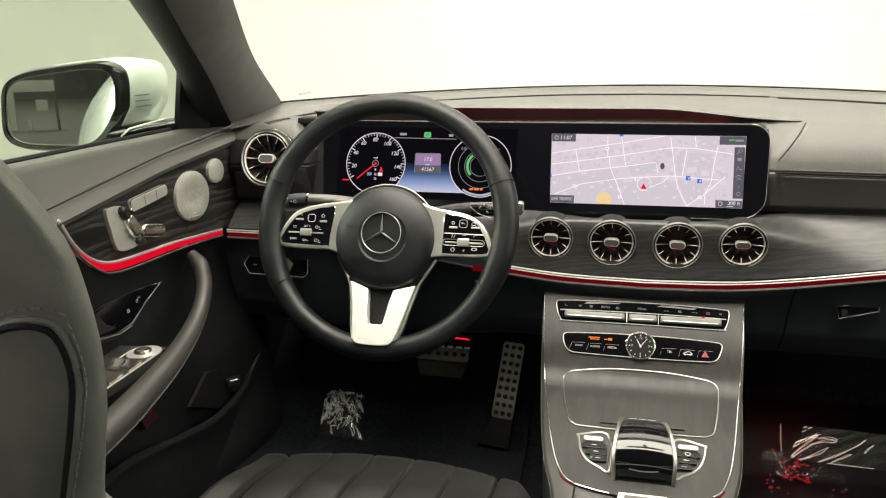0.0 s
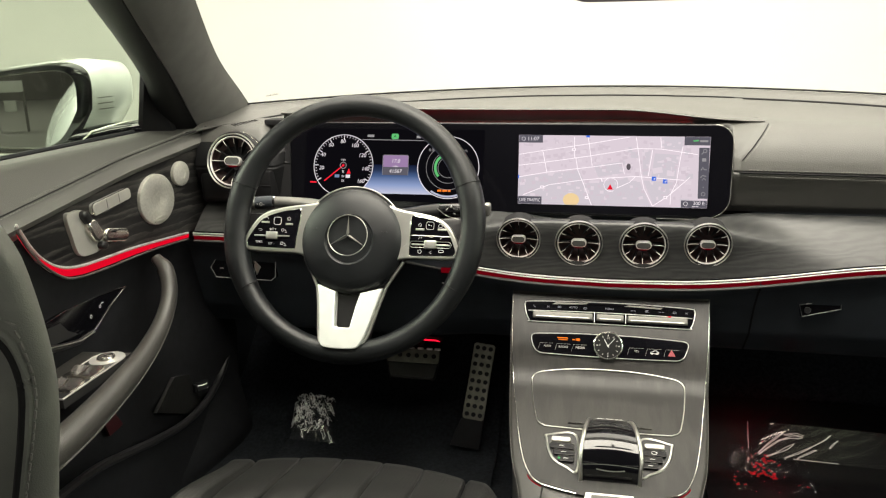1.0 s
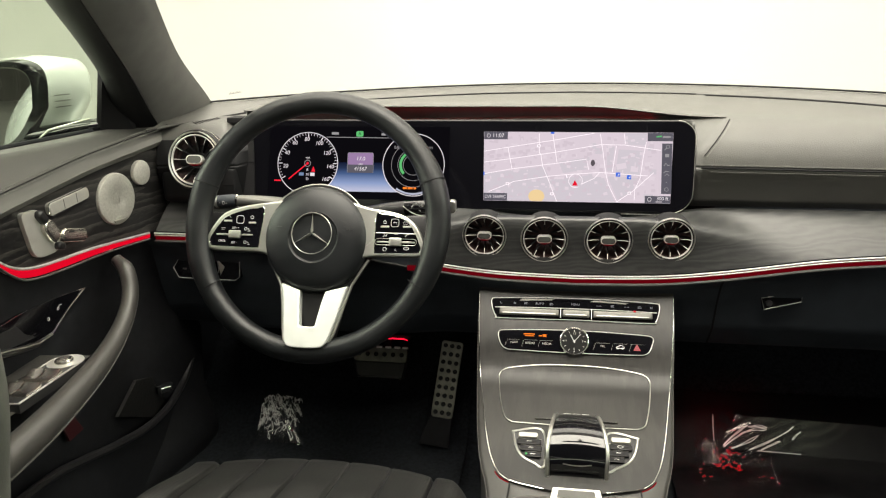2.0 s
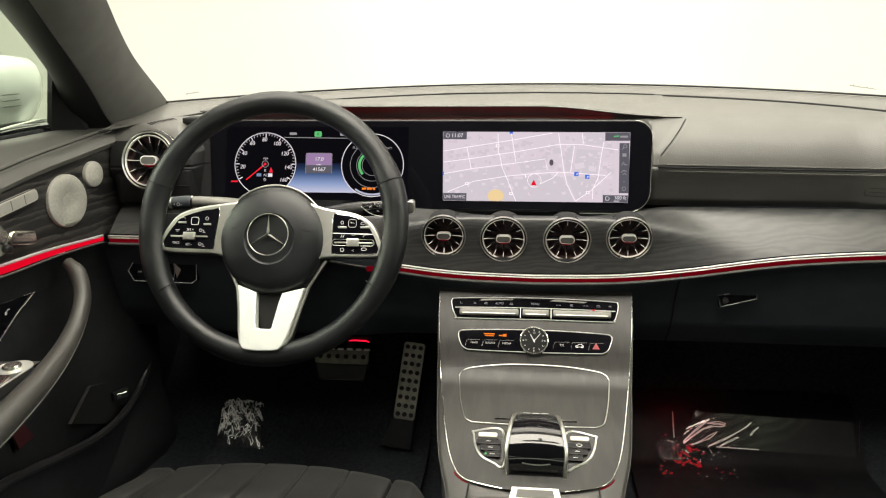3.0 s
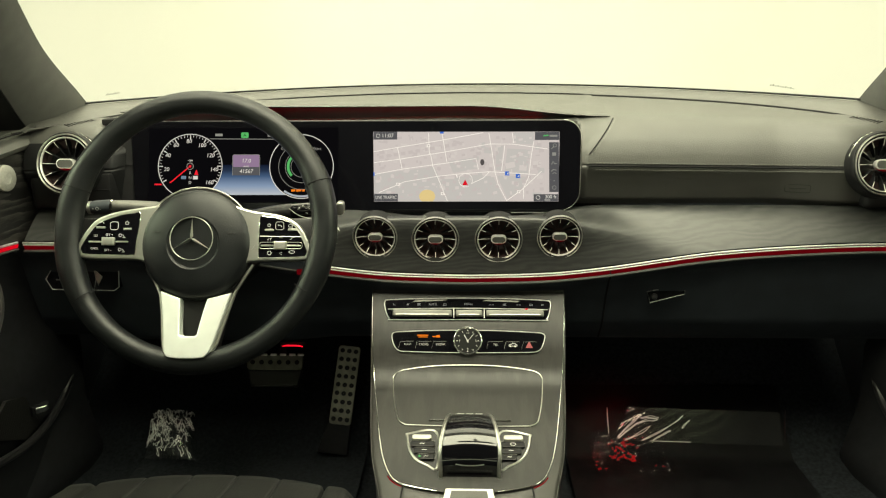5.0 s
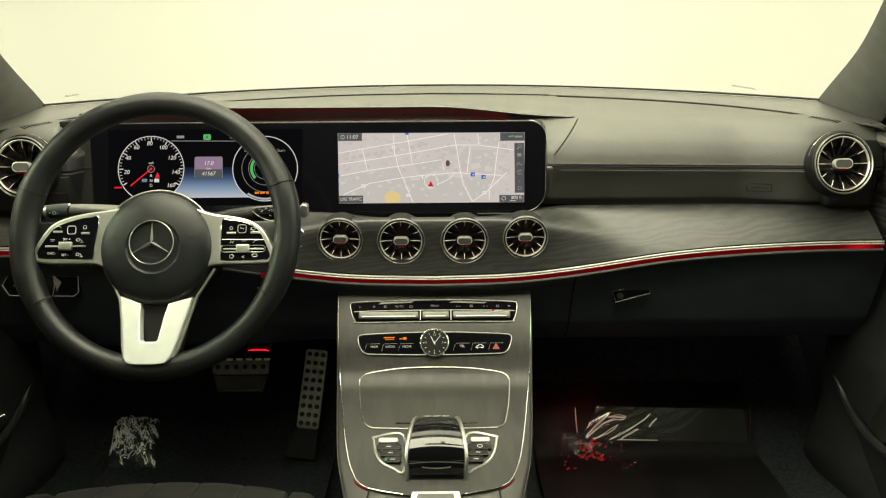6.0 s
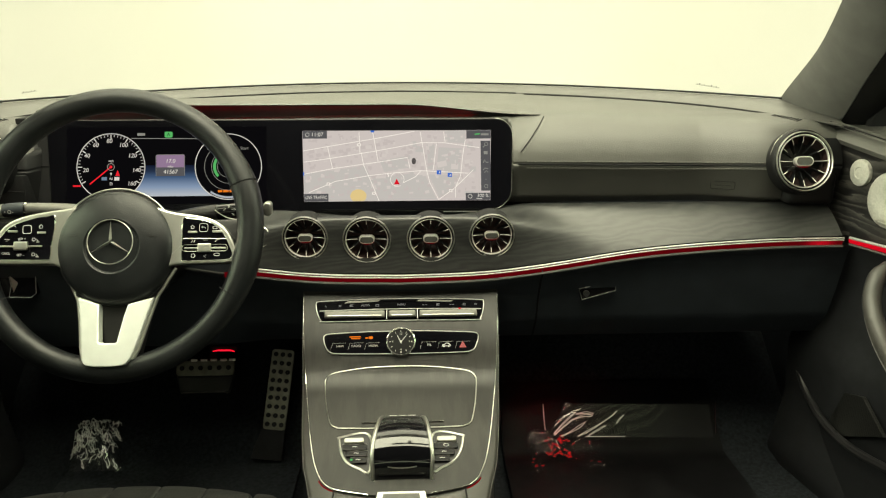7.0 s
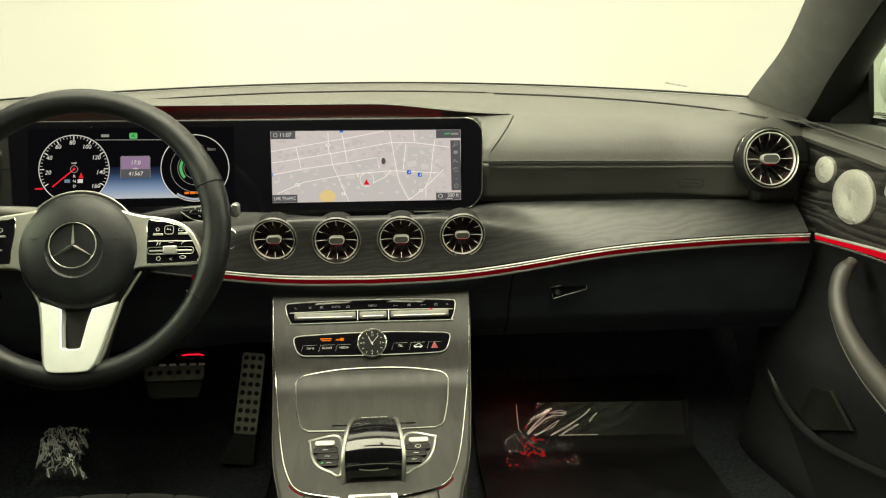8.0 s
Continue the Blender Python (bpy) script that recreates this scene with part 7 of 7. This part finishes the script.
def back_pt(u, v):
    z = 0.40 + 0.585 * v
    w = back_ring(z)
    low = 1 - step(0.48, 0.64, z)
    cx = BACKX + 0.22 * low
    t = 2 * math.pi * u
    c, d = math.cos(t), math.sin(t)
    dep = 0.055 * (0.35 + 0.65 * min(1, w / 0.15))
    y = 0.255 - 0.06 * (z - 0.80) + dep * math.copysign(abs(d) ** 0.7, d)
    k = max(0.2 * w, w - 0.95 * max(0, y - 0.212) * (1 - low))
    if c < 0:
        k *= 0.84 + 0.16 * low
    return (cx + k * math.copysign(abs(c) ** 0.42, c), y, z)


part("backrest", grid(back_pt, 64, 60, wrap=True), LEATHER_SEAT, seat, "black leather backrest seen from behind, in a lit grey tone", sharp=70)


def on_back(x, z, h=0.0):
    w = back_ring(z)
    r = min(0.999, abs(x) / w)
    dep = 0.055 * (0.35 + 0.65 * min(1, w / 0.15))
    d = max(0.0, 1 - r ** 4.76) ** 0.5
    return Vector((BACKX + x, 0.255 - 0.06 * (z - 0.80) - dep * d ** 0.7 - h, z))


pl = [(-0.120, 0.60), (-0.128, 0.74), (-0.110, 0.79), (-0.05, 0.806), (0.05, 0.816), (0.104, 0.824), (0.122, 0.829), (0.138, 0.830), (0.150, 0.824), (0.156, 0.806), (0.156, 0.782), (0.149, 0.750), (0.139, 0.715), (0.129, 0.680), (0.114, 0.62)]
groove = [on_back(q.x, q.y, 0.0015) for q in curve([(x, z, 0) for x, z in pl], 70)]
part("back_groove", tube(groove, 0.0027, 8), DARKGAP, seat, "dark piping groove round the back panel")
part("back_welt", tube([on_back(q.x, q.y, -0.0008) for q in curve([(x * 1.016, z + 0.0042 * (z > 0.81), 0) for x, z in pl], 70)], 0.0036, 8), LEATHER_SEAT, seat, "raised leather welt")
part("back_stitch", stitches([on_back(q.x, q.y, 0.0012) for q in curve([(x * 1.052, z + 0.0115 * (z > 0.81) + 0.001, 0) for x, z in pl], 90)], 0.0062, 0.0026, 0.0009), THREAD, seat, "pale stitching")


# ---- pedals ----
def pedal_pad(th, m, w, h, nx, ny):
    pl = part("pad", prism(stadium(w, h, 4, 0.006), -0.006, 0.0, 0.001), PEDAL, th, "brushed steel pad", m=m)
    for i in range(nx):
        for j in range(ny):
            part("stud", lathe([(0.0042, -0.001), (0.0042, 0.0016), (0.0036, 0.0024), (0.0002, 0.0024)], 12), RUBBER, pl, m=m @ pose((i - (nx - 1) / 2) * w / (nx + 0.25), (j - (ny - 1) / 2) * h / (ny + 0.2), 0))


gas = thing("accelerator_pedal", (-0.225, 1.0, 0.29), "brushed steel accelerator pedal with black rubber studs", "pedal", group="pedals")
a = Vector((-0.2125, 1.098, 0.470))
b = Vector((-0.2275, 1.038, 0.343))
mid, up = (a + b) / 2, (a - b).normalized()
xx = Vector((1, 0, 0)) - up * up.x
xx.normalize()
nn = xx.cross(up)
gm = Matrix.Translation(mid) @ Matrix((xx, up, nn)).transposed().to_4x4()
pedal_pad(gas, gm, 0.040, (a - b).length, 3, 9)
part("foot", prism([(-0.020, 0.002), (0.020, 0.002), (0.021, -0.052), (-0.034, -0.052), (-0.030, -0.030)], -0.010, -0.001, 0.002), RUBBER, gas, "black rubber foot", m=gm @ pose(0, -(a - b).length / 2, 0))
brk = thing("brake_pedal", (-0.34, 1.06, 0.40), "brushed steel brake pedal with black rubber studs", "pedal", group="pedals")
bm_ = pose(-0.3425, 1.058, 0.4545, 58)
pedal_pad(brk, bm_, 0.100, 0.026, 6, 1)
for x in (-0.020, -0.003, 0.014, 0.031, 0.046):
    part("grip_stud", block(-0.0055, 0.0055, -0.0020, 0.0020, -0.002, 0.0030, 0.0010), TRIM, brk, "bright stud on the pedal's edge", m=bm_ @ pose(x, 0.0135, 0))
part("pedal_skirt", prism([(-0.050, 0.0), (0.050, 0.0), (0.043, -0.030), (-0.041, -0.030)], -0.010, -0.003, 0.004, 3), SMOOTH, brk, "dark lower skirt of the pedal", m=bm_ @ pose(0, -0.012, 0))
part("skirt_edge", tube([bm_ @ Vector((x, -0.0412 - 0.6 * max(0, abs(x) - 0.036), -0.0035)) for x in np.linspace(-0.039, 0.041, 14)], 0.0007, 6), KEYGREY, brk, "thin grey line along the lower edge")
part("arm", tube([(-0.335, 1.065, 0.45), (-0.33, 1.12, 0.50), (-0.33, 1.16, 0.60)], 0.008, 8), DARKGAP, brk, "black pedal arm")


footlight = thing("footwell_light", (-0.312, 1.075, 0.48), "small red footwell light under the dashboard", "light")
part("housing", block(-0.024, 0.024, 0.0, 0.012, 0.0, 0.008, 0.002), RUBBER, footlight, m=pose(-0.312, 1.0735, 0.4800))
part("lens", tube([(-0.331, 1.071, 0.4802), (-0.322, 1.070, 0.4820), (-0.300, 1.070, 0.4818), (-0.293, 1.071, 0.4790)], [0.0008, 0.0017, 0.0017, 0.0008], 8, flat=0.7), REDLENS, footlight, "glowing red lens")


# ---- floor mats, plastic bag and film ----
def crumple(x, y, k, seed):
    q = Vector((x * k + seed, y * k, seed * 0.7))
    return noise.noise(q) + 0.55 * noise.noise(q * 2.3) + 0.3 * abs(noise.noise(q * 4.7))


for s in (-1, 1):
    single("floor_mat", thick(grid(lambda u, v: (s * 0.38 + (u - 0.5) * 0.40, 0.62 + 0.52 * v, 0.276 + 0.30 * max(0, (0.62 + 0.52 * v) - 1.03) / 0.35 + 0.004), 10, 30), 0.006), CARPET if s < 0 else MAT_SHADED,
           "black carpet floor mat in the footwell" if s < 0 else "floor mat in the footwell, coloured near black for shade", "floor mat", group="floor mats")
def creases(surface, seeds, length, r, seed, lean=None):
    """Fold lines of a plastic sheet, coloured as its highlights: thin wandering ridges and hairpins on surface(u, v).
    """
    rng = random.Random(seed)
    out = []
    for u, v in seeds:
        a = rng.uniform(0, 6.28) if lean is None else lean + rng.uniform(-0.25, 0.25)
        pts, n = [], rng.randint(7, 12)
        du, dv = math.cos(a), math.sin(a)
        for i in range(n):
            pts.append((u, v))
            if i == n // 2 and rng.random() < 0.7:
                du, dv = -du, -dv
                u += 0.02
            w = rng.uniform(-0.5, 0.5)
            du, dv = du * math.cos(w) - dv * math.sin(w), du * math.sin(w) + dv * math.cos(w)
            u, v = min(max(u + du * length / n, 0.01), 0.99), min(max(v + dv * length / n, 0.02), 0.98)
        p = curve([surface(*q) for q in pts], 4 * n)
        out.append(tube(p, [r * (0.35 + 0.65 * math.sin(math.pi * i / (4 * n))) * rng.uniform(0.7, 1.2) for i in range(4 * n + 1)], 5))
    return joined(out)


def hairpin(surface, wide, high, x, y, angle, length, width, r, bend):
    """A narrow closed fold on a sheet: two near lines that meet at both ends."""
    c, d = math.cos(radians(angle)), math.sin(radians(angle))
    pts = []
    for i in range(28):
        t = 2 * math.pi * i / 28
        a, b = 0.5 - 0.5 * math.cos(t), width * 0.5 * math.sin(t) * (0.6 + 0.4 * math.sin(3 * t + x * 90))
        b += bend * math.sin(math.pi * a)
        px, py = x + c * a * length - d * b, y + d * a * length + c * b
        pts.append(surface(min(max(px / wide, 0.005), 0.995), min(max(py / high, 0.02), 0.98)))
    return tube(pts, [r * (0.6 + 0.5 * abs(math.sin(i * 0.7 + x * 50))) for i in range(28)], 5, closed=True)


def crinkle_pt(u, v):
    """The crumpled bag: a sheet of small facets heaped over the toe board."""
    a, b = u * 22, v * 22
    k = noise.noise(Vector((a * 3.71, b * 5.13, 1.7)))
    k2 = noise.noise(Vector((a * 4.43, b * 2.91, 7.7)))
    x, y = (u - 0.5) * 0.094 + 0.0028 * k2, (v - 0.5) * 0.112 + 0.0028 * k
    heap = (1 - (2 * u - 1) ** 4) * (1 - (2 * v - 1) ** 4)
    return (-0.536 + x - 0.25 * y, 1.042 + y, 0.300 + 0.50 * max(0, y) + 0.028 * heap + 0.0065 * k * (0.4 + heap))


def folds(x, y):
    """Slanting folds of the sheet, strongest at its inner end."""
    q = noise.noise(Vector((x * 14, y * 20, 2.2)))
    near = math.exp(-max(0, x + 0.15) / 0.05)
    return (0.0022 * near + 0.0001) * (1 - abs(math.sin(x * 75 - y * 110 + 3.0 * q)))


def film_pt(u, v):
    x, y = (u - 0.5) * 0.300, v - 0.5
    return (0.410 + x + 0.034 * v * (1 - u), 1.047 + 0.032 * y - folds(x, 0.06 * y), 0.3455 + 0.049 * y - 0.008 * u + 0.5 * folds(x, 0.06 * y))


def wrap_pt(u, v):
    x, y = (u - 0.5) * 0.13, (v - 0.5) * 0.10
    return (0.290 + x, 1.015 + y, 0.292 + 0.857 * max(0, y - 0.015) + 0.006 * crumple(x, y, 60, 1.7))


rng = random.Random(12)
bag = thing("plastic_bag", (-0.528, 1.01, 0.30), "crumpled clear plastic bag lying in the footwell", "plastic bag")
part("sheet", grid(crinkle_pt, 22, 22), BAGFILM, bag, sharp=1)
tagged(part("crease", creases(lambda u, v: Vector(crinkle_pt(u, v)) + Vector((0, -0.001, 0.0028)), [(rng.uniform(0.06, 0.94), rng.uniform(0.06, 0.94)) for i in range(90)], 0.28, 0.0007, 4), CREASE, bag), kind="stuff")
film = thing("plastic_film", (0.405, 1.03, 0.32), "clear plastic sheet over the passenger's floor mat", "plastic sheet")
part("sheet", grid(film_pt, 160, 30), FILM, film, sharp=180)
pins = ((0.009, 0.005, 59, 0.044, 0.004, 0.003), (0.012, 0.003, 52, 0.036, 0.003, 0.002), (0.028, 0.002, 36, 0.042, 0.006, -0.003), (0.036, 0.030, 12, 0.038, 0.006, 0.002), (0.040, 0.040, 2, 0.034, 0.005, 0.001), (0.064, 0.001, 35, 0.070, 0.003, -0.002),
        (0.090, 0.002, 34, 0.031, 0.004, 0.002), (0.133, 0.040, 50, 0.008, 0.002, 0.0), (0.146, 0.024, 55, 0.018, 0.003, 0.001))
tagged(part("crease", joined([hairpin(film_pt, 0.30, 0.058, 0.8 * x, y, a, n, w, 0.00055, k) for x, y, a, n, w, k in pins]), CREASE, film), kind="stuff")
part("lower_edge", tube([film_pt(u, 0.02) for u in np.linspace(0.22, 0.46, 30)], 0.0006, 5), CREASE, film)
wrap = thing("plastic_wrap", (0.290, 1.0, 0.29), "crumpled clear plastic wrap with painted red glints on the floor mat", "plastic wrap")
part("sheet", grid(wrap_pt, 90, 80), WRAP, wrap, sharp=180)
# creases coloured red where the wrap reflects the footwell lamp
tagged(part("crease", creases(wrap_pt, [(min(0.66, max(0.2, rng.gauss(0.42, 0.11))), min(0.9, max(0.35, rng.gauss(0.66, 0.13)))) for i in range(60)] + [(rng.uniform(0.02, 0.14), rng.uniform(0.15, 0.6)) for i in range(6)] + [(0.80, 0.30), (0.92, 0.33)], 0.045, 0.0008, 6), REDGLINT, wrap), kind="stuff")
for x, z, h, mat in ((0.254, 0.350, 0.024, CREASE), (0.568, 0.342, 0.030, DARKRED)):
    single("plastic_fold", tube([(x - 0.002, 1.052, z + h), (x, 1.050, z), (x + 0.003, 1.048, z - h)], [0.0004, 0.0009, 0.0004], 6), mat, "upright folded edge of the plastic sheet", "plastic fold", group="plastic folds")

# small printed mark on the windshield's foot
for x, w in ((0.560, 0.021), (-0.628, 0.012)):
    y, z = cowl(x)
    single("glass_mark", joined([block(w * (0.2 * i - 1), w * (0.2 * i - 0.88), -0.0002, 0.0002, -0.0008, (0.0012, 0.0026, 0.0007, 0.0018, 0.0005)[i % 5]) for i in range(10)]), THREAD,
           "small dark printed mark at the foot of the windshield", "glass mark", m=pose(x, y + 0.004, z + 0.0125, 0, 8 if x > 0 else -8, -28 * (x > 0) + 28 * (x < 0)))
